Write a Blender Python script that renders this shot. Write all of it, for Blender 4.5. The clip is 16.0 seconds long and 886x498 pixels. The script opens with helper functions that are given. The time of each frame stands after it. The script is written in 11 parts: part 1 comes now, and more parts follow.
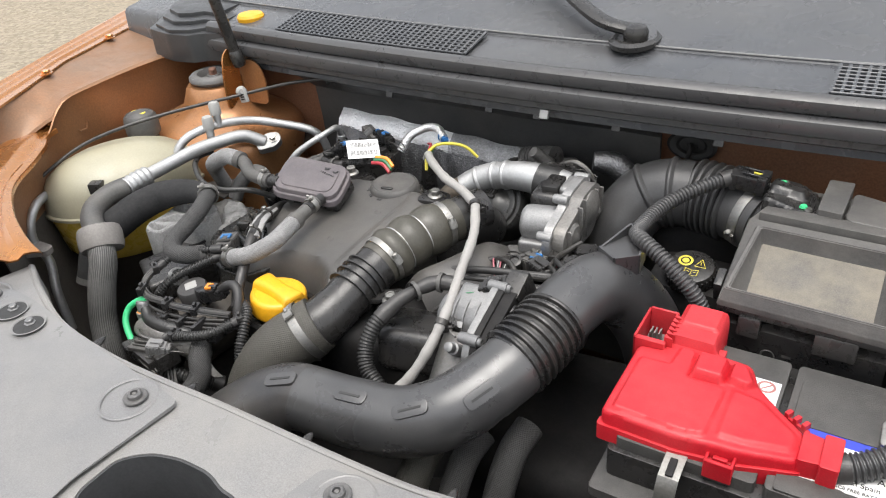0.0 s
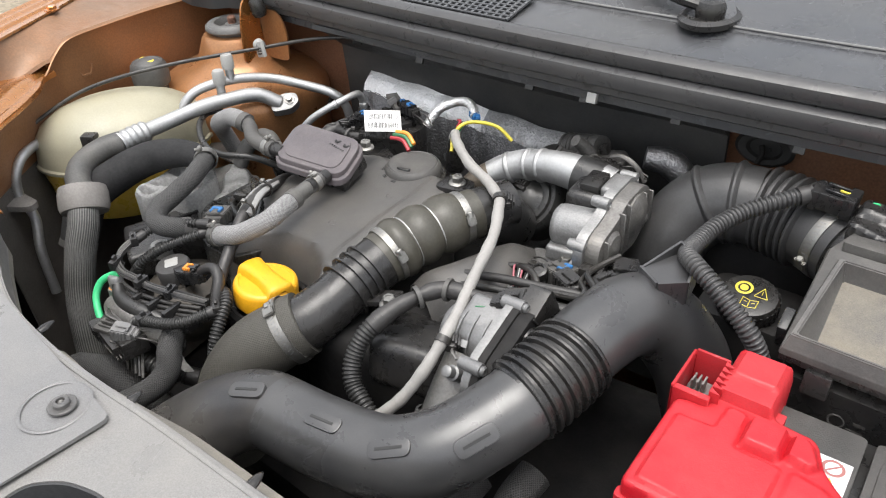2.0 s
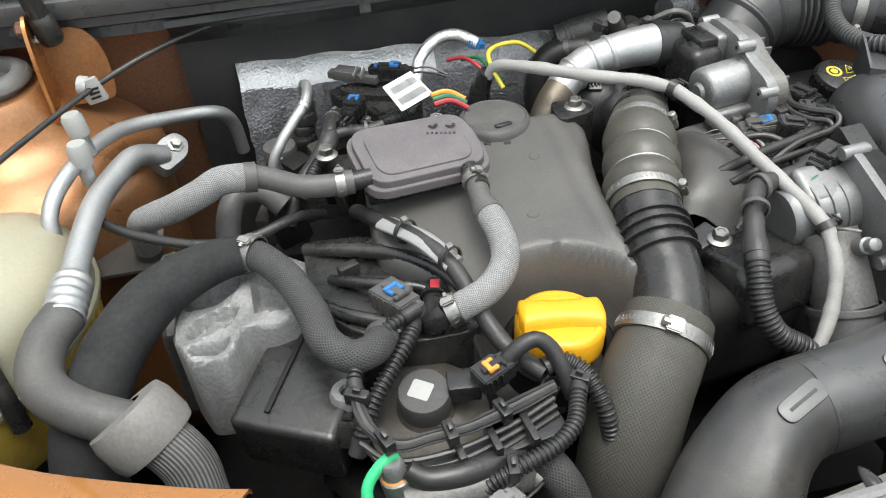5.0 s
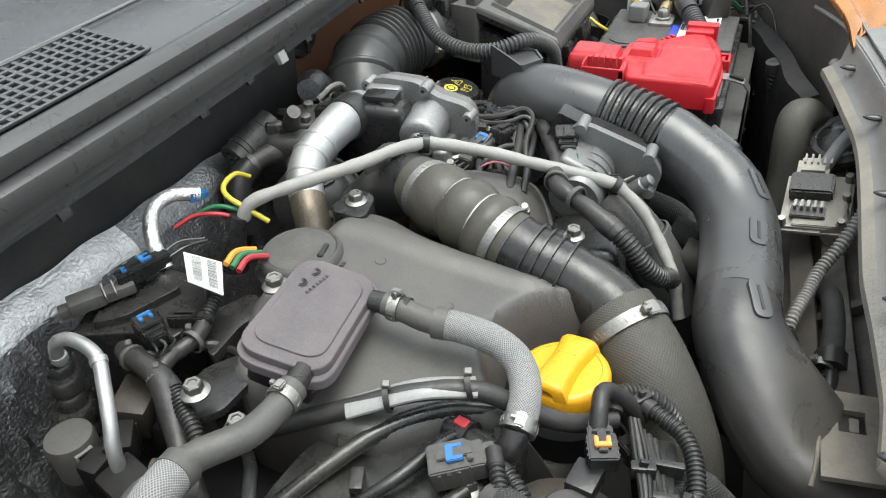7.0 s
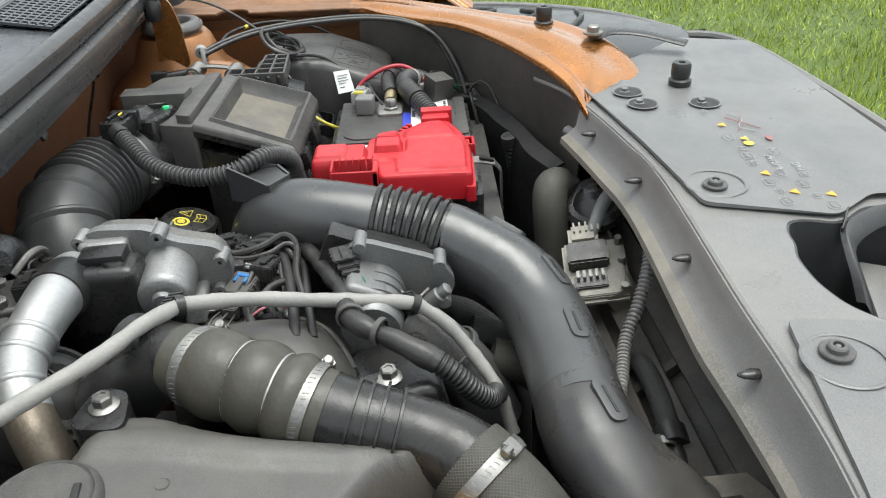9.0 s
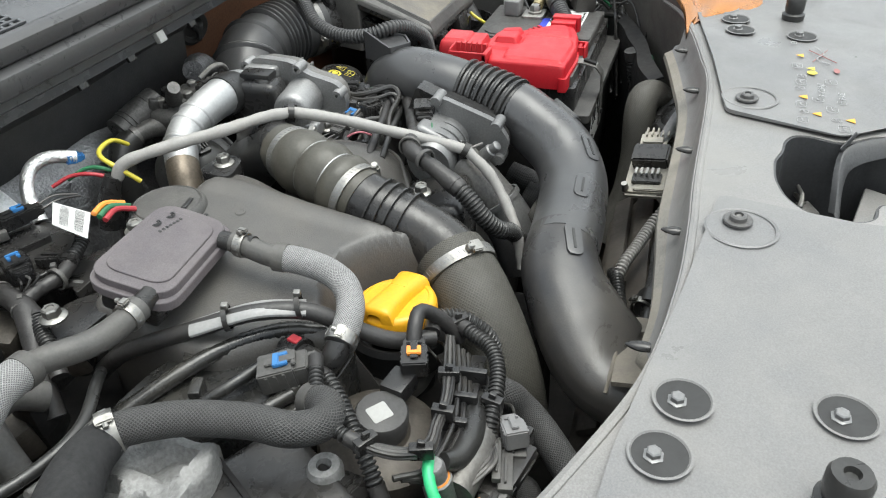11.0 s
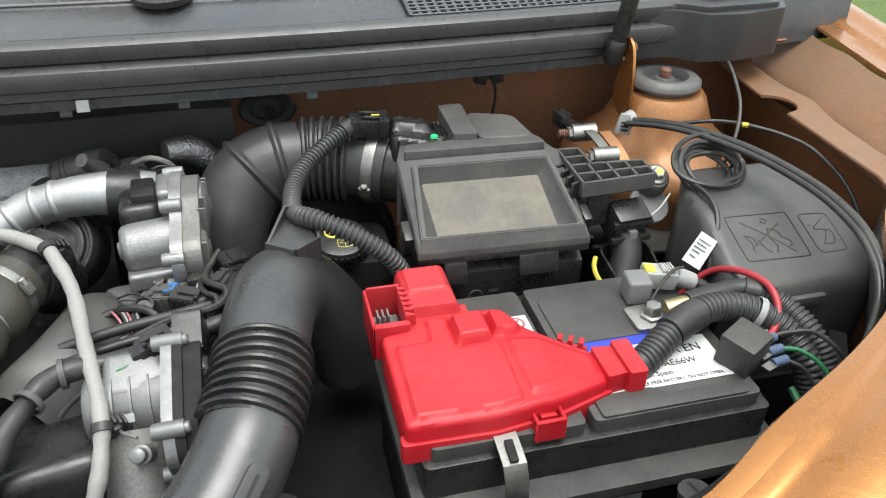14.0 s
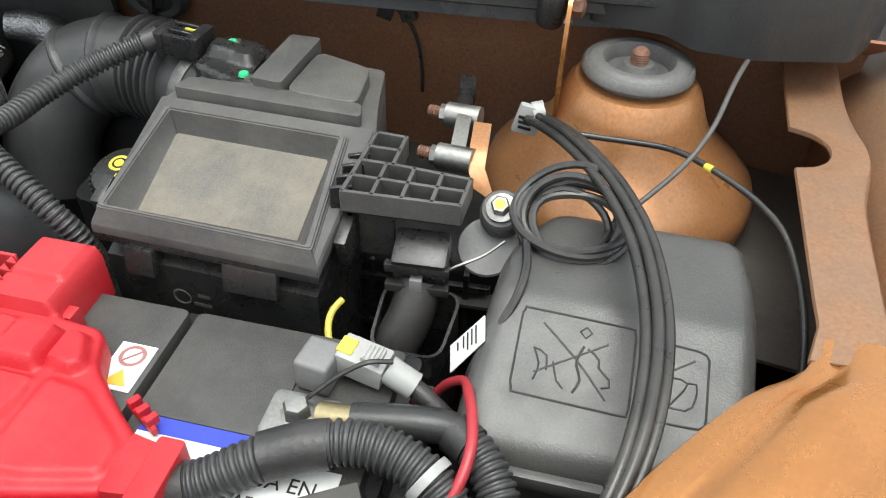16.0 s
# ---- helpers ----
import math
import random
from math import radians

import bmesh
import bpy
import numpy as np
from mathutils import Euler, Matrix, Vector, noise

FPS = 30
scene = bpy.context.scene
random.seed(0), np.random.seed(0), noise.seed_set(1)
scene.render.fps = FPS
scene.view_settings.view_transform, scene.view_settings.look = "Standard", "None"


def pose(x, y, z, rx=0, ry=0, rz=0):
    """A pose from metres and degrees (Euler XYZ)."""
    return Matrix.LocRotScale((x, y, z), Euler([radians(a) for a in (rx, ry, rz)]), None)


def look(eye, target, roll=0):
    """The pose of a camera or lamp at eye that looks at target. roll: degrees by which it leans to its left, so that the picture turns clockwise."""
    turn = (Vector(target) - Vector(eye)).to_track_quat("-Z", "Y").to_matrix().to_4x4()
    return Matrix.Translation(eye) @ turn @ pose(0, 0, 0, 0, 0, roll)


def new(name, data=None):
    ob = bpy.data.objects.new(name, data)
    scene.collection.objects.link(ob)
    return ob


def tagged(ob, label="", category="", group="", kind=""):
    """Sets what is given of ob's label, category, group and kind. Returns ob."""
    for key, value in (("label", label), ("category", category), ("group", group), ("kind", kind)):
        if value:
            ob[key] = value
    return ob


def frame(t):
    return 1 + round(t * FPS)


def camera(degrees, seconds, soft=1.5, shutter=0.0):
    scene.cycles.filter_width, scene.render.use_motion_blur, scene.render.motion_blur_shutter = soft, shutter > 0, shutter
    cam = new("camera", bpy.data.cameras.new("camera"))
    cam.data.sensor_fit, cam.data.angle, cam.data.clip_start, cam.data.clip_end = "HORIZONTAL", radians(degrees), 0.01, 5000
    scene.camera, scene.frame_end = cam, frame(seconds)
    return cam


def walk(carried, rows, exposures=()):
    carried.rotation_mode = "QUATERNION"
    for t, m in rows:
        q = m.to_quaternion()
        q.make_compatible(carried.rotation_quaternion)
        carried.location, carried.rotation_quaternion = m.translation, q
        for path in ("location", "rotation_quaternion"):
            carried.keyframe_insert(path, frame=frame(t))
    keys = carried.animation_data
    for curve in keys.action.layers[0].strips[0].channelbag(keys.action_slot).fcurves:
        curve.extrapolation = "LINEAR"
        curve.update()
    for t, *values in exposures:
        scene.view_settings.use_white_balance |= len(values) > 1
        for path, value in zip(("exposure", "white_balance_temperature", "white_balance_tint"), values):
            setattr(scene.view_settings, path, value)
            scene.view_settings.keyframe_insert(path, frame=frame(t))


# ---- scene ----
cam = camera(60.2, 16.0, soft=1.1)
PATH = [
    (0, 0.3750, -0.2523, 1.3578, 57.75, 4.52, 30.96),
    (0.5, 0.4614, -0.2107, 1.3556, 58.15, 2.89, 35.34),
    (1, 0.5028, -0.1926, 1.3535, 57.76, 1.87, 38.28),
    (1.5, 0.4566, -0.1536, 1.3419, 56.76, 1.88, 38.74),
    (2, 0.3344, -0.1321, 1.3174, 55.45, 2.32, 36.60),
    (2.5, 0.2452, -0.1002, 1.3020, 53.96, 2.81, 32.72),
    (3, 0.1832, -0.0684, 1.2832, 52.86, 3.11, 27.71),
    (3.5, 0.0621, -0.1269, 1.2714, 51.54, 3.08, 20.94),
    (3.7, 0.0126, -0.1519, 1.2689, 51.13, 3.07, 17.49),
    (5.8, -0.4801, -0.0285, 1.2449, 50.18, 2.32, -39.47),
    (6, -0.4905, 0.0029, 1.2456, 50.35, 2.29, -45.51),
    (6.5, -0.5460, 0.1040, 1.2360, 51.76, 3.22, -58.45),
    (7, -0.5553, 0.1561, 1.2478, 53.74, 3.62, -68.03),
    (7.5, -0.4974, 0.1621, 1.2571, 56.46, 3.76, -75.46),
    (8, -0.4345, 0.2134, 1.2629, 58.37, 3.35, -82.49),
    (8.5, -0.4397, 0.2303, 1.2382, 59.05, 3.14, -88.56),
    (9, -0.4545, 0.2333, 1.2306, 58.37, 2.61, -92.35),
    (9.5, -0.4985, 0.2417, 1.2219, 56.91, 2.18, -93.14),
    (10, -0.5822, 0.2082, 1.2227, 55.01, 1.90, -88.90),
    (10.2, -0.6183, 0.1712, 1.2275, 54.62, 1.82, -85.48),
    (12.3, -0.4471, -0.1829, 1.2665, 57.50, 2.02, -48.04),
    (12.5, -0.3904, -0.2276, 1.2818, 57.97, 1.69, -44.21),
    (13, -0.2242, -0.2545, 1.2751, 58.37, 0.63, -34.09),
    (13.5, -0.0254, -0.1795, 1.2708, 57.86, -0.41, -23.96),
    (14, 0.1483, -0.1428, 1.2664, 56.40, -1.35, -14.36),
    (14.5, 0.2836, -0.1132, 1.2579, 54.81, -1.76, -5.94),
    (15, 0.3927, -0.0296, 1.2312, 53.06, -1.97, 1.14),
    (15.5, 0.4747, 0.0336, 1.2164, 51.22, -1.79, 7.39),
    (16, 0.5565, 0.0545, 1.2167, 49.18, -1.43, 13.11),
]
walk(cam, [(t, pose(*p)) for t, *p in PATH], [(0, 1.24, 6500, 10), (2.0, 1.24, 6480, 10), (3.5, 1.36, 6450, 9), (6.0, 1.28, 6330, 4), (7.5, 1.30, 6330, 4), (8.5, 1.10, 6330, 4), (9.2, 1.06, 6330, 4), (10.0, 1.14, 6330, 4), (12.5, 1.24, 6330, 4), (13.5, 1.18, 6330, 4), (16, 1.26, 6330, 4)])

# ---- world and light ----
world = bpy.data.worlds.new("sky")
scene.world = world
world.use_nodes = True
wn = world.node_tree.nodes
bg = wn["Background"]
sky = wn.new("ShaderNodeTexSky")
sky.sky_type = "NISHITA"
sky.sun_disc = False
sky.sun_elevation = radians(81)
sky.sun_rotation = radians(156)
sky.dust_density = 3.0
sky.air_density = 1.2
wash = wn.new("ShaderNodeHueSaturation")
wash.inputs["Saturation"].default_value = 0.16
world.node_tree.links.new(sky.outputs["Color"], wash.inputs["Color"])
world.node_tree.links.new(wash.outputs["Color"], bg.inputs["Color"])
bg.inputs["Strength"].default_value = 0.15
sun_data = bpy.data.lights.new("sun", "SUN")
sun_data.energy = 1.1
sun_data.angle = radians(45)
sun_data.color = (1.0, 0.95, 0.88)
sun = new("sun", sun_data)
sun.matrix_world = look((0.3, -0.5, 6.0), (0, 0.2, 0.9))


# ---- mesh helpers ----
def add_box(bm, c, s, rot=(0, 0, 0), bevel=0.0, seg=2):
    m = pose(c[0], c[1], c[2], *rot) @ Matrix.Diagonal((s[0], s[1], s[2], 1))
    vs = bmesh.ops.create_cube(bm, size=1, matrix=m)["verts"]
    if bevel:
        es = list({e for v in vs for e in v.link_edges})
        bmesh.ops.bevel(bm, geom=es, offset=bevel, segments=seg, affect="EDGES", profile=0.6)
    return bm


def add_lathe(bm, profile, m=None, seg=24):
    m = m or Matrix()
    rings = []
    for r, z in profile:
        if r < 1e-6:
            rings.append([bm.verts.new(m @ Vector((0, 0, z)))])
        else:
            rings.append([bm.verts.new(m @ Vector((r * math.cos(2 * math.pi * k / seg), r * math.sin(2 * math.pi * k / seg), z))) for k in range(seg)])
    for a, b in zip(rings, rings[1:]):
        for k in range(seg):
            j = (k + 1) % seg
            if len(a) == 1 and len(b) == 1:
                continue
            if len(a) == 1:
                bm.faces.new((a[0], b[k], b[j]))
            elif len(b) == 1:
                bm.faces.new((a[k], b[0], a[j]))
            else:
                bm.faces.new((a[k], b[k], b[j], a[j]))
    bmesh.ops.recalc_face_normals(bm, faces=bm.faces)
    return bm


def toward(p, d, spin=0):
    """A frame at p whose z axis points along d."""
    return Matrix.Translation(p) @ Vector(d).to_track_quat("Z", "Y").to_matrix().to_4x4() @ pose(0, 0, 0, 0, 0, spin)


def spline(pts, step=0.004):
    """Catmull-Rom through pts, resampled evenly."""
    P = [Vector(p) for p in pts]
    if len(P) == 2:
        P = [P[0], (P[0] + P[1]) / 2, P[1]]
    Q = [P[0] * 2 - P[1]] + P + [P[-1] * 2 - P[-2]]
    dense = []
    for i in range(1, len(Q) - 2):
        p0, p1, p2, p3 = Q[i - 1:i + 3]
        for k in range(12):
            t = k / 12
            dense.append(0.5 * ((2 * p1) + (p2 - p0) * t + (2 * p0 - 5 * p1 + 4 * p2 - p3) * t * t + (3 * p1 - p0 - 3 * p2 + p3) * t ** 3))
    dense.append(P[-1])
    L = [0.0]
    for a, b in zip(dense, dense[1:]):
        L.append(L[-1] + (b - a).length)
    n = max(3, int(L[-1] / step))
    out, j = [], 0
    for k in range(n + 1):
        s = L[-1] * k / n
        while j < len(L) - 2 and L[j + 1] < s:
            j += 1
        f = (s - L[j]) / max(1e-9, L[j + 1] - L[j])
        out.append(dense[j].lerp(dense[j + 1], min(1, f)))
    return out, L[-1]


def add_tube(bm, pts, r, seg=14, step=0.004, rib=None, flat=1.0, caps=True):
    """A tube through pts. r: radius, list of radii or function of 0..1; rib: (pitch, depth)."""
    if rib:
        step = min(step, rib[0] / 8)
    line, length = spline(pts, step)
    n = len(line)
    uv = bm.loops.layers.uv.verify()
    t0 = (line[1] - line[0]).normalized()
    up = Vector((0, 0, 1)) if abs(t0.z) < 0.9 else Vector((1, 0, 0))
    nrm = (up - t0 * up.dot(t0)).normalized()
    rings, rs = [], []
    for i, p in enumerate(line):
        t = (line[min(i + 1, n - 1)] - line[max(i - 1, 0)]).normalized()
        nrm = (nrm - t * nrm.dot(t)).normalized()
        b = t.cross(nrm)
        u = i / (n - 1)
        if callable(r):
            rad = r(u)
        elif isinstance(r, (list, tuple)):
            q = u * (len(r) - 1)
            k = min(int(q), len(r) - 2)
            rad = r[k] + (r[k + 1] - r[k]) * (q - k)
        else:
            rad = r
        if rib:
            ph = (u * length / rib[0]) % 1.0
            v = -math.cos(2 * math.pi * ph)
            rad += 1.2 * rib[1] * math.copysign(abs(v) ** 0.45, v + 0.25)
        rs.append(rad)
        rings.append([bm.verts.new(p + (nrm * math.cos(2 * math.pi * k / seg) * flat + b * math.sin(2 * math.pi * k / seg)) * rad) for k in range(seg)])
    for i in range(n - 1):
        for k in range(seg):
            j = (k + 1) % seg
            f = bm.faces.new((rings[i][k], rings[i][j], rings[i + 1][j], rings[i + 1][k]))
            v0, v1 = i / (n - 1) * length, (i + 1) / (n - 1) * length
            rad = rs[0]
            for lp, (a, v) in zip(f.loops, ((k, v0), (k + 1, v0), (k + 1, v1), (k, v1))):
                lp[uv].uv = (a / seg * 2 * math.pi * rad, v)
    if caps:
        bm.faces.new(list(reversed(rings[0])))
        bm.faces.new(rings[-1])
    return bm


def add_prism(bm, outline, z0, z1, bevel=0.0, seg=2, m=None, z_of=None, both=False):
    """An upright prism over a plan outline; z_of(x, y) adds to the upper face's height, or to both."""
    m = m or Matrix()
    lo = [bm.verts.new(m @ Vector((x, y, z0 + (z_of(x, y) if both else 0)))) for x, y in outline]
    hi = [bm.verts.new(m @ Vector((x, y, z1 + (z_of(x, y) if z_of else 0)))) for x, y in outline]
    n = len(outline)
    faces = [bm.faces.new(list(reversed(lo))), bm.faces.new(hi)]
    for k in range(n):
        j = (k + 1) % n
        faces.append(bm.faces.new((lo[k], lo[j], hi[j], hi[k])))
    bmesh.ops.recalc_face_normals(bm, faces=faces)
    if bevel:
        es = [e for e in {e for f in faces for e in f.edges} if any(v in hi for v in e.verts)]
        bmesh.ops.bevel(bm, geom=es, offset=bevel, segments=seg, affect="EDGES", profile=0.6, clamp_overlap=True)
    return bm


def rounded(outline, r=0.01, seg=4):
    """Plan outline with its corners rounded."""
    out = []
    n = len(outline)
    for k in range(n):
        a, b, c = Vector(outline[k - 1]), Vector(outline[k]), Vector(outline[(k + 1) % n])
        d0, d1 = min(r, (a - b).length * 0.45), min(r, (c - b).length * 0.45)
        p0, p1 = b + (a - b).normalized() * d0, b + (c - b).normalized() * d1
        for i in range(seg + 1):
            t = i / seg
            q = p0 * (1 - t) ** 2 + b * 2 * t * (1 - t) + p1 * t * t
            out.append((q.x, q.y))
    return out


def box_outline(x0, y0, x1, y1):
    return [(x0, y0), (x1, y0), (x1, y1), (x0, y1)]


def add_sheet(bm, rows, thick=0.002):
    """A sheet through rows of points, with thickness."""
    vs = [[bm.verts.new(p) for p in row] for row in rows]
    faces = []
    for a, b in zip(vs, vs[1:]):
        for k in range(len(a) - 1):
            faces.append(bm.faces.new((a[k], a[k + 1], b[k + 1], b[k])))
    bmesh.ops.recalc_face_normals(bm, faces=faces)
    if thick:
        bmesh.ops.solidify(bm, geom=faces, thickness=thick)
    return bm


def outline_distance(P, outline):
    """Signed distance of plan points to a closed outline, positive inside, and the nearest places on it."""
    a = np.array(outline, float)
    e = np.roll(a, -1, 0) - a
    d = P[:, None, :] - a[None]
    t = np.clip((d * e[None]).sum(-1) / np.maximum((e * e).sum(-1), 1e-12)[None], 0, 1)
    near = a[None] + t[..., None] * e[None]
    dist = np.linalg.norm(P[:, None, :] - near, axis=-1)
    k = dist.argmin(1)
    b = a + e
    up = (a[None, :, 1] > P[:, None, 1]) != (b[None, :, 1] > P[:, None, 1])
    cross = a[None, :, 0] + (P[:, None, 1] - a[None, :, 1]) / np.where(np.abs(e[None, :, 1]) < 1e-12, 1e-12, e[None, :, 1]) * e[None, :, 0]
    inside = (up & (P[:, None, 0] < cross)).sum(1) % 2 == 1
    n = np.arange(len(P))
    return np.where(inside, dist[n, k], -dist[n, k]), near[n, k]


def add_relief(bm, outline, top, floor, feats=(), edge=0.006, step=0.004):
    """A moulded shell over a plan outline: a height function, soft shoulders of radius edge,
    fields (outline, height, slope width) raised or sunk in it, and side walls down to floor."""
    o = np.array(outline, float)
    x0, y0 = o.min(0) - step
    nx, ny = (int(v) for v in np.ceil((o.max(0) - o.min(0)) / step) + 3)
    g = np.stack(np.meshgrid(x0 + step * np.arange(nx), y0 + step * np.arange(ny), indexing="ij"), -1).reshape(-1, 2)
    d, near = outline_distance(g, outline)
    snap = d < 0.3 * step
    q = np.where(snap[:, None], near, g)
    d = np.where(snap, 0.0, d)
    f = 1 - np.clip(d / max(edge, 1e-6), 0, 1)
    z = np.array([top(x, y) for x, y in q]) - edge * (1 - np.sqrt(1 - f * f))
    for shape, height, width in feats:
        u = np.clip(outline_distance(q, shape)[0] / width + 0.5, 0, 1)
        z += height * u * u * (3 - 2 * u)
    core = ~snap
    vs = {}
    def vert(i):
        if i not in vs:
            vs[i] = bm.verts.new((q[i, 0], q[i, 1], z[i]))
        return vs[i]
    faces = []
    for i in range(nx - 1):
        for j in range(ny - 1):
            c = (i * ny + j, (i + 1) * ny + j, (i + 1) * ny + j + 1, i * ny + j + 1)
            if any(core[k] for k in c):
                faces.append(bm.faces.new([vert(k) for k in c]))
    fresh = list(vs.values())
    bmesh.ops.remove_doubles(bm, verts=fresh, dist=step * 0.02)
    faces = [f for f in faces if f.is_valid]
    rim = [e for e in {e for f in faces for e in f.edges} if len(e.link_faces) == 1]
    low = bmesh.ops.extrude_edge_only(bm, edges=rim)["geom"]
    for v in low:
        if isinstance(v, bmesh.types.BMVert):
            v.co.z = floor(v.co.x, v.co.y) if callable(floor) else floor
    bmesh.ops.recalc_face_normals(bm, faces=bm.faces)
    return bm


def mesh_of(name, bm, material, smooth=38):
    me = bpy.data.meshes.new(name)
    bm.normal_update()
    bm.to_mesh(me)
    bm.free()
    if smooth:
        me.polygons.foreach_set("use_smooth", [True] * len(me.polygons))
        me.set_sharp_from_angle(angle=radians(smooth))
    me.materials.append(material)
    return me


def thing(name, base, label, category, group="", kind=""):
    ob = new(name)
    ob.empty_display_size = 0.02
    ob.location = base
    return tagged(ob, label, category, group, kind)


def part(name, bm, material, parent, label="", smooth=38):
    """One mesh under a thing or a part; bm is in the place's own coordinates."""
    ob = new(name, mesh_of(name, bm, material, smooth))
    ob.parent = parent
    if parent.type == "EMPTY":
        ob.matrix_parent_inverse = Matrix.Translation(-parent.location)
    return tagged(ob, label)


def solo(name, bm, material, label, category, group="", kind="", smooth=38):
    return tagged(new(name, mesh_of(name, bm, material, smooth)), label, category, group, kind)


B = bmesh.new


# ---- materials ----
def make(name, col, rough=0.5, metal=0.0, var=0.25, scale=30.0, dust=0.0, dust_col=(0.30, 0.27, 0.22), bump=0.15, bump_d=0.0006, grain=400.0, coat=0.0, spec=0.5, rough_var=0.12, alpha=None):
    """A procedural surface: broad tone shifts, fine grain, dust patches and relief."""
    m = bpy.data.materials.new(name)
    m.use_nodes = True
    N, L = m.node_tree.nodes, m.node_tree.links
    p = N["Principled BSDF"]
    tc = N.new("ShaderNodeTexCoord")
    big = N.new("ShaderNodeTexNoise")
    big.inputs["Scale"].default_value = scale
    big.inputs["Detail"].default_value = 5
    big.inputs["Roughness"].default_value = 0.6
    fine = N.new("ShaderNodeTexNoise")
    fine.inputs["Scale"].default_value = grain
    fine.inputs["Detail"].default_value = 5
    for k in (big, fine):
        L.new(tc.outputs["Object"], k.inputs["Vector"])
    tone = N.new("ShaderNodeMix")
    tone.data_type = "RGBA"
    tone.inputs[6].default_value = (*[c * (1 - var) for c in col], 1)
    tone.inputs[7].default_value = (*[min(1, c * (1 + var)) for c in col], 1)
    L.new(big.outputs["Fac"], tone.inputs[0])
    grit = N.new("ShaderNodeMix")
    grit.data_type = "RGBA"
    grit.blend_type = "MULTIPLY"
    grit.inputs[0].default_value = 1.0
    lift = N.new("ShaderNodeMapRange")
    lift.inputs[1].default_value, lift.inputs[2].default_value = 0.3, 0.7
    lift.inputs[3].default_value, lift.inputs[4].default_value = 1 - var * 0.8, 1 + var * 0.5
    L.new(fine.outputs["Fac"], lift.inputs[0])
    L.new(tone.outputs[2], grit.inputs[6])
    L.new(lift.outputs[0], grit.inputs[7])
    last = grit.outputs[2]
    if dust:
        spots = N.new("ShaderNodeTexNoise")
        spots.inputs["Scale"].default_value = scale * 0.7
        spots.inputs["Detail"].default_value = 8
        spots.inputs["Roughness"].default_value = 0.7
        L.new(tc.outputs["Object"], spots.inputs["Vector"])
        ramp = N.new("ShaderNodeMapRange")
        ramp.inputs[1].default_value, ramp.inputs[2].default_value = 0.35, 0.75
        ramp.inputs[3].default_value, ramp.inputs[4].default_value = 0.0, dust
        L.new(spots.outputs["Fac"], ramp.inputs[0])
        mix = N.new("ShaderNodeMix")
        mix.data_type = "RGBA"
        mix.inputs[7].default_value = (*dust_col, 1)
        L.new(ramp.outputs[0], mix.inputs[0])
        L.new(last, mix.inputs[6])
        last = mix.outputs[2]
    if dust:
        # settled specks of dirt
        speck = N.new("ShaderNodeTexNoise")
        speck.inputs["Scale"].default_value = 520
        speck.inputs["Detail"].default_value = 2
        L.new(tc.outputs["Object"], speck.inputs["Vector"])
        cut = N.new("ShaderNodeMapRange")
        cut.inputs[1].default_value, cut.inputs[2].default_value = 0.60, 0.78
        cut.inputs[3].default_value, cut.inputs[4].default_value = 0.0, min(0.8, dust * 0.30)
        L.new(speck.outputs["Fac"], cut.inputs[0])
        mix = N.new("ShaderNodeMix")
        mix.data_type = "RGBA"
        mix.inputs[7].default_value = (*dust_col, 1)
        L.new(cut.outputs[0], mix.inputs[0])
        L.new(last, mix.inputs[6])
        last = mix.outputs[2]
    L.new(last, p.inputs["Base Color"])
    smear = N.new("ShaderNodeTexNoise")
    smear.inputs["Scale"].default_value = scale * 2.5
    smear.inputs["Detail"].default_value = 6
    smear.inputs["Roughness"].default_value = 0.65
    smear.inputs["Distortion"].default_value = 0.6
    L.new(tc.outputs["Object"], smear.inputs["Vector"])
    rr = N.new("ShaderNodeMapRange")
    rr.inputs[1].default_value, rr.inputs[2].default_value = 0.32, 0.68
    rr.inputs[3].default_value, rr.inputs[4].default_value = max(0.05, rough - rough_var), min(1, rough + rough_var)
    L.new(smear.outputs["Fac"], rr.inputs[0])
    L.new(rr.outputs[0], p.inputs["Roughness"])
    p.inputs["Metallic"].default_value = metal
    p.inputs["Specular IOR Level"].default_value = spec
    p.inputs["Coat Weight"].default_value = coat
    if bump:
        bp = N.new("ShaderNodeBump")
        bp.inputs["Strength"].default_value = bump
        bp.inputs["Distance"].default_value = bump_d
        L.new(fine.outputs["Fac"], bp.inputs["Height"])
        wave = N.new("ShaderNodeBump")
        wave.inputs["Strength"].default_value = 0.35
        wave.inputs["Distance"].default_value = 0.0012
        L.new(big.outputs["Fac"], wave.inputs["Height"])
        L.new(wave.outputs["Normal"], bp.inputs["Normal"])
        L.new(bp.outputs["Normal"], p.inputs["Normal"])
    return m


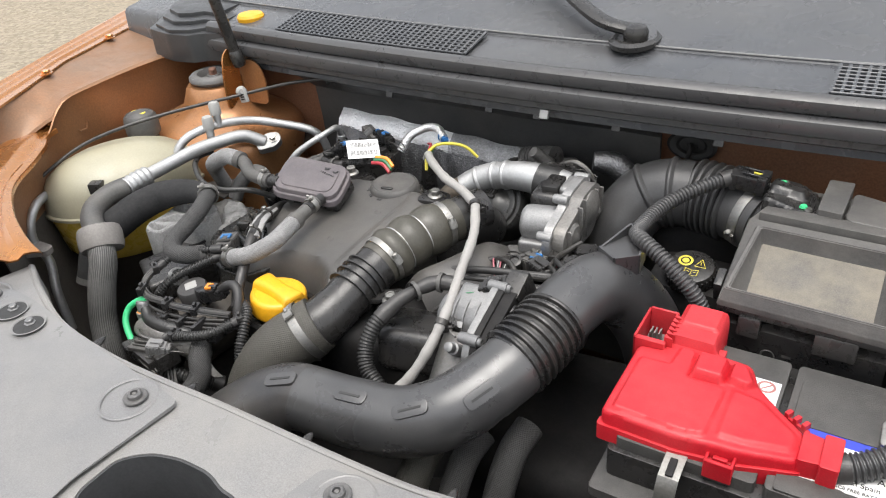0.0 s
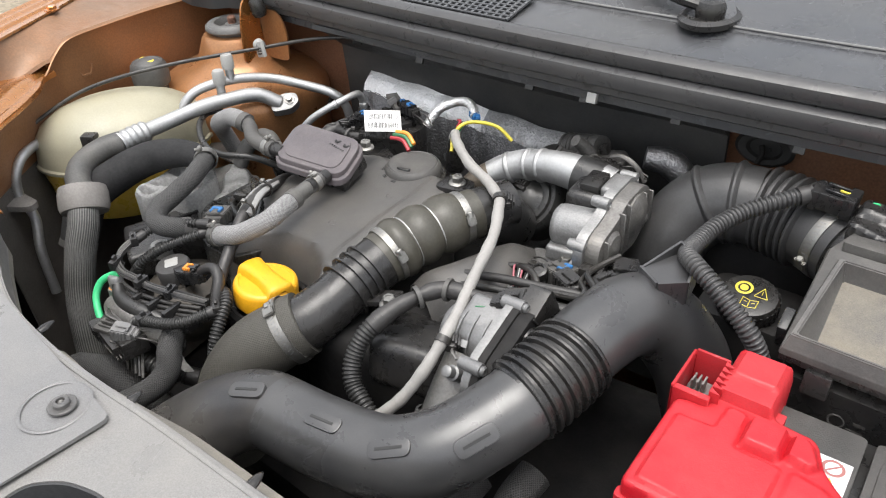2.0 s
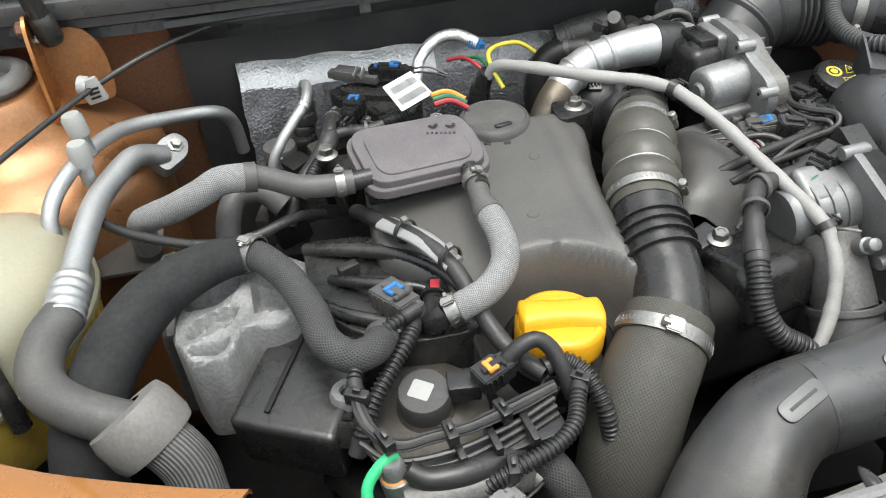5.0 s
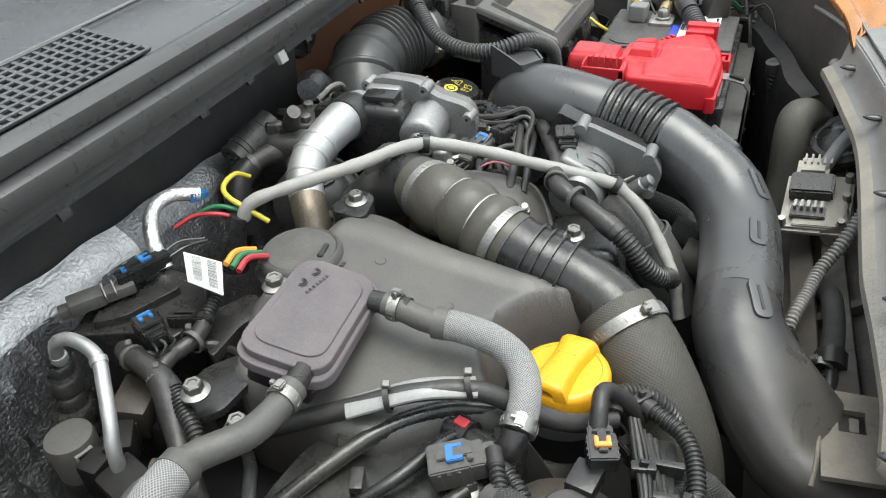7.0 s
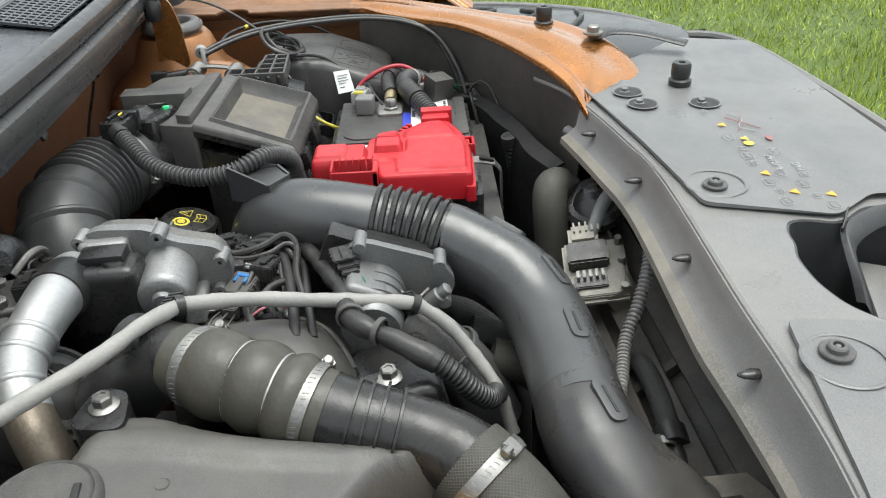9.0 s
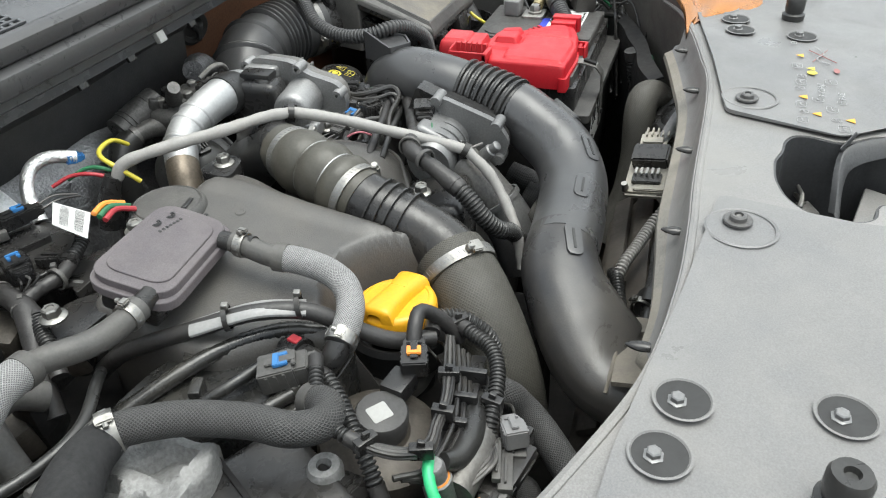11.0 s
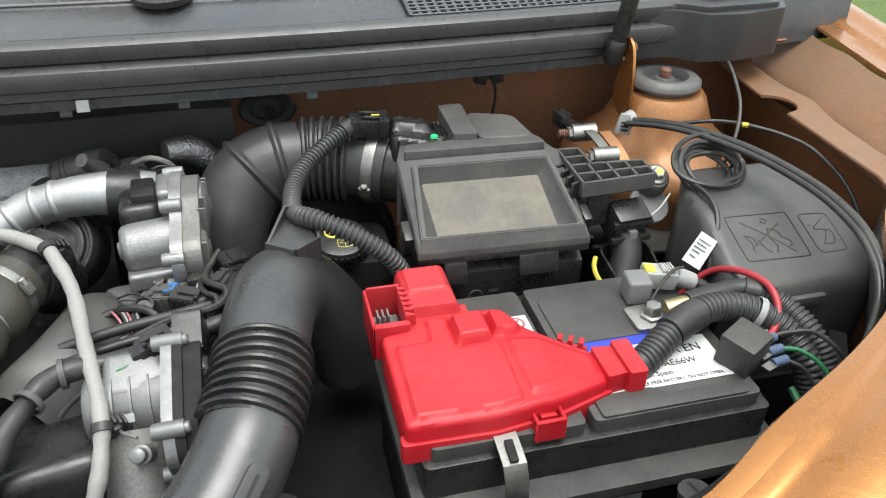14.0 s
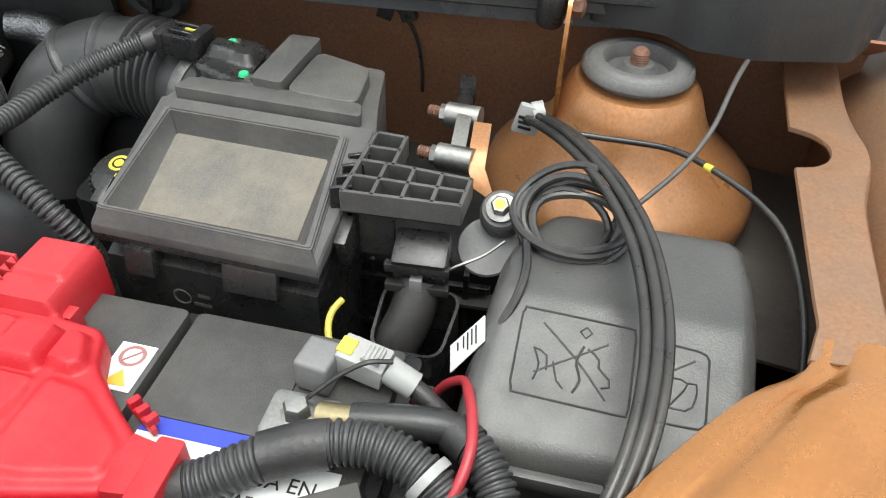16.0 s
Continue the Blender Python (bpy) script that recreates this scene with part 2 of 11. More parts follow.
def make_braid(name, c0, c1, pitch=0.0022, rough=0.7, depth=0.0006, slope=1.0):
    """Woven sleeve: two crossing diagonals on the tube's own coordinates."""
    m = make(name, c0, rough, var=0.2, bump=0)
    N, L = m.node_tree.nodes, m.node_tree.links
    p = N["Principled BSDF"]
    uvn = N.new("ShaderNodeTexCoord")
    sep = N.new("ShaderNodeSeparateXYZ")
    L.new(uvn.outputs["UV"], sep.inputs[0])
    waves = []
    for sign in (1, -1):
        a = N.new("ShaderNodeMath")
        a.operation = "MULTIPLY_ADD"
        a.inputs[1].default_value = sign * 1.0
        L.new(sep.outputs[0], a.inputs[0])
        lay = N.new("ShaderNodeMath")
        lay.operation = "MULTIPLY"
        lay.inputs[1].default_value = slope
        L.new(sep.outputs[1], lay.inputs[0])
        L.new(lay.outputs[0], a.inputs[2])
        b = N.new("ShaderNodeMath")
        b.operation = "MULTIPLY"
        b.inputs[1].default_value = 2 * math.pi / pitch
        L.new(a.outputs[0], b.inputs[0])
        c = N.new("ShaderNodeMath")
        c.operation = "SINE"
        L.new(b.outputs[0], c.inputs[0])
        waves.append(c)
    mul = N.new("ShaderNodeMath")
    mul.operation = "MAXIMUM"
    L.new(waves[0].outputs[0], mul.inputs[0])
    L.new(waves[1].outputs[0], mul.inputs[1])
    rg = N.new("ShaderNodeMapRange")
    rg.inputs[1].default_value, rg.inputs[2].default_value = -0.2, 0.9
    L.new(mul.outputs[0], rg.inputs[0])
    mix = N.new("ShaderNodeMix")
    mix.data_type = "RGBA"
    mix.inputs[6].default_value = (*c1, 1)
    L.new(rg.outputs[0], mix.inputs[0])
    L.new(p.inputs["Base Color"].links[0].from_socket, mix.inputs[7])
    L.new(mix.outputs[2], p.inputs["Base Color"])
    bp = N.new("ShaderNodeBump")
    bp.inputs["Strength"].default_value = 0.6
    bp.inputs["Distance"].default_value = depth
    L.new(rg.outputs[0], bp.inputs["Height"])
    L.new(bp.outputs["Normal"], p.inputs["Normal"])
    return m


M = {}
M["black"] = make("black_plastic", (0.013, 0.013, 0.014), 0.30, dust=0.08, bump=0.2)
# dark plastic; on deep bay parts its near black stands for shade
M["deep"] = make("dark_plastic_and_shade", (0.008, 0.008, 0.009), 0.65, dust=0.05, bump=0.2, spec=0.22)
M["duct"] = make("moulded_duct_plastic", (0.030, 0.030, 0.032), 0.32, dust=0.24, dust_col=(0.17, 0.165, 0.155), scale=11, bump=0.08, grain=700, rough_var=0.10, spec=0.8)
M["panel"] = make("dusty_panel_plastic", (0.160, 0.159, 0.161), 0.38, var=0.34, dust=0.55, dust_col=(0.31, 0.29, 0.255), scale=5, bump=0.12, grain=900)
M["sheet"] = make("panel_cover_plastic", (0.132, 0.133, 0.138), 0.38, var=0.30, dust=0.50, dust_col=(0.28, 0.265, 0.24), scale=5, bump=0.14, grain=900)
M["cowl"] = make("cowl_plastic", (0.055, 0.058, 0.064), 0.26, dust=0.10, scale=8, bump=0.3, grain=900)
M["cover"] = make("engine_cover_plastic", (0.066, 0.064, 0.062), 0.42, dust=0.20, dust_col=(0.22, 0.19, 0.15), scale=18, bump=0.4, grain=800)
M["purple"] = make("separator_plastic", (0.078, 0.068, 0.076), 0.6, dust=0.25, dust_col=(0.25, 0.22, 0.2), bump=0.5, grain=900)
M["airhose"] = make("dusty_air_hose_rubber", (0.036, 0.036, 0.037), 0.40, dust=0.14, dust_col=(0.18, 0.17, 0.16), scale=26, bump=0.2)
M["rubber"] = make("black_rubber", (0.019, 0.019, 0.019), 0.36, dust=0.09, dust_col=(0.18, 0.17, 0.15), bump=0.25)
M["greyrubber"] = make("grey_rubber", (0.062, 0.061, 0.060), 0.55, dust=0.15, bump=0.25)
M["seal"] = make("seal_rubber", (0.048, 0.048, 0.050), 0.34, var=0.15, dust=0.08, dust_col=(0.22, 0.21, 0.19), scale=25, bump=0)
M["hosebrown"] = make("charge_hose_rubber", (0.052, 0.049, 0.040), 0.42, dust=0.12, dust_col=(0.16, 0.14, 0.10), scale=40, bump=0.2)
M["paint"] = make("orange_metallic_paint", (0.44, 0.182, 0.048), 0.27, metal=0.75, var=0.10, dust=0.06, dust_col=(0.34, 0.25, 0.18), scale=9, bump=0, coat=0.6)
M["paintdusty"] = make("dust_covered_paint", (0.25, 0.125, 0.062), 0.5, metal=0.25, var=0.25, dust=0.72, dust_col=(0.165, 0.125, 0.092), scale=12, bump=0.2)
M["paintdull"] = make("dusty_inner_paint", (0.30, 0.140, 0.062), 0.40, metal=0.4, var=0.22, dust=0.40, dust_col=(0.16, 0.12, 0.09), scale=9, bump=0.15)
M["alu"] = make("aluminium_tube", (0.46, 0.465, 0.47), 0.60, metal=1.0, var=0.1, dust=0.2, bump=0.1)
M["cast"] = make("cast_aluminium", (0.28, 0.28, 0.28), 0.50, metal=0.65, var=0.25, dust=0.35, dust_col=(0.22, 0.21, 0.2), bump=0.6, grain=500)
M["castmid"] = make("grey_cast_alloy", (0.21, 0.21, 0.21), 0.46, metal=0.55, var=0.18, dust=0.2, dust_col=(0.14, 0.135, 0.13), bump=0.25, grain=500)
M["castdark"] = make("dark_cast_metal", (0.17, 0.167, 0.164), 0.55, metal=0.6, var=0.3, dust=0.3, bump=0.6, grain=400)
M["steel"] = make("zinc_steel", (0.31, 0.305, 0.29), 0.48, metal=1.0, var=0.2, dust=0.2, bump=0.1)
M["rust"] = make("rusty_steel", (0.18, 0.09, 0.06), 0.7, metal=0.3, var=0.4, bump=0.5)
M["foil"] = make("crumpled_foil", (0.80, 0.80, 0.80), 0.50, metal=1.0, var=0.12, bump=0.9, bump_d=0.0016, grain=330, rough_var=0.15)
M["red"] = make("red_plastic", (0.43, 0.007, 0.016), 0.42, spec=0.35, var=0.16, dust=0.15, dust_col=(0.55, 0.22, 0.2), scale=14, bump=0.25, grain=700)
M["yellow"] = make("yellow_plastic", (0.74, 0.36, 0.008), 0.40, var=0.10, dust=0.25, dust_col=(0.45, 0.27, 0.05), scale=40, bump=0.2)
M["tank"] = make("translucent_tank_plastic", (0.30, 0.284, 0.212), 0.4, var=0.08, dust=0.15, dust_col=(0.6, 0.5, 0.3), scale=14, bump=0.1)
M["coolant"] = make("yellow_coolant", (0.66, 0.46, 0.08), 0.3, var=0.1, bump=0.05)
M["white"] = make("white_plastic", (0.32, 0.32, 0.31), 0.45, var=0.08, dust=0.15, bump=0.1)
M["conduit"] = make("pale_conduit", (0.27, 0.262, 0.252), 0.6, var=0.12, dust=0.3, dust_col=(0.3, 0.28, 0.25), bump=0.3)
M["greyplastic"] = make("grey_plastic", (0.15, 0.15, 0.153), 0.5, var=0.12, dust=0.2, bump=0.2)
M["paper"] = make("white_label", (0.66, 0.66, 0.65), 0.55, var=0.05, bump=0.05)
# print, and flat black pieces that imitate the shade in holes
M["ink"] = make("black_print_and_holes", (0.02, 0.02, 0.02), 0.6, var=0.05, bump=0)
M["blue"] = make("blue_plastic", (0.035, 0.150, 0.36), 0.45, var=0.1, bump=0.1)
M["bluelabel"] = make("blue_label", (0.03, 0.05, 0.42), 0.45, var=0.05, bump=0)
M["green"] = make("green_sleeve", (0.05, 0.50, 0.20), 0.4, var=0.1, bump=0.1)
M["greenwire"] = make("green_wire", (0.025, 0.14, 0.06), 0.4, var=0.1, bump=0)
M["yellowwire"] = make("yellow_wire", (0.55, 0.47, 0.05), 0.4, var=0.1, bump=0)
M["orangewire"] = make("orange_wire", (0.80, 0.28, 0.04), 0.4, var=0.1, bump=0)
M["redwire"] = make("red_wire", (0.36, 0.03, 0.04), 0.4, var=0.1, bump=0)
M["wire"] = make("black_wire", (0.015, 0.015, 0.016), 0.35, dust=0.15, bump=0)
M["tape"] = make("harness_tape", (0.019, 0.018, 0.018), 0.45, var=0.3, dust=0.18, dust_col=(0.16, 0.15, 0.14), bump=0.6, grain=300)
M["yellowprint"] = make("yellow_print", (0.62, 0.52, 0.06), 0.5, var=0.05, bump=0)
M["orangeprint"] = make("orange_print", (0.70, 0.36, 0.04), 0.5, var=0.05, bump=0)
M["redprint"] = make("red_print", (0.30, 0.12, 0.11), 0.5, var=0.05, bump=0)
M["greyprint"] = make("pale_print", (0.34, 0.34, 0.34), 0.5, var=0.05, bump=0)
M["foam"] = make("black_foam_sleeve", (0.020, 0.020, 0.021), 0.85, var=0.3, dust=0.15, dust_col=(0.10, 0.10, 0.095), bump=0.5, grain=300, spec=0.25)
M["silvertape"] = make("silver_cloth_tape", (0.25, 0.25, 0.25), 0.42, var=0.12, dust=0.2, bump=0.2)
M["braid"] = make_braid("grey_braided_sleeve", (0.29, 0.286, 0.284), (0.09, 0.09, 0.09), 0.0018)
M["braiddark"] = make_braid("dark_braided_sleeve", (0.060, 0.059, 0.058), (0.014, 0.014, 0.014), 0.0024)
M["strand"] = make_braid("lengthwise_woven_sleeve", (0.13, 0.127, 0.122), (0.028, 0.028, 0.027), 0.0026, depth=0.0007, slope=0.02)
M["textile"] = make_braid("textile_hose", (0.066, 0.062, 0.052), (0.040, 0.038, 0.032), 0.0026, rough=0.6, depth=0.0003)
M["glass"] = make("windscreen_glass", (0.02, 0.025, 0.025), 0.04, var=0.02, bump=0, coat=1.0, rough_var=0.01)


# ---- ground ----
def ground_material():
    m = make("grass_and_gravel", (0.085, 0.125, 0.028), 0.9, var=0.5, scale=3.0, bump=0.8, grain=60)
    N, L = m.node_tree.nodes, m.node_tree.links
    p = N["Principled BSDF"]
    tc = N.new("ShaderNodeTexCoord")
    sep = N.new("ShaderNodeSeparateXYZ")
    L.new(tc.outputs["Object"], sep.inputs[0])
    st = N.new("ShaderNodeTexVoronoi")
    st.inputs["Scale"].default_value = 45
    L.new(tc.outputs["Object"], st.inputs["Vector"])
    grav = N.new("ShaderNodeMix")
    grav.data_type = "RGBA"
    grav.inputs[6].default_value = (0.14, 0.116, 0.082, 1)
    grav.inputs[7].default_value = (0.29, 0.245, 0.178, 1)
    L.new(st.outputs["Color"], grav.inputs[0])
    wob = N.new("ShaderNodeTexNoise")
    wob.inputs["Scale"].default_value = 1.5
    L.new(tc.outputs["Object"], wob.inputs["Vector"])
    a = N.new("ShaderNodeMath")
    a.operation = "ADD"
    L.new(sep.outputs[0], a.inputs[0])
    L.new(wob.outputs["Fac"], a.inputs[1])
    edge = N.new("ShaderNodeMapRange")
    edge.inputs[1].default_value, edge.inputs[2].default_value = 0.2, 0.7
    L.new(a.outputs[0], edge.inputs[0])
    mix = N.new("ShaderNodeMix")
    mix.data_type = "RGBA"
    L.new(edge.outputs[0], mix.inputs[0])
    L.new(grav.outputs[2], mix.inputs[6])
    L.new(p.inputs["Base Color"].links[0].from_socket, mix.inputs[7])
    L.new(mix.outputs[2], p.inputs["Base Color"])
    return m


bm = B()
bmesh.ops.create_grid(bm, x_segments=40, y_segments=40, size=400)
solo("ground", bm, ground_material(), "pale gravel yard that turns into green grass", "ground", kind="structure")


def grass():
    me = bpy.data.meshes.new("grass")
    rng = np.random.default_rng(5)
    n = 90000
    x = rng.uniform(0.9, 7.0, n)
    y = rng.uniform(-4.5, 3.0, n)
    clump = np.sin(x * 5.1 + 1.3 * np.sin(y * 3.7)) * np.sin(y * 4.3 + x)
    h = rng.uniform(0.02, 0.06, n) * (1 + 0.5 * clump)
    a = rng.uniform(0, 2 * np.pi, n)
    w = rng.uniform(0.002, 0.004, n)
    lean = rng.uniform(-0.03, 0.03, (n, 2))
    v = np.zeros((n, 3, 3))
    v[:, 0] = np.c_[x - w * np.cos(a), y - w * np.sin(a), np.zeros(n)]
    v[:, 1] = np.c_[x + w * np.cos(a), y + w * np.sin(a), np.zeros(n)]
    v[:, 2] = np.c_[x + lean[:, 0], y + lean[:, 1], h]
    me.from_pydata(v.reshape(-1, 3).tolist(), [], np.arange(3 * n).reshape(-1, 3).tolist())
    m = bpy.data.materials.new("grass_blades")
    m.use_nodes = True
    N, L = m.node_tree.nodes, m.node_tree.links
    g = N.new("ShaderNodeNewGeometry")
    r = N.new("ShaderNodeValToRGB")
    r.color_ramp.elements[0].color = (0.14, 0.20, 0.020, 1)
    r.color_ramp.elements[1].color = (0.44, 0.52, 0.07, 1)
    L.new(g.outputs["Random Per Island"], r.inputs[0])
    L.new(r.outputs[0], N["Principled BSDF"].inputs["Base Color"])
    N["Principled BSDF"].inputs["Roughness"].default_value = 0.6
    me.materials.append(m)
    tagged(new("grass", me), "short green spring grass beside the car", "grass", kind="stuff")


grass()


# ---- car body round the bay ----
INNER = [(0.290, 0.073, 0.926), (0.36, 0.100, 0.938), (0.43, 0.117, 0.95), (0.50, 0.147, 0.953), (0.566, 0.191, 0.953), (0.611, 0.251, 0.953), (0.645, 0.292, 0.953), (0.672, 0.314, 0.953), (0.682, 0.345, 0.953), (0.685, 0.42, 0.953)]
OUTER = [(0.335, 0.055, 0.927), (0.385, -0.012, 0.930), (0.466, 0.004, 0.946), (0.540, 0.056, 0.955), (0.592, 0.121, 0.955), (0.650, 0.190, 0.955), (0.705, 0.262, 0.955), (0.728, 0.33, 0.955), (0.735, 0.37, 0.953), (0.738, 0.42, 0.953)]
# dark dusty grey for lower wing walls and the tower shelf
M["wingdark"] = make("dusty_dark_wing", (0.060, 0.056, 0.052), 0.6, var=0.3, dust=0.4, dust_col=(0.16, 0.14, 0.12), scale=14, bump=0.3)
for side, s in (("left", 1), ("right", -1)):
    # painted apron that rings the bay
    bm = B()
    rows = []
    first = 0 if s > 0 else 2
    li = spline([(0.398, 0.110, 0.944)] + INNER[2:] if s < 0 else [(0.290, 0.066, 0.926), (0.354, 0.076, 0.938), (0.415, 0.106, 0.95)] + INNER[3:], 0.012)[0]
    lo = spline(OUTER[first:], 0.012)[0]
    li = [p for p in li if p.y < 0.338]
    lo = [p for p in lo if p.y < 0.345]
    n = len(li) - 1
    ia = next(i for i, p in enumerate(li) if p.y >= 0.30)
    ib = next(i for i, p in enumerate(lo) if p.y >= 0.30)
    for k in range(n + 1):
        a = li[k]
        if a.y < 0.30:
            b = lo[round(k / max(1, ia - 1) * ib)]
        else:
            j = max(ib, min(range(1, len(lo)), key=lambda i: abs(lo[i].y - a.y)))
            q = lo[j - 1] if lo[j].y > a.y else lo[min(j + 1, len(lo) - 1)]
            f = (a.y - lo[j].y) / (q.y - lo[j].y) if abs(q.y - lo[j].y) > 1e-6 else 0.0
            b = lo[j].lerp(q, min(1, max(0, f)))
        row = []
        for u, dz in [(-0.012, -0.0042), (-0.010, -0.0014)] + [(i / 16, 0.0) for i in range(17)]:
            p = a.lerp(b, u)
            soft = 0.0030 * math.exp(-((u - 0.10) / 0.06) ** 2) - 0.0055 * math.exp(-((u - 0.22) / 0.05) ** 2) + 0.0065 * math.exp(-((u - 0.50) / 0.20) ** 2) + 0.003 * math.exp(-((u - 0.92) / 0.08) ** 2) + 0.0018 * math.sin(k * 0.55) * math.exp(-((u - 0.45) / 0.2) ** 2)
            row.append((s * p.x, p.y, p.z + dz + soft * min(1.0, ((b - a).length / 0.10) ** 1.5)))
        rows.append(row)
    add_sheet(bm, rows, 0)
    add_sheet(bm, [[(x, y, z - 0.0018) for x, y, z in r] for r in rows], 0)
    solo("apron_" + side, bm, M["paint"], "orange metallic painted apron panel ringing the engine bay", "car body", kind="structure")
    if s < 0:
        continue
    # flat flange running back along the bay, with a round notch
    bm = B()
    rows = []
    for y in sorted(list(np.linspace(0.320, 0.80, 60)) + list(np.linspace(0.480, 0.534, 28))):
        xi = 0.681 + 0.035 * max(0, y - 0.36) + 0.05 * max(0, y - 0.64) - 0.006 * max(0, (0.345 - y) / 0.02)
        e = y - 0.507
        bite = math.sqrt(max(0.0, 0.0235 ** 2 - e * e)) if abs(e) < 0.0235 else 0.0
        xo = 0.716 + 0.055 * max(0, y - 0.36) + 0.08 * max(0, y - 0.64) + 0.010 * math.exp(-(e / 0.04) ** 2)
        xi += bite
        z = 0.9535 + 0.045 * max(0, y - 0.54)
        rows.append([(xi + 0.0006, y, z - 0.0035), (xi, y, z - 0.0015), (xi + 0.0008, y, z)] + [(xi + (xo - xi) * u, y, z + 0.0022 * math.sin(math.pi * u) * u) for u in (0.12, 0.3, 0.5, 0.7, 0.85, 0.94)] + [(xo, y, z - 0.002), (xo + 0.003, y, z - 0.012), (xo + 0.004, y, z - 0.03)])
    add_sheet(bm, rows, 0.0012)
    solo("wing_flange_" + side, bm, M["paintdusty"], "dusty flat painted flange with a round notch", "car body", kind="structure")
    # inner wing wall going down from the apron
    bm = B()
    rows = []
    for k in range(n + 1):
        a = li[k]
        drift = 0.03 if a.y < 0.3 else 0.05
        near = [li[max(0, min(len(li) - 1, k + j))] for j in range(-9, 10)]
        c = sum(near, Vector()) / len(near)
        rows.append([(a.x + 0.002, a.y - 0.002, a.z - 0.005), (a.x * 0.5 + c.x * 0.5 + 0.012, a.y, a.z - 0.06), (c.x + drift, c.y - 0.01, c.z - 0.16), (c.x + 0.03, c.y, 0.60), (c.x - 0.03, c.y, 0.44)])
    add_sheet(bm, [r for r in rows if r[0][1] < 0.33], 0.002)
    solo("inner_wing_" + side, bm, M["wingdark"], "inner wing wall in a dark dusty grey", "car body", kind="structure")
    # fender: dull inner band, stepped top edge and outer skin
    def lip_x(y):
        return float(np.interp(y, [0.14, 0.217, 0.286, 0.40, 0.485, 0.58, 0.68, 0.765, 1.0], [0.712, 0.744, 0.768, 0.790, 0.797, 0.808, 0.821, 0.838, 0.88]))
    ys = list(np.linspace(0.14, 1.0, 80))
    bm = B()
    rows = []
    for y in [v for v in ys if v > 0.325]:
        x0 = 0.717 + 0.055 * max(0, y - 0.36) + 0.08 * max(0, y - 0.64)
        x1 = lip_x(y) - 0.003
        rows.append([(x0, y, 0.935), (x0 + 0.006, y, 0.922)] + [(x0 + (x1 - x0) * u, y, 0.922 + 0.061 * u ** 0.8 + 0.0015 * math.sin(y * 60) * u) for u in (0.15, 0.35, 0.6, 0.85, 1.0)])
    add_sheet(bm, rows, 0.002)
    solo("fender_gully_" + side, bm, M["paintdusty"], "dusty brown band between fender and inner wing", "car body", kind="structure")
    bm = B()
    rows = []
    for y in ys:
        x, z = lip_x(y), 0.985 + 0.05 * max(0, y - 0.5) - 0.075 * max(0.0, (0.30 - y) / 0.16) ** 1.6
        rows.append([(x + d, y, z + h) for d, h in ((0.0, -0.0015), (0.0012, 0.0015), (0.012, 0.002), (0.026, 0.0024), (0.031, 0.0065), (0.036, 0.007), (0.052, 0.0072), (0.057, 0.0098), (0.075, 0.0100), (0.084, 0.006), (0.096, -0.03), (0.106, -0.18), (0.10, -0.6))])
    add_sheet(bm, rows, 0.0018)
    fender = solo("fender_" + side, bm, M["paint"], "orange metallic front fender with a stepped top edge", "car body", kind="structure")
    for x, y in ((0.806, 0.410), (0.834, 0.654)):
        bm = B()
        add_lathe(bm, [(0, 0.0), (0.0105, 0.0), (0.0105, 0.0014), (0.0068, 0.002), (0.0066, 0.0055), (0.0055, 0.0064), (0, 0.0064)], Matrix.Translation((x, y, 0.9875 + 0.05 * max(0, y - 0.5))), 6)
        part("painted_bolt", bm, M["paint"], fender)


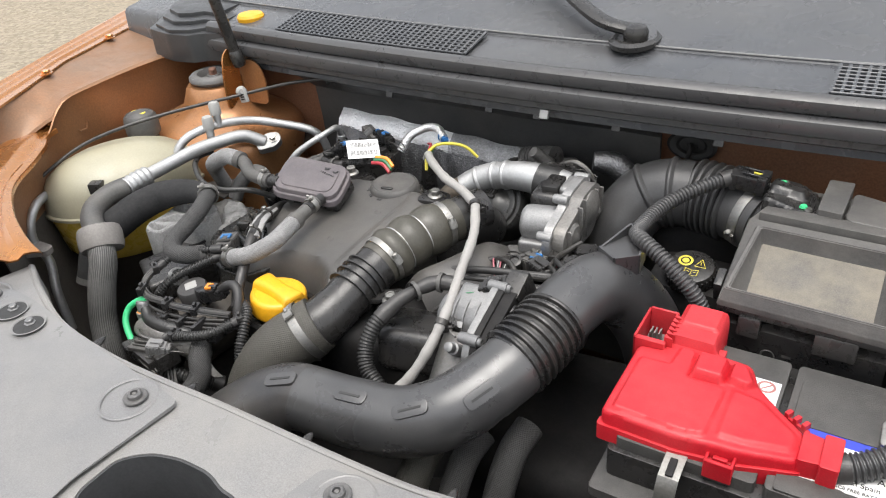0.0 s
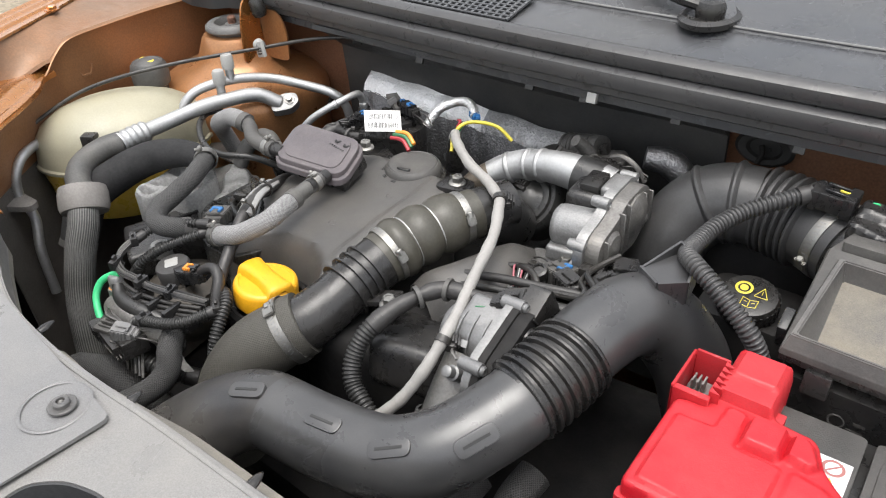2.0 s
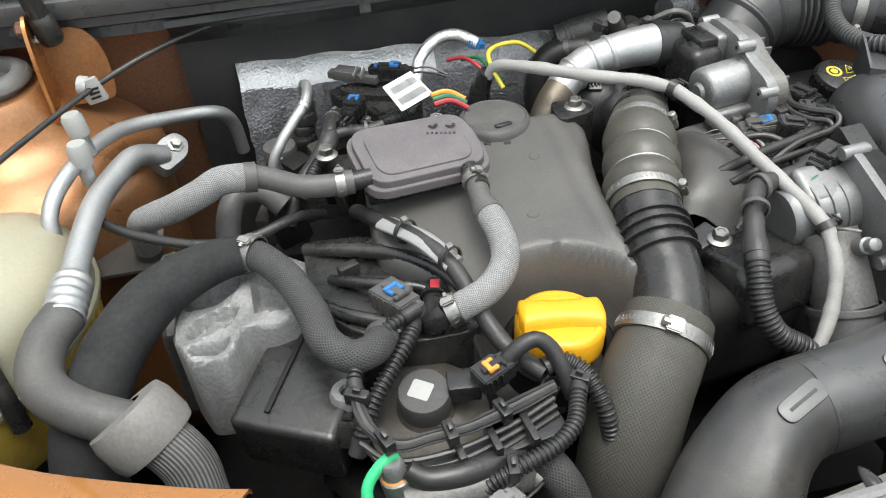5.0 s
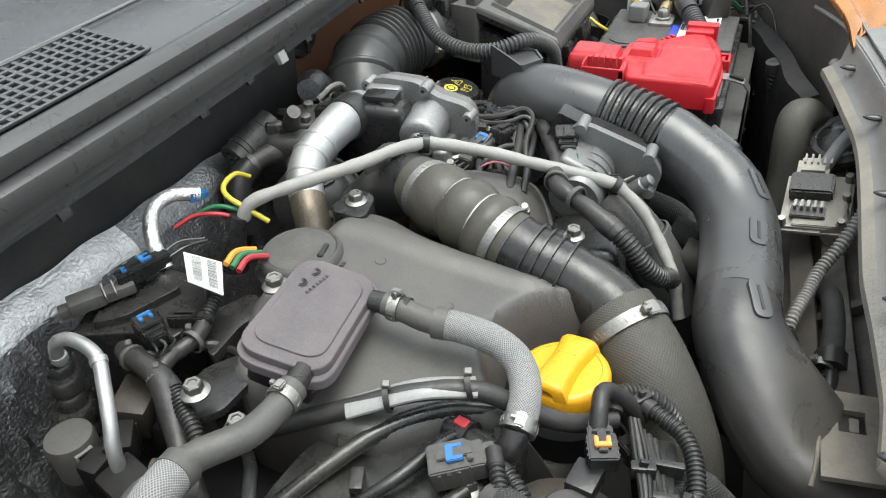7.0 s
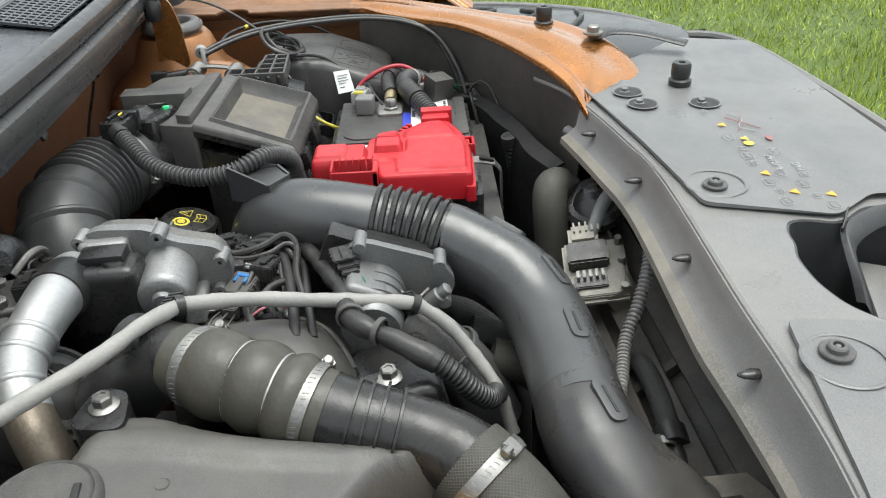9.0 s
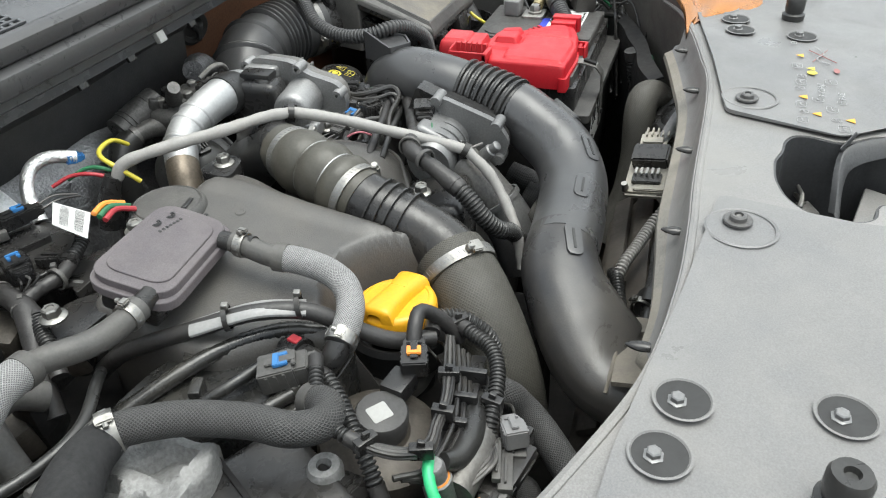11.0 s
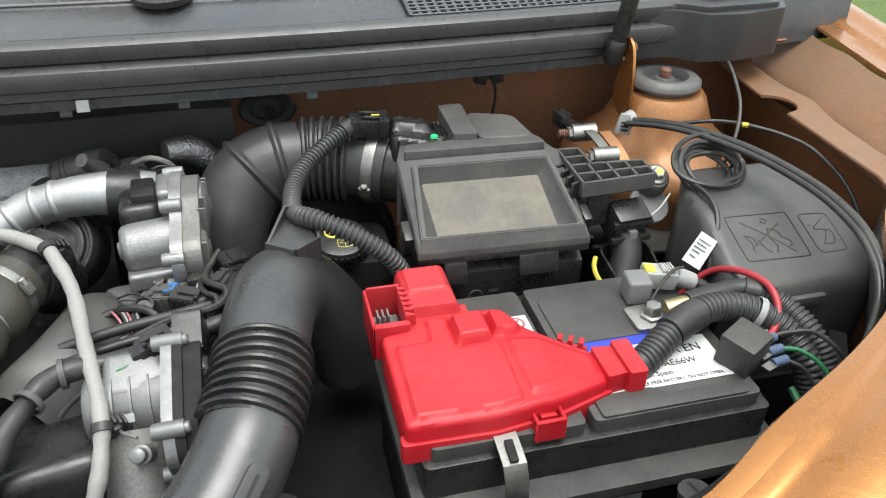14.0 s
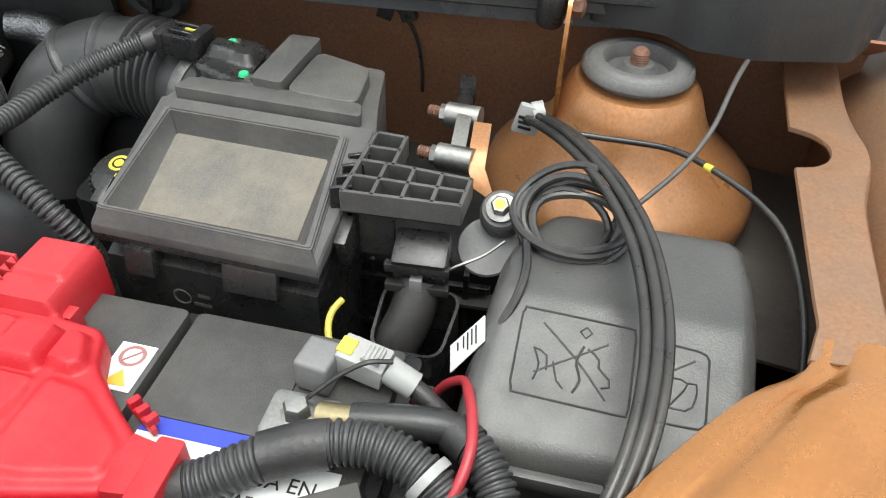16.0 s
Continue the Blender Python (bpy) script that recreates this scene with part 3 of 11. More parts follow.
# the other wing: a tall brown wall with a folded edge, a sloping flange and the fender strip
def closed_wing():
    fold = spline([(-0.560, 0.150, 0.935), (-0.622, 0.235, 0.943), (-0.672, 0.310, 0.951), (-0.688, 0.345, 0.972), (-0.692, 0.372, 0.985), (-0.699, 0.430, 0.986), (-0.702, 0.505, 0.986), (-0.697, 0.560, 0.986), (-0.688, 0.620, 0.986), (-0.684, 0.700, 0.986)], 0.010)[0]
    bm = B()
    rows = []
    for p in fold:
        soft = 0.005 * math.exp(-((p.y - 0.46) / 0.05) ** 2)
        rows.append([(p.x, p.y, p.z), (p.x - 0.002, p.y - 0.001, p.z - 0.004), (p.x - 0.005, p.y - 0.002, p.z - 0.016), (p.x - 0.008 + soft, p.y - 0.003, p.z - 0.040), (p.x - 0.012 + soft, p.y - 0.004, p.z - 0.075), (p.x - 0.014, p.y - 0.005, 0.86), (p.x - 0.010, p.y, 0.78), (p.x + 0.01, p.y, 0.60), (p.x + 0.06, p.y, 0.44)])
    add_sheet(bm, [r[:6] for r in rows], 0.002)
    wing = solo("inner_wing_right", bm, M["paintdull"], "dusty brown painted inner wing wall with a folded edge", "car body", kind="structure")
    # the wall below is a darker grey than the paint above
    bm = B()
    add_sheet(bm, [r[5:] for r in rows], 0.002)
    part("lower_wall", bm, M["wingdark"], wing, "lower part of the wing wall in a dark dusty grey")
    # black disc for the hole's shade; the wall itself is uncut
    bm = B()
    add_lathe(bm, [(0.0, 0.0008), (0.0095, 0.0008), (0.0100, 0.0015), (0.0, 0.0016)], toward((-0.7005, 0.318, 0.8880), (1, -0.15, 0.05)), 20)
    part("drain_hole_disc", bm, M["ink"], wing, "black disc painted as a shaded hole in the wing wall")
    for y, z in ((0.387, 0.9375), (0.535, 0.967)):
        bm = B()
        add_lathe(bm, [(0.0105, -0.001), (0.0115, 0.0012), (0.0128, 0.0012), (0.0138, -0.001)], toward((-0.7015 if y < 0.5 else -0.7065, y, z), (1, -0.05, 0.12)), 6 if y < 0.5 else 20)
        part("pressed_ring", bm, M["paintdull"], wing)
    # sloping flange between the fold and the fender strip
    def edge(y):
        return -(0.713 + 0.53 * max(-0.02, y - 0.283) - 0.22 * max(0, y - 0.461))
    def skyline(y):
        return -(0.773 + 0.425 * max(-0.06, y - 0.283))
    ys = list(np.linspace(0.14, 0.86, 74))
    def fold_x(y):
        q = min(fold, key=lambda p: abs(p.y - y))
        return q.x, q.z
    bm = B()
    rows = []
    for i, y in enumerate(ys):
        x0, z0 = fold_x(min(y, 0.69)) if y > 0.335 else (-0.684 - 0.02 * min(1, (0.335 - y) / 0.07), 0.968 - 0.02 * min(1, (0.335 - y) / 0.05))
        x1 = edge(y) - 0.004
        rib = 0.0016 * max(0.0, math.sin(y * 72)) ** 6
        rows.append([(x0 + (x1 - x0) * u, y, z0 + (0.9985 - z0) * u + dz + rib * math.sin(math.pi * u)) for u, dz in ((0.0, -0.001), (0.04, 0.0015), (0.09, 0.0), (0.3, -0.003), (0.55, -0.004), (0.8, -0.002), (1.0, 0.0))])
    add_sheet(bm, rows, 0.0018)
    solo("wing_flange_right", bm, M["paintdusty"], "dusty brown sloping flange beside the fender", "car body", kind="structure")
    bm = B()
    rows = []
    for i, y in enumerate(ys):
        a, b = edge(y), skyline(y)
        a += 0.003 * math.exp(-((y - 0.41) / 0.010) ** 2) - 0.004 * math.exp(-((y - 0.66) / 0.012) ** 2)
        rows.append([(a + (b - a) * u, y, 1.0 + dz) for u, dz in ((0.0, -0.001), (0.02, 0.0018), (0.16, 0.0022), (0.30, 0.0026), (0.36, 0.0056), (0.42, 0.0060), (0.56, 0.0062), (0.62, 0.0082), (0.68, 0.0085), (0.80, 0.0088), (0.86, 0.0108), (0.93, 0.0112), (1.0, 0.0090), (1.08, -0.010), (1.15, -0.05), (1.25, -0.20), (1.2, -0.60))])
    add_sheet(bm, rows, 0.0018)
    fender = solo("fender_right", bm, M["paint"], "orange metallic front fender with a stepped top edge", "car body", kind="structure")
    for x, y in ((-0.773, 0.405), (-0.836, 0.575)):
        bm = B()
        add_lathe(bm, [(0, 0.0), (0.0105, 0.0), (0.0105, 0.0014), (0.0068, 0.002), (0.0066, 0.0055), (0.0055, 0.0064), (0, 0.0064)], Matrix.Translation((x - 0.004, y, 1.002)), 6)
        part("painted_bolt", bm, M["paint"], fender)


closed_wing()

M["firewallpaint"] = make("dusty_firewall_paint", (0.32, 0.150, 0.082), 0.42, metal=0.35, var=0.3, dust=0.45, dust_col=(0.17, 0.135, 0.115), scale=7, bump=0.15)
M["insul"] = make("sound_insulation", (0.026, 0.027, 0.029), 0.55, var=0.3, dust=0.12, scale=14, bump=0.4, grain=500)
# firewall, its black sound insulation and the closing panels below
bm = B()
add_sheet(bm, [[(x, 0.600, 0.990), (x, 0.622, 0.975), (x, 0.648, 0.960), (x, 0.652, 0.945), (x, 0.655, 0.90), (x, 0.66, 0.75), (x, 0.62, 0.55), (x, 0.60, 0.40)] for x in np.linspace(-0.755, 0.755, 40)], 0.002)
solo("firewall", bm, M["firewallpaint"], "orange-brown painted firewall behind the engine", "car body", kind="structure")
bm = B()
add_sheet(bm, [[(x, 0.578, 0.988), (x, 0.598, 0.978 + 0.002 * math.sin(x * 37)), (x, 0.634 + 0.003 * math.sin(x * 23), 0.948), (x, 0.640, 0.89), (x, 0.644 + 0.003 * math.sin(x * 31), 0.78), (x, 0.60, 0.60)] for x in np.linspace(-0.43, 0.127, 40)], 0.006)
solo("firewall_insulation", bm, M["insul"], "black moulded sound insulation sheet on the firewall", "insulation", kind="structure")
bm = B()
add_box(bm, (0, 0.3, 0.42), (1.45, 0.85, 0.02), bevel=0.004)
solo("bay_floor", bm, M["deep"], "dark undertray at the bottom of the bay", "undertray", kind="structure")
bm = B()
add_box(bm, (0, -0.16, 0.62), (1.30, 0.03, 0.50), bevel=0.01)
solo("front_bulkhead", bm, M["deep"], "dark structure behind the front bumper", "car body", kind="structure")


# closing walls behind the inner wings
for side, s in (("left", 1), ("right", -1)):
    bm = B()
    add_sheet(bm, [[(s * 0.742, y, 0.925), (s * 0.748, y, 0.80), (s * 0.74, y, 0.42)] for y in np.linspace(0.16, 0.85, 12)], 0.003)
    solo("wheelhouse_" + side, bm, M["paintdull"], "dusty painted wheelhouse wall outside the strut tower", "car body", kind="structure")

# dark lamp carriers that close the bay's front ends
for side, s in (("left", 1), ("right", -1)):
    bm = B()
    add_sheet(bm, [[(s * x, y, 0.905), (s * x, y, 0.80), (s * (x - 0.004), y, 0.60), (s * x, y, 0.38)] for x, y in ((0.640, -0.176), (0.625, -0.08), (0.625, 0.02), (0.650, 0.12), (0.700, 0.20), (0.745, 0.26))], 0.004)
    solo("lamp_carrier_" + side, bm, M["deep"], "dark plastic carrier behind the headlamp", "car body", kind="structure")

# near-black sheet closing the front corner, the depth's shade in its colour
for side, s in (("left", 1),):
    bm = B()
    rows = []
    for x, y in [(p.x, p.y) for p in spline(([(0.30, 0.098, 0), (0.36, 0.118, 0)] if s > 0 else [(0.41, 0.130, 0)]) + [(0.42, 0.132, 0), (0.50, 0.162, 0)] + ([(0.560, 0.204, 0), (0.600, 0.255, 0)] if s > 0 else []), 0.012)[0]]:
        rows.append([(s * x, y - 0.012, 0.868), (s * (x - 0.003), y + 0.005 + 0.002 * math.sin(x * 60), 0.862), (s * (x - 0.004), y + 0.007, 0.84), (s * (x - 0.002), y + 0.004, 0.74), (s * x, y, 0.44)])
    add_sheet(bm, rows, 0.003)
    solo("wing_liner_" + side, bm, M["deep"], "near-black closing sheet in the front corner of the bay", "liner", kind="structure")


# ---- cowl, seal, windscreen and wiper ----
def cowl_z(y):
    return 1.034 + 0.15 * (y - 0.585) + 0.10 * max(0, y - 0.64)


def cowl():
    bm = B()
    rows = []
    for x in np.linspace(-0.86, 0.86, 60):
        bow = 0.08 * x * x
        rows.append([(x, y + bow, cowl_z(y) + dz) for y, dz in ((0.572, -0.055), (0.576, -0.004), (0.580, 0.001), (0.586, 0.0025), (0.655, 0.0), (0.659, 0.004), (0.70, 0.002), (0.80, 0.0), (0.90, 0.012), (0.93, 0.012))])
    add_sheet(bm, rows, 0.003)
    solo("cowl_panel", bm, M["cowl"], "dark grey plastic cowl panel below the windscreen", "cowl", kind="structure")


cowl()
# pale bead added to imitate the bright glint along the cowl's step
bm = B()
add_tube(bm, [(x, 0.657 + 0.08 * x * x, cowl_z(0.657) + 0.0035) for x in np.linspace(-0.84, 0.84, 16)], 0.0014, seg=8, step=0.02)
solo("cowl_step_highlight", bm, M["greyplastic"], "thin pale bead painted as the highlight on the cowl step", "trim", kind="structure")


def cowl_grille(x0, x1, y0, y1):
    """Perforated vent field: a dark backing and raised crossing slats."""
    t = thing("cowl_grille", ((x0 + x1) / 2, y0, cowl_z(y0)), "black perforated air vent in the cowl panel", "vent", "cowl vents")
    tilt = math.degrees(math.atan2(cowl_z(y1) - cowl_z(y0), y1 - y0))
    def at(x, y, h):
        return (x, y + 0.08 * x * x, cowl_z(y) + h)
    bm = B()
    add_sheet(bm, [[at(x, y0, 0.0062), at(x, y1, 0.0052)] for x in np.linspace(x0, x1, 12)], 0.001)
    part("backing", bm, M["deep"], t)
    ny = max(5, round((y1 - y0) / 0.0080))
    for k in range(ny + 1):
        y = y0 + (y1 - y0) * k / ny
        bm = B()
        add_tube(bm, [at(x, y, 0.0075) for x in np.linspace(x0, x1, 6)], 0.0016, seg=6, step=0.03)
        part("slat", bm, M["cowl"], t)
    bm = B()
    nx = round((x1 - x0) / 0.0098)
    for k in range(nx + 1):
        x = x0 + (x1 - x0) * k / nx
        a, b = at(x, y0, 0.0072), at(x, y1, 0.0062)
        add_box(bm, [(p + q) / 2 for p, q in zip(a, b)], (0.0036, y1 - y0, 0.0026), (tilt, 0, 0))
    tagged(part("mesh_grid", bm, M["cowl"], t), kind="stuff")


cowl_grille(-0.465, -0.125, 0.584, 0.648)
cowl_grille(0.31, 0.62, 0.584, 0.648)

# moulded seal: an upper lip, a groove and a lower lip along the cowl edge
seal = thing("bonnet_seal", (0, 0.566, 1.0), "long dusty black rubber bonnet seal along the cowl", "seal")
for name, prof in (("upper_lip", ((0.014, 1.030), (0.011, 1.040), (0.004, 1.0445), (-0.004, 1.0440), (-0.0095, 1.0395), (-0.0105, 1.033), (-0.008, 1.026), (-0.002, 1.0225))), ("lower_lip", ((-0.002, 1.0240), (-0.008, 1.0235), (-0.0145, 1.0195), (-0.0165, 1.012), (-0.0145, 1.004), (-0.008, 1.0005), (0.002, 1.000))), ("carrier", ((0.0, 1.002), (-0.004, 0.999), (-0.005, 0.992), (0.002, 0.988), (0.010, 0.988)))):
    bm = B()
    add_sheet(bm, [[(x, 0.566 + 0.08 * x * x + a, z) for a, z in prof] for x in np.linspace(-0.60, 0.60, 60)], 0.0015)
    part(name, bm, M["seal"], seal)

bm = B()
add_sheet(bm, [[(x, 0.91 + 0.05 * (x / 0.8) ** 2, 1.105), (x, 1.30 + 0.05 * (x / 0.8) ** 2, 1.33), (x, 1.70, 1.56)] for x in np.linspace(-0.76, 0.76, 20)], 0.005)
solo("windscreen", bm, M["glass"], "dark reflective laminated windscreen glass", "windscreen", kind="structure")


def wiper(px, py, tip):
    pz = cowl_z(py)
    t = thing("wiper", (px, py, pz), "black wiper arm on a domed spindle cap", "wiper", "wipers")
    bm = B()
    add_lathe(bm, [(0.0, 0.0), (0.030, 0.0), (0.031, 0.006), (0.026, 0.009), (0.024, 0.004), (0.0, 0.004)], Matrix.Translation((px, py, pz)) @ Matrix.Diagonal((1, 1.4, 1, 1)))
    part("spindle_ring", bm, M["black"], t)
    bm = B()
    add_lathe(bm, [(0.0, 0.004), (0.015, 0.004), (0.016, 0.014), (0.013, 0.020), (0.006, 0.023), (0.0, 0.0235)], Matrix.Translation((px, py, pz)))
    part("cap", bm, M["black"], t)
    bm = B()
    add_tube(bm, [(px, py, pz + 0.014), (px + (tip[0] - px) * 0.12, py + 0.01, pz + 0.022), (px + (tip[0] - px) * 0.3, py + (tip[1] - py) * 0.25, pz + 0.045), (px + (tip[0] - px) * 0.6, py + (tip[1] - py) * 0.6, pz + 0.085), tip], [0.012, 0.013, 0.011, 0.008, 0.007], seg=10, step=0.01, flat=0.6)
    part("arm", bm, M["black"], t)


wiper(0.075, 0.668, (-0.35, 0.93, 1.15))


# ---- front panel ----
def front_z(x, y):
    return 0.006 * min(0, y) / 0.2 - 0.02 * (x / 0.6) ** 4


REAR = [(-0.415, 0.104), (-0.36, 0.078), (-0.28, 0.048), (-0.195, 0.036), (-0.12, 0.034), (-0.05, 0.035), (0.127, 0.034), (0.216, 0.046), (0.30, 0.062), (0.36, 0.078), (0.415, 0.104)]
CUT = rounded([(-0.082, -0.046), (-0.062, -0.030), (-0.036, -0.023), (-0.004, -0.023), (0.014, -0.030), (0.030, -0.031), (0.046, -0.038), (0.050, -0.052), (0.042, -0.078), (0.066, -0.108), (0.066, -0.148), (0.012, -0.163), (-0.050, -0.158), (-0.048, -0.110), (-0.054, -0.096), (-0.074, -0.094), (-0.084, -0.082)], 0.010, 4)


M["flange"] = make("dusty_flange_plastic", (0.15, 0.142, 0.128), 0.6, var=0.4, dust=0.7, dust_col=(0.28, 0.25, 0.20), scale=14, bump=0.3, grain=700)


# panel plastic darkened: shade inside the latch opening is in the colour
M["well"] = make("shaded_latch_plastic", (0.040, 0.041, 0.043), 0.5, dust=0.2, dust_col=(0.13, 0.125, 0.12), scale=14, bump=0.3)


def front_panel():
    bm = B()
    outer = REAR + [(0.46, -0.02), (0.60, -0.10), (0.56, -0.172), (0.383, -0.194), (0.2, -0.206), (-0.2, -0.206), (-0.383, -0.194), (-0.56, -0.172), (-0.60, -0.10), (-0.46, -0.02)]
    ring = [bm.verts.new((x, y, 0.93 + front_z(x, y))) for x, y in outer]
    hole = [bm.verts.new((x, y, 0.93 + front_z(x, y))) for x, y in CUT]
    es = [bm.edges.new((r[k], r[(k + 1) % len(r)])) for r in (ring, hole) for k in range(len(r))]
    bmesh.ops.triangle_fill(bm, edges=es, use_beauty=True)
    faces = [f for f in bm.faces]
    bmesh.ops.recalc_face_normals(bm, faces=faces)
    bmesh.ops.solidify(bm, geom=faces, thickness=0.003)
    # rear flange, stepped and dropping into the bay
    line = spline([(x, y, 0) for x, y in REAR], 0.01)[0]
    flange = B()
    rows = []
    for p in line:
        z0 = front_z(p.x, p.y)
        w = (0.16 + 0.84 * min(1, max(0, (p.x + 0.240) / 0.014))) * (1 - 0.35 * min(1, max(0, (-0.06 - p.x) / 0.12)))
        rows.append([(p.x, p.y - 0.003, 0.9305 + z0), (p.x, p.y + 0.002, 0.929 + z0), (p.x, p.y + 0.002 + 0.003 * w, 0.922), (p.x, p.y + 0.002 + 0.006 * w, 0.905), (p.x, p.y + 0.002 + 0.014 * w, 0.897), (p.x, p.y + 0.002 + 0.022 * w, 0.892), (p.x, p.y + 0.002 + 0.023 * w, 0.886)])
    rows = [r for r in rows if r[0][0] < 0.318]
    add_sheet(flange, [r[:5] for r in rows], 0.002)
    face = solo("front_flange", flange, M["panel"], "grey flange dropping from the front panel into the bay", "panel", kind="structure")
    lip = B()
    add_sheet(lip, [r[4:] for r in rows], 0.002)
    part("dusty_lip", lip, M["flange"], face, "lower lip caked with tan dust")
    # walls of the latch opening, coloured dark for the recess's shade
    well = B()
    rows = [[(x, y, 0.929 + front_z(x, y)), (x * 0.99, y * 0.995 - 0.0005, 0.915), (x * 0.96, y * 0.985 - 0.001, 0.88), (x * 0.94, y * 0.97 - 0.003, 0.82)] for x, y in CUT + CUT[:1]]
    add_sheet(well, rows, 0.002)
    solo("latch_well", well, M["well"], "latch opening walls, the recess's shade put into their dark colour", "panel", kind="structure")
    # rolled rear edge and front edge lip
    add_tube(bm, [(x, y - 0.002, 0.9285 + front_z(x, y)) for x, y in REAR], 0.0034, seg=8, step=0.01)
    add_tube(bm, [(-0.62, -0.10, 0.905), (-0.56, -0.176, 0.915), (-0.383, -0.199, 0.922), (0, -0.212, 0.926), (0.383, -0.199, 0.922), (0.56, -0.176, 0.915), (0.62, -0.10, 0.905)], 0.006, seg=8, step=0.02)
    solo("front_panel", bm, M["panel"], "dusty grey plastic panel over the radiator with a latch opening", "panel", kind="structure")


front_panel()


def cover_sheet(s):
    o = [(0.074, 0.017), (0.20, 0.034), (0.335, 0.057), (0.372, 0.060), (0.40, 0.045), (0.455, -0.030), (0.52, -0.095), (0.49, -0.178), (0.383, -0.188), (0.07, -0.196), (0.078, -0.12), (0.046, -0.078)]
    if s < 0:
        o = [(-x - 0.006, y) for x, y in reversed(o[:-2] + [(0.082, -0.125), (0.086, -0.078)])]
    bm = B()
    add_prism(bm, rounded(o, 0.008, 3), 0.9315, 0.9350, 0.0012, 1, z_of=lambda x, y: front_z(x, y))
    t = thing("cover_sheet", (s * 0.25, -0.08, 0.93), "thin grey plastic cover sheet clipped on the front panel", "cover", "front cover sheets")
    part("sheet", bm, M["sheet"], t)
    return t


SHEETS = {s: cover_sheet(s) for s in (1, -1)}


M["fusegrey"] = make("rivet_plastic", (0.075, 0.075, 0.077), 0.4, dust=0.15, bump=0.2)


def pushclip(x, y, z, size=1.0, n=(0, 0, 1)):
    """Plastic push rivet with a washer rim and star socket."""
    t = thing("push_rivet", (x, y, z), "grey plastic push rivet with star socket", "fastener", "push rivets")
    m = toward((x, y, z), n)
    bm = B()
    add_lathe(bm, [(0.0, 0), (0.0125 * size, 0), (0.0125 * size, 0.0015), (0.0115 * size, 0.0022), (0.0075 * size, 0.0016), (0.0072 * size, 0.0045), (0.0058 * size, 0.0055), (0.0038 * size, 0.0055), (0.0034 * size, 0.003), (0, 0.003)], m, 20)
    part("rim", bm, M["fusegrey"] if n[2] > 0.5 else M["deep"], t)
    bm = B()
    add_lathe(bm, [(0, 0.0031), (0.0030 * size, 0.0031), (0.0022 * size, 0.0046), (0, 0.0046)], m, 6)
    part("socket", bm, M["castdark"], t)
    return t


for x, y in ((0.099, 0.0), (0.371, 0.039), (-0.116, 0.003), (-0.388, 0.042)):
    pushclip(x, y, 0.936 + front_z(x, y), 0.82)
    bm = B()
    add_lathe(bm, [(0.0225, 0.0003), (0.0240, 0.0009), (0.0255, 0.0003)], Matrix.Translation((x + (0.006 if x > 0 else -0.006), y - 0.003, 0.9345 + front_z(x, y))), 32)
    part("ring_bead", bm, M["sheet"], SHEETS[1 if x > 0 else -1])
for x in (-0.105, 0.028, 0.16, -0.24, 0.27):
    y = np.interp(x, [p[0] for p in REAR], [p[1] for p in REAR]) + 0.008
    t = thing("panel_clip", (x, y, 0.912), "small black clip tongue on the panel's rear edge", "clip", "panel clips")
    bm = B()
    add_lathe(bm, [(0, -0.004), (0.005, -0.004), (0.006, 0.003), (0.004, 0.011), (0.0012, 0.015), (0, 0.0155)], toward((x, y, 0.913), (-0.1, 1, 0.05)) @ Matrix.Diagonal((0.75, 0.5, 0.8, 1)), 12)
    part("tongue", bm, M["black"], t)


# ---- strut towers, hinges and gas struts ----
M["towerpaint"] = make("dusty_tower_paint", (0.38, 0.168, 0.062), 0.38, metal=0.42, var=0.26, dust=0.58, dust_col=(0.21, 0.132, 0.080), scale=14, bump=0.08, coat=0.2)


M["mountrubber"] = make("dusty_mount_rubber", (0.105, 0.103, 0.100), 0.5, dust=0.3, dust_col=(0.22, 0.21, 0.2), bump=0.3)


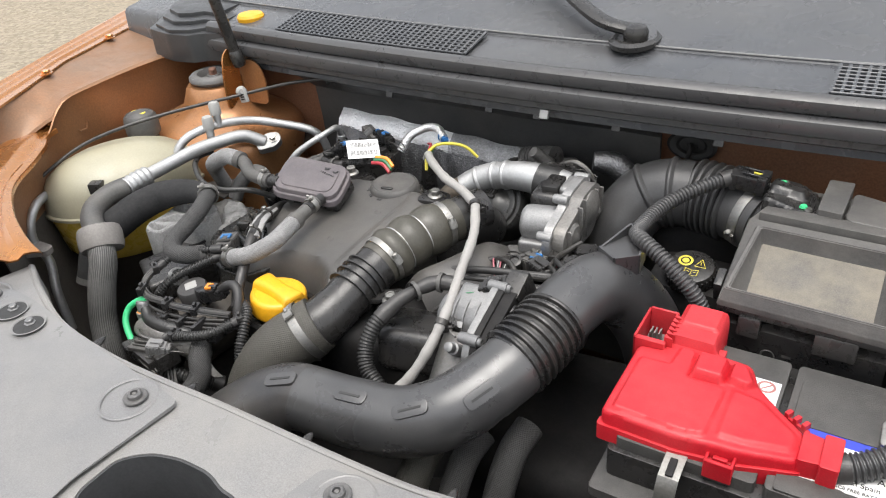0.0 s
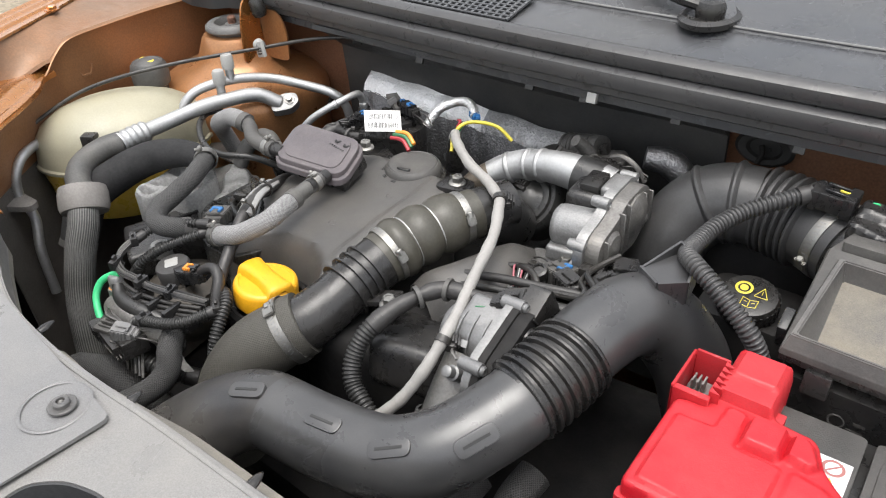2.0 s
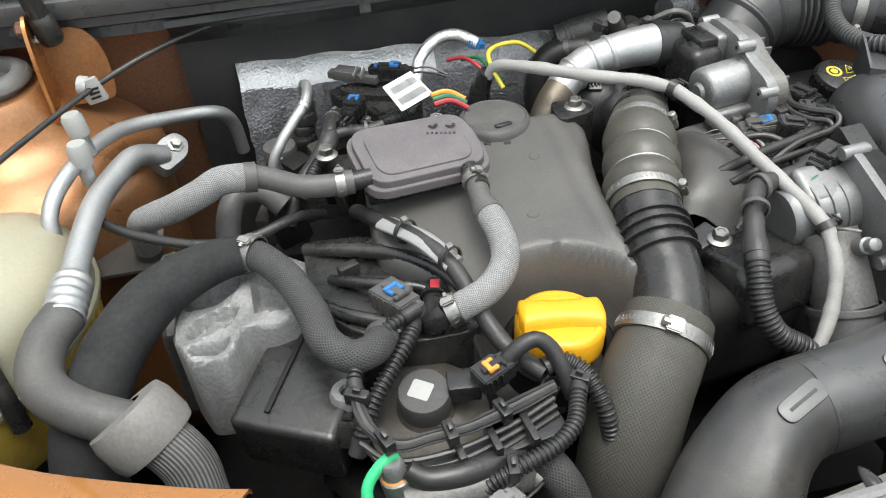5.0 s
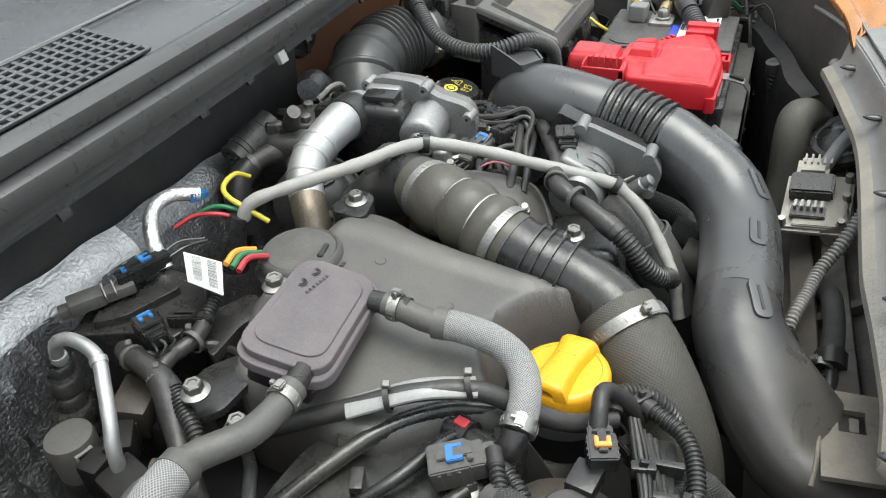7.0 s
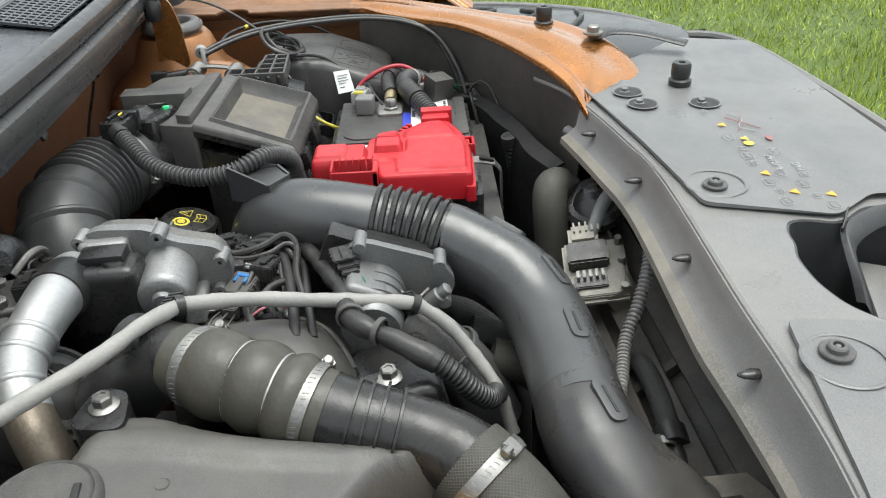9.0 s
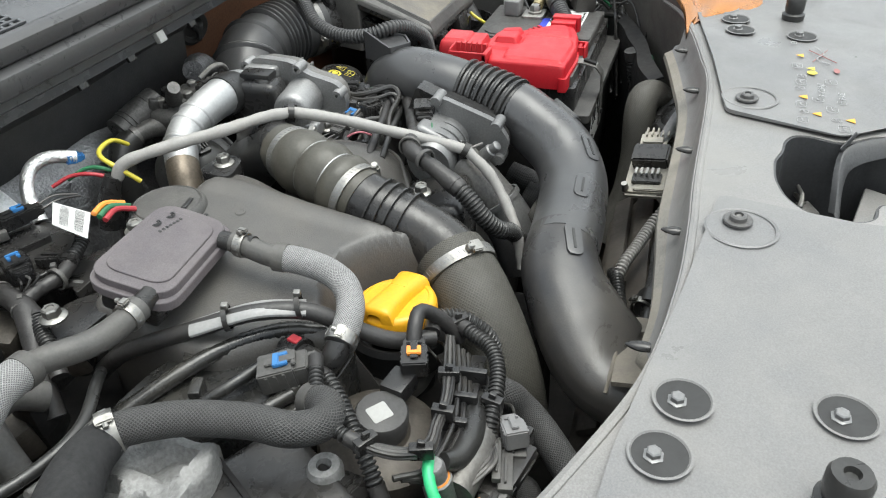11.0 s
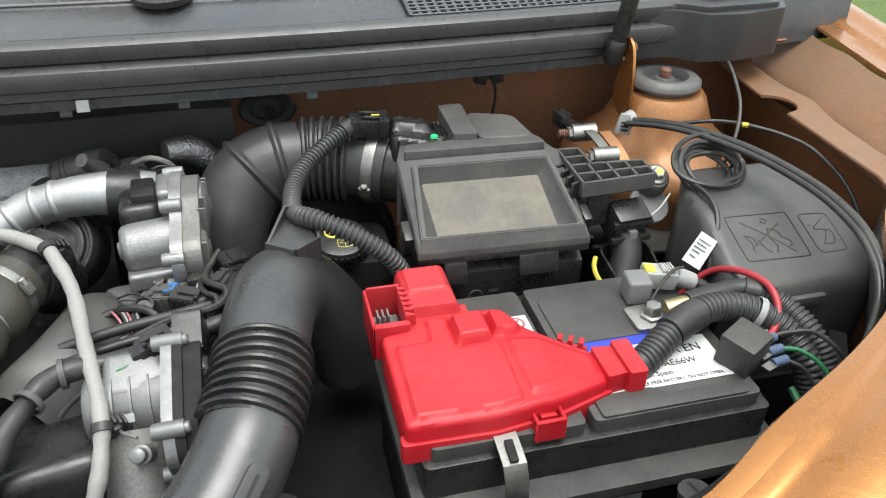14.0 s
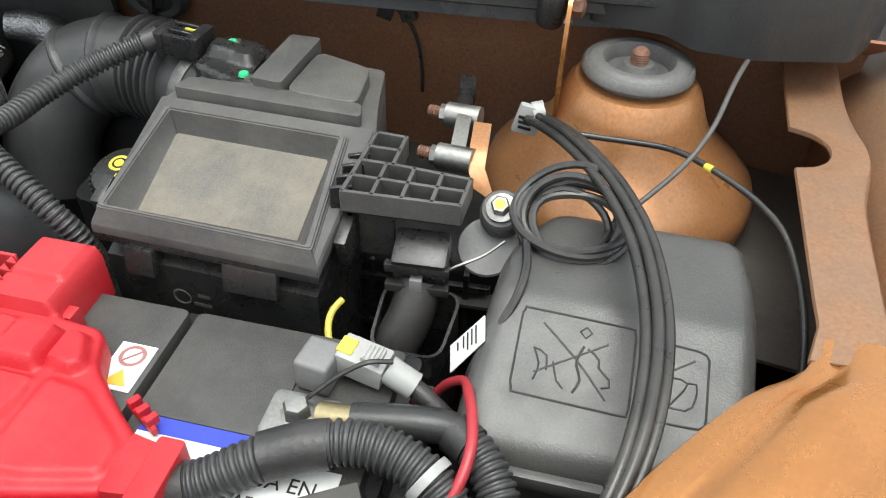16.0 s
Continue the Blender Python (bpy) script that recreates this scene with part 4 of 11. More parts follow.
def strut_tower(s):
    x, y = s * 0.585, 0.565
    t = thing("strut_tower", (x, y, 0.80), "orange painted strut tower with a black rubber top mount", "strut tower", "strut towers", kind="structure")
    bm = B()
    skirt = [(0.098, 0.60), (0.100, 0.855), (0.104, 0.872), (0.100, 0.884), (0.089, 0.894), (0.076, 0.904), (0.064, 0.915)] if s > 0 else [(0.118, 0.60), (0.126, 0.845), (0.130, 0.866), (0.127, 0.882), (0.117, 0.893), (0.102, 0.902), (0.084, 0.909), (0.066, 0.917)]
    add_lathe(bm, skirt + [(0.057, 0.928), (0.052, 0.940), (0.048, 0.951), (0.043, 0.957), (0.03, 0.958), (0, 0.957)], Matrix.Translation((x, y, 0)), 44)
    part("dome", bm, M["towerpaint"], t)
    # shelf coloured dark instead of body paint, for the gap's shade
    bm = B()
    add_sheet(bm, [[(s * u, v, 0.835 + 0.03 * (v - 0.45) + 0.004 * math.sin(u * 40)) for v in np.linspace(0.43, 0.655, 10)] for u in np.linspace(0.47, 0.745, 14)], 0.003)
    part("shelf", bm, M["wingdark"], t, "dusty shelf round the tower, the gap's shade in its dark colour")
    bm = B()
    add_lathe(bm, [(0, 0.956), (0.031, 0.956), (0.033, 0.959), (0.0335, 0.9615), (0.0385, 0.9625), (0.0398, 0.9645), (0.0392, 0.9685), (0.0372, 0.9705), (0.0362, 0.9700), (0.0345, 0.9722), (0.030, 0.9735), (0.0255, 0.9725), (0.0235, 0.9690), (0.0225, 0.9625), (0.0150, 0.9600), (0, 0.9600)], Matrix.Translation((x, y, 0)), 40)
    part("rubber_mount", bm, M["mountrubber"], t)
    bm = B()
    add_lathe(bm, [(0, 0.958), (0.0150, 0.958), (0.0150, 0.9625), (0.0120, 0.9650), (0.0105, 0.9690), (0, 0.9690)], Matrix.Translation((x, y, 0)), 20)
    part("centre_sleeve", bm, M["mountrubber"], t)
    bm = B()
    prof = [(0, 0.966)]
    for k in range(6):
        prof += [(0.0056, 0.9670 + 0.0018 * k), (0.0064, 0.9679 + 0.0018 * k)]
    add_lathe(bm, prof + [(0.0056, 0.9780), (0.0040, 0.9795), (0, 0.9795)], Matrix.Translation((x, y, 0)), 16)
    part("top_nut", bm, M["rust"], t)


def hinge(s):
    x = s * 0.533
    t = thing("bonnet_hinge_bracket", (x, 0.555, 0.93), "orange painted bracket holding the bonnet stay", "bracket", "bonnet brackets")
    bm = B()
    o = rounded([(0.535, 0.925), (0.575, 0.925), (0.572, 0.975), (0.575, 1.005), (0.560, 1.020), (0.545, 1.010), (0.538, 0.98)], 0.01, 4)
    add_prism(bm, o, -0.0015, 0.0015, m=Matrix(((0, 0, 1, x), (1, 0, 0, 0), (0, 1, 0, 0), (0, 0, 0, 1))))
    part("plate", bm, M["paint"], t)
    if s < 0:
        # rounded back plate of the hinge on the side with the tank
        bm = B()
        back = rounded([(-0.534, 0.925), (-0.486, 0.925), (-0.484, 0.968), (-0.492, 0.990), (-0.508, 0.998), (-0.534, 0.992)], 0.012, 4)
        add_prism(bm, back, -0.0015, 0.0015, 0.0006, 1, m=Matrix(((1, 0, 0, 0), (0, 0, 1, 0.578), (0, 1, 0, 0), (0, 0, 0, 1))))
        part("back_plate", bm, M["towerpaint"], t)
    bm = B()
    add_lathe(bm, [(0, -0.004), (0.007, -0.004), (0.007, 0.004), (0.004, 0.006), (0, 0.006)], toward((x + s * 0.004, 0.561, 1.005), (s, 0, 0)), 6)
    part("bolt", bm, M["rust"], t)
    g = thing("bonnet_stay", (x - s * 0.014, 0.565, 0.985), "black gas strut that holds the bonnet up", "gas strut", "bonnet stays")
    a = Vector((x - s * 0.014, 0.565, 0.990))
    d = Vector((s * 0.10, -0.12, 1.0)).normalized()
    bm = B()
    add_lathe(bm, [(0, 0), (0.009, 0.0), (0.0105, 0.004), (0.0105, 0.022), (0.008, 0.026), (0, 0.026)], toward(a, d), 14)
    part("end_socket", bm, M["black"], g)
    bm = B()
    add_tube(bm, [a + d * 0.02, a + d * 0.5], 0.0085, seg=14, step=0.05)
    part("cylinder", bm, M["black"], g)
    bm = B()
    add_tube(bm, [a, a + Vector((s * 0.016, 0.0, 0.004))], 0.004, seg=8, step=0.01)
    part("ball_stud", bm, M["steel"], g)


for s in (1, -1):
    strut_tower(s)
    hinge(s)


# ---- engine block and masses under everything, deep shade in their colour ----
def engine():
    t = thing("engine", (-0.10, 0.35, 0.45), "engine block with cast cylinder head, bay shade in its near-black colour", "engine")
    bm = B()
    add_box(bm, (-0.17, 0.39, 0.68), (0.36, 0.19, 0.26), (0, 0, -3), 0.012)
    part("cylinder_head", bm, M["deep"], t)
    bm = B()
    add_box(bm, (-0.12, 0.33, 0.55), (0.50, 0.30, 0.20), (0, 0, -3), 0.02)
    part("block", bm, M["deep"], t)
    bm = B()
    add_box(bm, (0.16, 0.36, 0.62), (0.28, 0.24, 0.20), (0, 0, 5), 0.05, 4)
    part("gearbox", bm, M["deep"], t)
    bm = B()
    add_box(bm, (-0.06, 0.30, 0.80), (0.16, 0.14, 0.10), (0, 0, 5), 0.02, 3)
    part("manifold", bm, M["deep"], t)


engine()


def brake_servo():
    t = thing("brake_servo", (0.19, 0.58, 0.80), "black drum of the brake servo on the firewall", "brake servo")
    bm = B()
    add_lathe(bm, [(0, 0.0), (0.050, 0.002), (0.085, 0.010), (0.098, 0.022), (0.098, 0.05), (0.104, 0.054), (0.104, 0.062), (0.09, 0.10), (0, 0.10)], toward((0.19, 0.545, 0.775), (0, 1, 0.05)), 40)
    part("drum", bm, M["deep"], t)
    bm = B()
    add_box(bm, (0.46, 0.515, 0.80), (0.11, 0.15, 0.13), (0, 0, 4), 0.012, 3)
    g = thing("gear_cable_bracket", (0.46, 0.515, 0.735), "black moulded bracket below the lever linkage", "bracket")
    part("base", bm, M["deep"], g)
    for k in range(5):
        bm = B()
        add_box(bm, (0.425 + 0.017 * k, 0.440, 0.815), (0.004, 0.010, 0.09), (0, 0, 4), 0.001)
        part("web", bm, M["black"], g)
    for z in (0.845, 0.800):
        bm = B()
        add_box(bm, (0.46, 0.439, z), (0.10, 0.008, 0.005), (0, 0, 4), 0.001)
        part("crossbar", bm, M["black"], g)


brake_servo()


def tilt_z(p, q, r):
    """Height function of the plane through three points."""
    p, q, r = Vector(p), Vector(q), Vector(r)
    n = (q - p).cross(r - p)
    return lambda x, y: p.z - (n.x * (x - p.x) + n.y * (y - p.y)) / n.z


def hexbolt(x, y, z, n=(0, 0, 1), size=1.0, label="zinc flange bolt on the engine"):
    t = thing("bolt", (x, y, z), label, "bolt", "engine bolts")
    m = toward((x, y, z), n, 17)
    bm = B()
    add_lathe(bm, [(0, 0), (0.0095 * size, 0), (0.0095 * size, 0.0016), (0.0070 * size, 0.0032), (0, 0.0032)], m, 20)
    part("washer", bm, M["steel"], t)
    bm = B()
    add_lathe(bm, [(0.0062 * size, 0.0030), (0.0062 * size, 0.0085), (0.0052 * size, 0.0096), (0.0034 * size, 0.0096), (0.0030 * size, 0.0085), (0, 0.0085)], m, 6)
    part("head", bm, M["steel"], t)


# ---- engine cover ----
def engine_cover():
    t = thing("engine_cover", (-0.18, 0.35, 0.86), "dusty grey-brown moulded plastic engine cover", "engine cover")
    zf = tilt_z((-0.23, 0.44, 0.900), (-0.11, 0.44, 0.906), (-0.15, 0.25, 0.884))
    o = rounded([(-0.300, 0.335), (-0.290, 0.440), (-0.220, 0.465), (-0.130, 0.455), (-0.110, 0.452), (-0.093, 0.432), (-0.093, 0.412), (-0.103, 0.382), (-0.110, 0.345), (-0.114, 0.285), (-0.119, 0.228), (-0.150, 0.208), (-0.216, 0.212), (-0.246, 0.238), (-0.262, 0.290), (-0.284, 0.314)], 0.012, 4)
    def top(x, y):
        # the front dips like a bowl towards the filler neck
        u = min(1.0, max(0.0, (0.070 - math.hypot(x + 0.187, y - 0.230)) / 0.024))
        return zf(x, y) - 0.058 * u * u * (3 - 2 * u)
    bm = B()
    ridge = rounded([(-0.128, 0.448), (-0.112, 0.440), (-0.110, 0.412), (-0.116, 0.345), (-0.122, 0.270), (-0.136, 0.290), (-0.134, 0.350), (-0.128, 0.410)], 0.006, 3)
    add_relief(bm, o, top, 0.80, [(ridge, 0.0035, 0.010)], 0.012, 0.004)
    part("shell", bm, M["cover"], t)
    bm = B()
    add_prism(bm, rounded([(-0.115, 0.425), (-0.078, 0.432), (-0.075, 0.455), (-0.112, 0.462)], 0.012), 0.86, 0.909, 0.003)
    part("ear", bm, M["black"], t)
    bm = B()
    add_lathe(bm, [(0.042, 0.82), (0.0415, 0.842), (0.038, 0.846), (0.034, 0.844), (0.033, 0.82)], Matrix.Translation((-0.187, 0.241, 0.0)), 32)
    part("filler_collar", bm, M["deep"], t)
    for x, y in ((-0.150, 0.395), (-0.175, 0.330)):
        bm = B()
        z = zf(x, y)
        add_lathe(bm, [(0.0035, 0.0), (0.0040, 0.0005), (0.0046, 0.0)], Matrix.Translation((x, y, z)), 18)
        part("moulding_mark", bm, M["cover"], t)


engine_cover()
hexbolt(-0.094, 0.443, 0.909)
hexbolt(-0.048, 0.270, 0.878)
for b in ((-0.221, 0.440, 0.918), (-0.317, 0.440, 0.908), (-0.329, 0.401, 0.903)):
    hexbolt(*b)


def oil_cap():
    x, y, z = -0.187, 0.241, 0.0
    t = thing("oil_filler_cap", (x, y, 0.84), "bright yellow plastic oil filler cap with raised grip", "oil cap")
    m = Matrix.Translation((x, y, z)) @ pose(0, 0, 0.862, -4, 4, 0) @ Matrix.Translation((0, 0, -0.866))
    bm = B()
    add_lathe(bm, [(0, 0.848), (0.030, 0.848), (0.0318, 0.850), (0.0322, 0.853), (0.0322, 0.867), (0.0312, 0.8702), (0.0285, 0.8722), (0.0265, 0.8722), (0.0258, 0.8714), (0, 0.8714)], m, 56)
    part("disc", bm, M["yellow"], t)
    # broad grip: a waisted ridge that spans the disc and swells to both ends
    g = m @ pose(0, 0, 0, 0, 0, -10)
    rows = []
    for i in range(25):
        u = -1 + i / 12
        a = 0.0308 * math.sin(u * math.pi / 2)
        w = 0.0115 + 0.0060 * abs(u) ** 1.6
        w = min(w, math.sqrt(max(1e-6, 0.0312 ** 2 - a * a)) + 0.0012)
        h = 0.0112 * (1 - 0.55 * abs(u) ** 5) - 0.0010 * u
        rows.append([g @ Vector((a, w * c, 0.8700 + h * f)) for c, f in ((-1.08, -0.1), (-1.0, 0.30), (-0.90, 0.66), (-0.70, 0.90), (-0.38, 0.99), (0, 1.0), (0.38, 0.99), (0.70, 0.90), (0.90, 0.66), (1.0, 0.30), (1.08, -0.1))])
    bm = B()
    add_sheet(bm, rows, 0.0012)
    part("grip", bm, M["yellow"], t)
    for k in range(4):
        bm = B()
        add_box(bm, (0.006 + 0.0042 * k, 0, 0.8808 - 0.0004 * k), (0.0009, 0.013, 0.0008), (0, 5, 0), 0.0003, 1)
        bm.transform(g)
        part("grip_rib", bm, M["yellow"], t)
    bm = B()
    add_lathe(bm, [(0.024, 0.79), (0.024, 0.850)], m, 24)
    part("neck", bm, M["deep"], t)


oil_cap()


def separator():
    """Flat moulded box with a raised rim lid and two hose nipples."""
    t = thing("oil_separator_box", (-0.25, 0.39, 0.90), "purple-grey flat plastic breather box on the engine cover", "breather box")
    zf = tilt_z((-0.207, 0.418, 0.939), (-0.297, 0.412, 0.941), (-0.292, 0.366, 0.925))
    c = [(-0.302, 0.416), (-0.205, 0.421), (-0.195, 0.370), (-0.292, 0.362)]
    cx, cy = sum(p[0] for p in c) / 4, sum(p[1] for p in c) / 4
    size = lambda f: rounded([(cx + (x - cx) * f, cy + (y - cy) * f) for x, y in reversed(c)], 0.017 * f, 8)
    for name, f, z0, z1, bev in (("rim", 1.07, -0.0135, -0.0065, 0.0024), ("lid", 0.985, -0.010, -0.0005, 0.0040), ("lid_panel", 0.80, -0.004, 0.0010, 0.0014)):
        bm = B()
        add_prism(bm, size(f), z0, z1, bev, 4, z_of=zf, both=True)
        part(name, bm, M["purple"], t)
    bm = B()
    for x, y in ((-0.232, 0.409), (-0.218, 0.407)):
        for r in (0.0014, 0.0030):
            add_lathe(bm, [(r, -0.0004), (r + 0.0003, 0.0002), (r + 0.0010, 0.0002), (r + 0.0013, -0.0004)], Matrix.Translation((x, y, zf(x, y) + 0.0011)), 16)
    for k in range(7):
        x, y = -0.238 + 0.0035 * k, 0.4015 - 0.0005 * k
        add_box(bm, (x, y, zf(x, y) + 0.0011), (0.0020, 0.0022, 0.0005), (14, 0, -8))
    part("embossed_mark", bm, M["black"], t)
    bm = B()
    add_box(bm, (cx, cy + 0.004, 0.909), (0.094, 0.044, 0.016), (16, 0, 3), 0.003)
    part("bracket", bm, M["black"], t)
    for a, d in (((-0.214, 0.362, 0.918), (0.0, -1, 0)), ((-0.296, 0.376, 0.922), (-1, -0.1, 0.0))):
        bm = B()
        a = Vector(a)
        d = Vector(d).normalized()
        add_tube(bm, [a - d * 0.006, a + d * 0.022], 0.0075, seg=14, step=0.004)
        part("nipple", bm, M["black"], t)


separator()


def clamp(p, d, r, w=0.009, mat="steel", screw=(0, 0, 1), label="zinc worm-drive hose clamp"):
    """Band clamp round a hose with its screw housing."""
    t = thing("hose_clamp", p, label, "hose clamp", "hose clamps")
    m = toward(p, d)
    bm = B()
    add_lathe(bm, [(r, -w / 2), (r + 0.0012, -w / 2), (r + 0.0016, 0), (r + 0.0012, w / 2), (r, w / 2)], m, 36)
    part("band", bm, M[mat], t)
    q = Vector(screw)
    q = (q - Vector(d).normalized() * q.dot(Vector(d).normalized())).normalized()
    c = Vector(p) + q * (r + 0.0032)
    side = Vector(d).normalized().cross(q)
    bm = B()
    mm = Matrix.Translation(c) @ Matrix((side, Vector(d).normalized(), q)).transposed().to_4x4()
    vs = bmesh.ops.create_cube(bm, size=1, matrix=mm @ Matrix.Diagonal((0.011 if r > 0.02 else 0.006, w * 1.05, 0.0045 if r > 0.02 else 0.003, 1)))["verts"]
    bmesh.ops.bevel(bm, geom=list({e for v in vs for e in v.link_edges}), offset=0.001, segments=2, affect="EDGES")
    part("housing", bm, M[mat], t)
    bm = B()
    add_lathe(bm, [(0, 0), (0.0036, 0), (0.0036, 0.005), (0.0026, 0.006), (0, 0.006)] if r > 0.02 else [(0, 0), (0.0018, 0), (0.0018, 0.003), (0, 0.003)], toward(c + side * 0.003, side), 8)
    part("screw", bm, M["steel"], t)
    bm = B()
    n = max(8, round(2 * math.pi * r / 0.0036))
    for k in range(int(n * 0.6)):
        bmesh.ops.create_cube(bm, size=1, matrix=m @ pose(0, 0, 0, 0, 0, 360 * k / n) @ Matrix.Translation((r + 0.0015, 0, 0)) @ pose(0, 0, 0, 18, 0, 0) @ Matrix.Diagonal((0.0005, 0.0009, w * 0.45, 1)))
    part("worm_thread", bm, M["cast"], t)


def hose(name, pts, r, mat, label, seg=16, rib=None, step=0.004, category="hose", group="", base=None, flat=1.0):
    bm = B()
    add_tube(bm, pts, r, seg=seg, step=step, rib=rib, flat=flat)
    if rib is None and name not in ("breather_hose", "heater_hose", "vent_hose"):
        return solo(name, bm, M[mat], label, category, group)
    if rib is None:
        # sleeved hose with a plain rubber cuff at each end
        line, length = spline(pts, 0.003)
        t = thing(name, line[0], label, category, group)
        part("sleeve", bm, M[mat], t)
        ends = (r[0], r[-1]) if isinstance(r, (list, tuple)) else (r, r)
        for run, rr in ((line[:4], ends[0]), (line[-4:], ends[1])):
            bm = B()
            add_tube(bm, run, rr + 0.0006, seg=seg, step=0.003)
            part("end_cuff", bm, M["greyrubber"], t)
        return t
    # corrugated conduit with a taped cuff at each end
    line, length = spline(pts, 0.003)
    t = thing(name, line[0], label, category, group)
    part("conduit", bm, M[mat], t)
    n = max(3, min(len(line) // 5, 5))
    for run in (line[:n], line[-n:]):
        bm = B()
        add_tube(bm, run, r + rib[1] * 1.5, seg=seg, step=0.003)
        part("taped_end", bm, M["tape"], t)
    return t


def debris():
    """Seeds and grit lying in the hollow of the cover beside the charge hose."""
    rng = random.Random(21)
    zf = tilt_z((-0.23, 0.44, 0.900), (-0.11, 0.44, 0.906), (-0.15, 0.25, 0.884))
    bm = B()
    for k in range(120):
        y = rng.uniform(0.300, 0.425)
        x = -0.117 - abs(rng.gauss(0, 0.005)) + 0.05 * (y - 0.36)
        s = rng.uniform(0.0004, 0.0009)
        bmesh.ops.create_cube(bm, size=s, matrix=pose(x, y, zf(x, y) + s * 0.4, rng.uniform(0, 90), rng.uniform(0, 90), rng.uniform(0, 90)))
    solo("dry_debris", bm, M["grit"], "brown seeds and grit lying on the engine cover", "debris", kind="stuff", smooth=0)


M["grit"] = make("dry_grit", (0.24, 0.16, 0.09), 0.85, var=0.5, bump=0)
debris()


# ---- charge air pipe ----
def charge_pipe():
    t = thing("charge_air_hose", (-0.08, 0.33, 0.86), "brown-grey rubber charge hose with wire rings", "hose")
    C = [(-0.030, 0.446, 0.905), (-0.048, 0.408, 0.905), (-0.063, 0.378, 0.903), (-0.075, 0.350, 0.900), (-0.086, 0.322, 0.893), (-0.090, 0.308, 0.889)]
    L = spline(C, 0.001)[0]
    knots = (0.30, 0.38, 0.60, 0.78, 0.92, 1.001)
    def swell(u):
        v = 0.27 + 0.73 * u
        i = max(0, sum(1 for q in knots if q <= v) - 1)
        f = (v - knots[i]) / (knots[min(i + 1, 5)] - knots[i]) if i < 5 else 0
        return 0.0246 + 0.0030 * v + (0.0046 * math.sin(math.pi * min(1, max(0, f))) ** 0.8 if 1 <= i <= 3 else 0.0)
    bm = B()
    add_tube(bm, L[int(0.27 * len(L))::6] + [L[-1]], swell, seg=32, step=0.0015)
    part("bellows", bm, M["hosebrown"], t)
    for k, u in enumerate((0.60, 0.78)):
        p, q = L[int(u * len(L))], L[int(u * len(L)) + 2]
        rr = 0.0248 + 0.0030 * u
        bm = B()
        add_tube(bm, [p + toward((0, 0, 0), (q - p).normalized() + Vector((0.05, -0.04, 0.10 * (k - 0.5)))).to_3x3() @ Vector((rr * math.cos(a), rr * math.sin(a), 0)) for a in np.linspace(0, 2 * math.pi, 40)], 0.0010, seg=6, step=0.003)
        part("wire_ring", bm, M["alu"], t)
    bm = B()
    add_tube(bm, L[:int(0.34 * len(L)):6], 0.0243, seg=28, step=0.003)
    part("inner_spigot", bm, M["black"], t, "black spigot at the hose end")
    for u in (0.38, 0.92):
        p, q = L[int(u * len(L))], L[min(len(L) - 1, int(u * len(L)) + 3)]
        clamp(p, q - p, 0.0252 + 0.0030 * u, 0.0085, "steel", (0.9, -0.1, 0.45) if u > 0.5 else (0.9, 0.0, 0.4))
    e = thing("charge_air_pipe", (-0.10, 0.26, 0.85), "black ribbed plastic charge pipe elbow with bracket", "pipe")
    D = [(-0.088, 0.314, 0.891), (-0.093, 0.295, 0.885), (-0.097, 0.272, 0.879), (-0.101, 0.248, 0.872), (-0.108, 0.228, 0.864), (-0.116, 0.216, 0.858)]
    bm = B()
    add_tube(bm, D, [0.0268, 0.0268, 0.0262, 0.0255, 0.0265, 0.028], seg=24, step=0.003)
    part("body", bm, M["black"], e)
    L = spline(D, 0.001)[0]
    for u in (0.22, 0.30, 0.38, 0.48):
        p, q = L[int(u * len(L))], L[int(u * len(L)) + 3]
        bm = B()
        add_lathe(bm, [(0.026, -0.0012), (0.0298, -0.0009), (0.0298, 0.0009), (0.026, 0.0012)], toward(p, q - p), 28)
        part("rib", bm, M["black"], e)
    bm = B()
    add_box(bm, (-0.066, 0.276, 0.874), (0.045, 0.020, 0.006), (0, -12, 15), 0.002)
    part("lug", bm, M["black"], e)
    bm = B()
    X = [(-0.112, 0.222, 0.861), (-0.126, 0.206, 0.852), (-0.145, 0.188, 0.836), (-0.160, 0.172, 0.812), (-0.168, 0.160, 0.780), (-0.170, 0.150, 0.72)]
    add_tube(bm, X, [0.030, 0.0325, 0.0335, 0.034, 0.034, 0.034], seg=28, step=0.004)
    h = thing("intercooler_hose", (-0.15, 0.18, 0.72), "grey-brown textile-faced rubber intercooler hose", "hose")
    part("tube", bm, M["textile"], h)
    bm = B()
    add_tube(bm, X[:2], [0.0312, 0.0330], seg=28, step=0.004)
    part("cuff", bm, M["textile"], h)
    clamp((-0.122, 0.211, 0.855), (-0.55, -0.62, -0.42), 0.0325, 0.010, "steel", (0.1, -0.2, 1), "shiny steel band clamp on the intercooler hose")


charge_pipe()


# ---- intake duct ----
DUCT = [(0.150, 0.392, 0.84), (0.146, 0.375, 0.885), (0.140, 0.345, 0.905), (0.136, 0.300, 0.902), (0.130, 0.262, 0.895), (0.118, 0.215, 0.885), (0.090, 0.170, 0.868), (0.050, 0.147, 0.853), (-0.006, 0.139, 0.847), (-0.061, 0.136, 0.845), (-0.100, 0.123, 0.834)]


M["ductdust"] = make("dust_covered_duct", (0.028, 0.028, 0.030), 0.34, dust=0.34, dust_col=(0.17, 0.150, 0.120), scale=12, bump=0.12, grain=700)


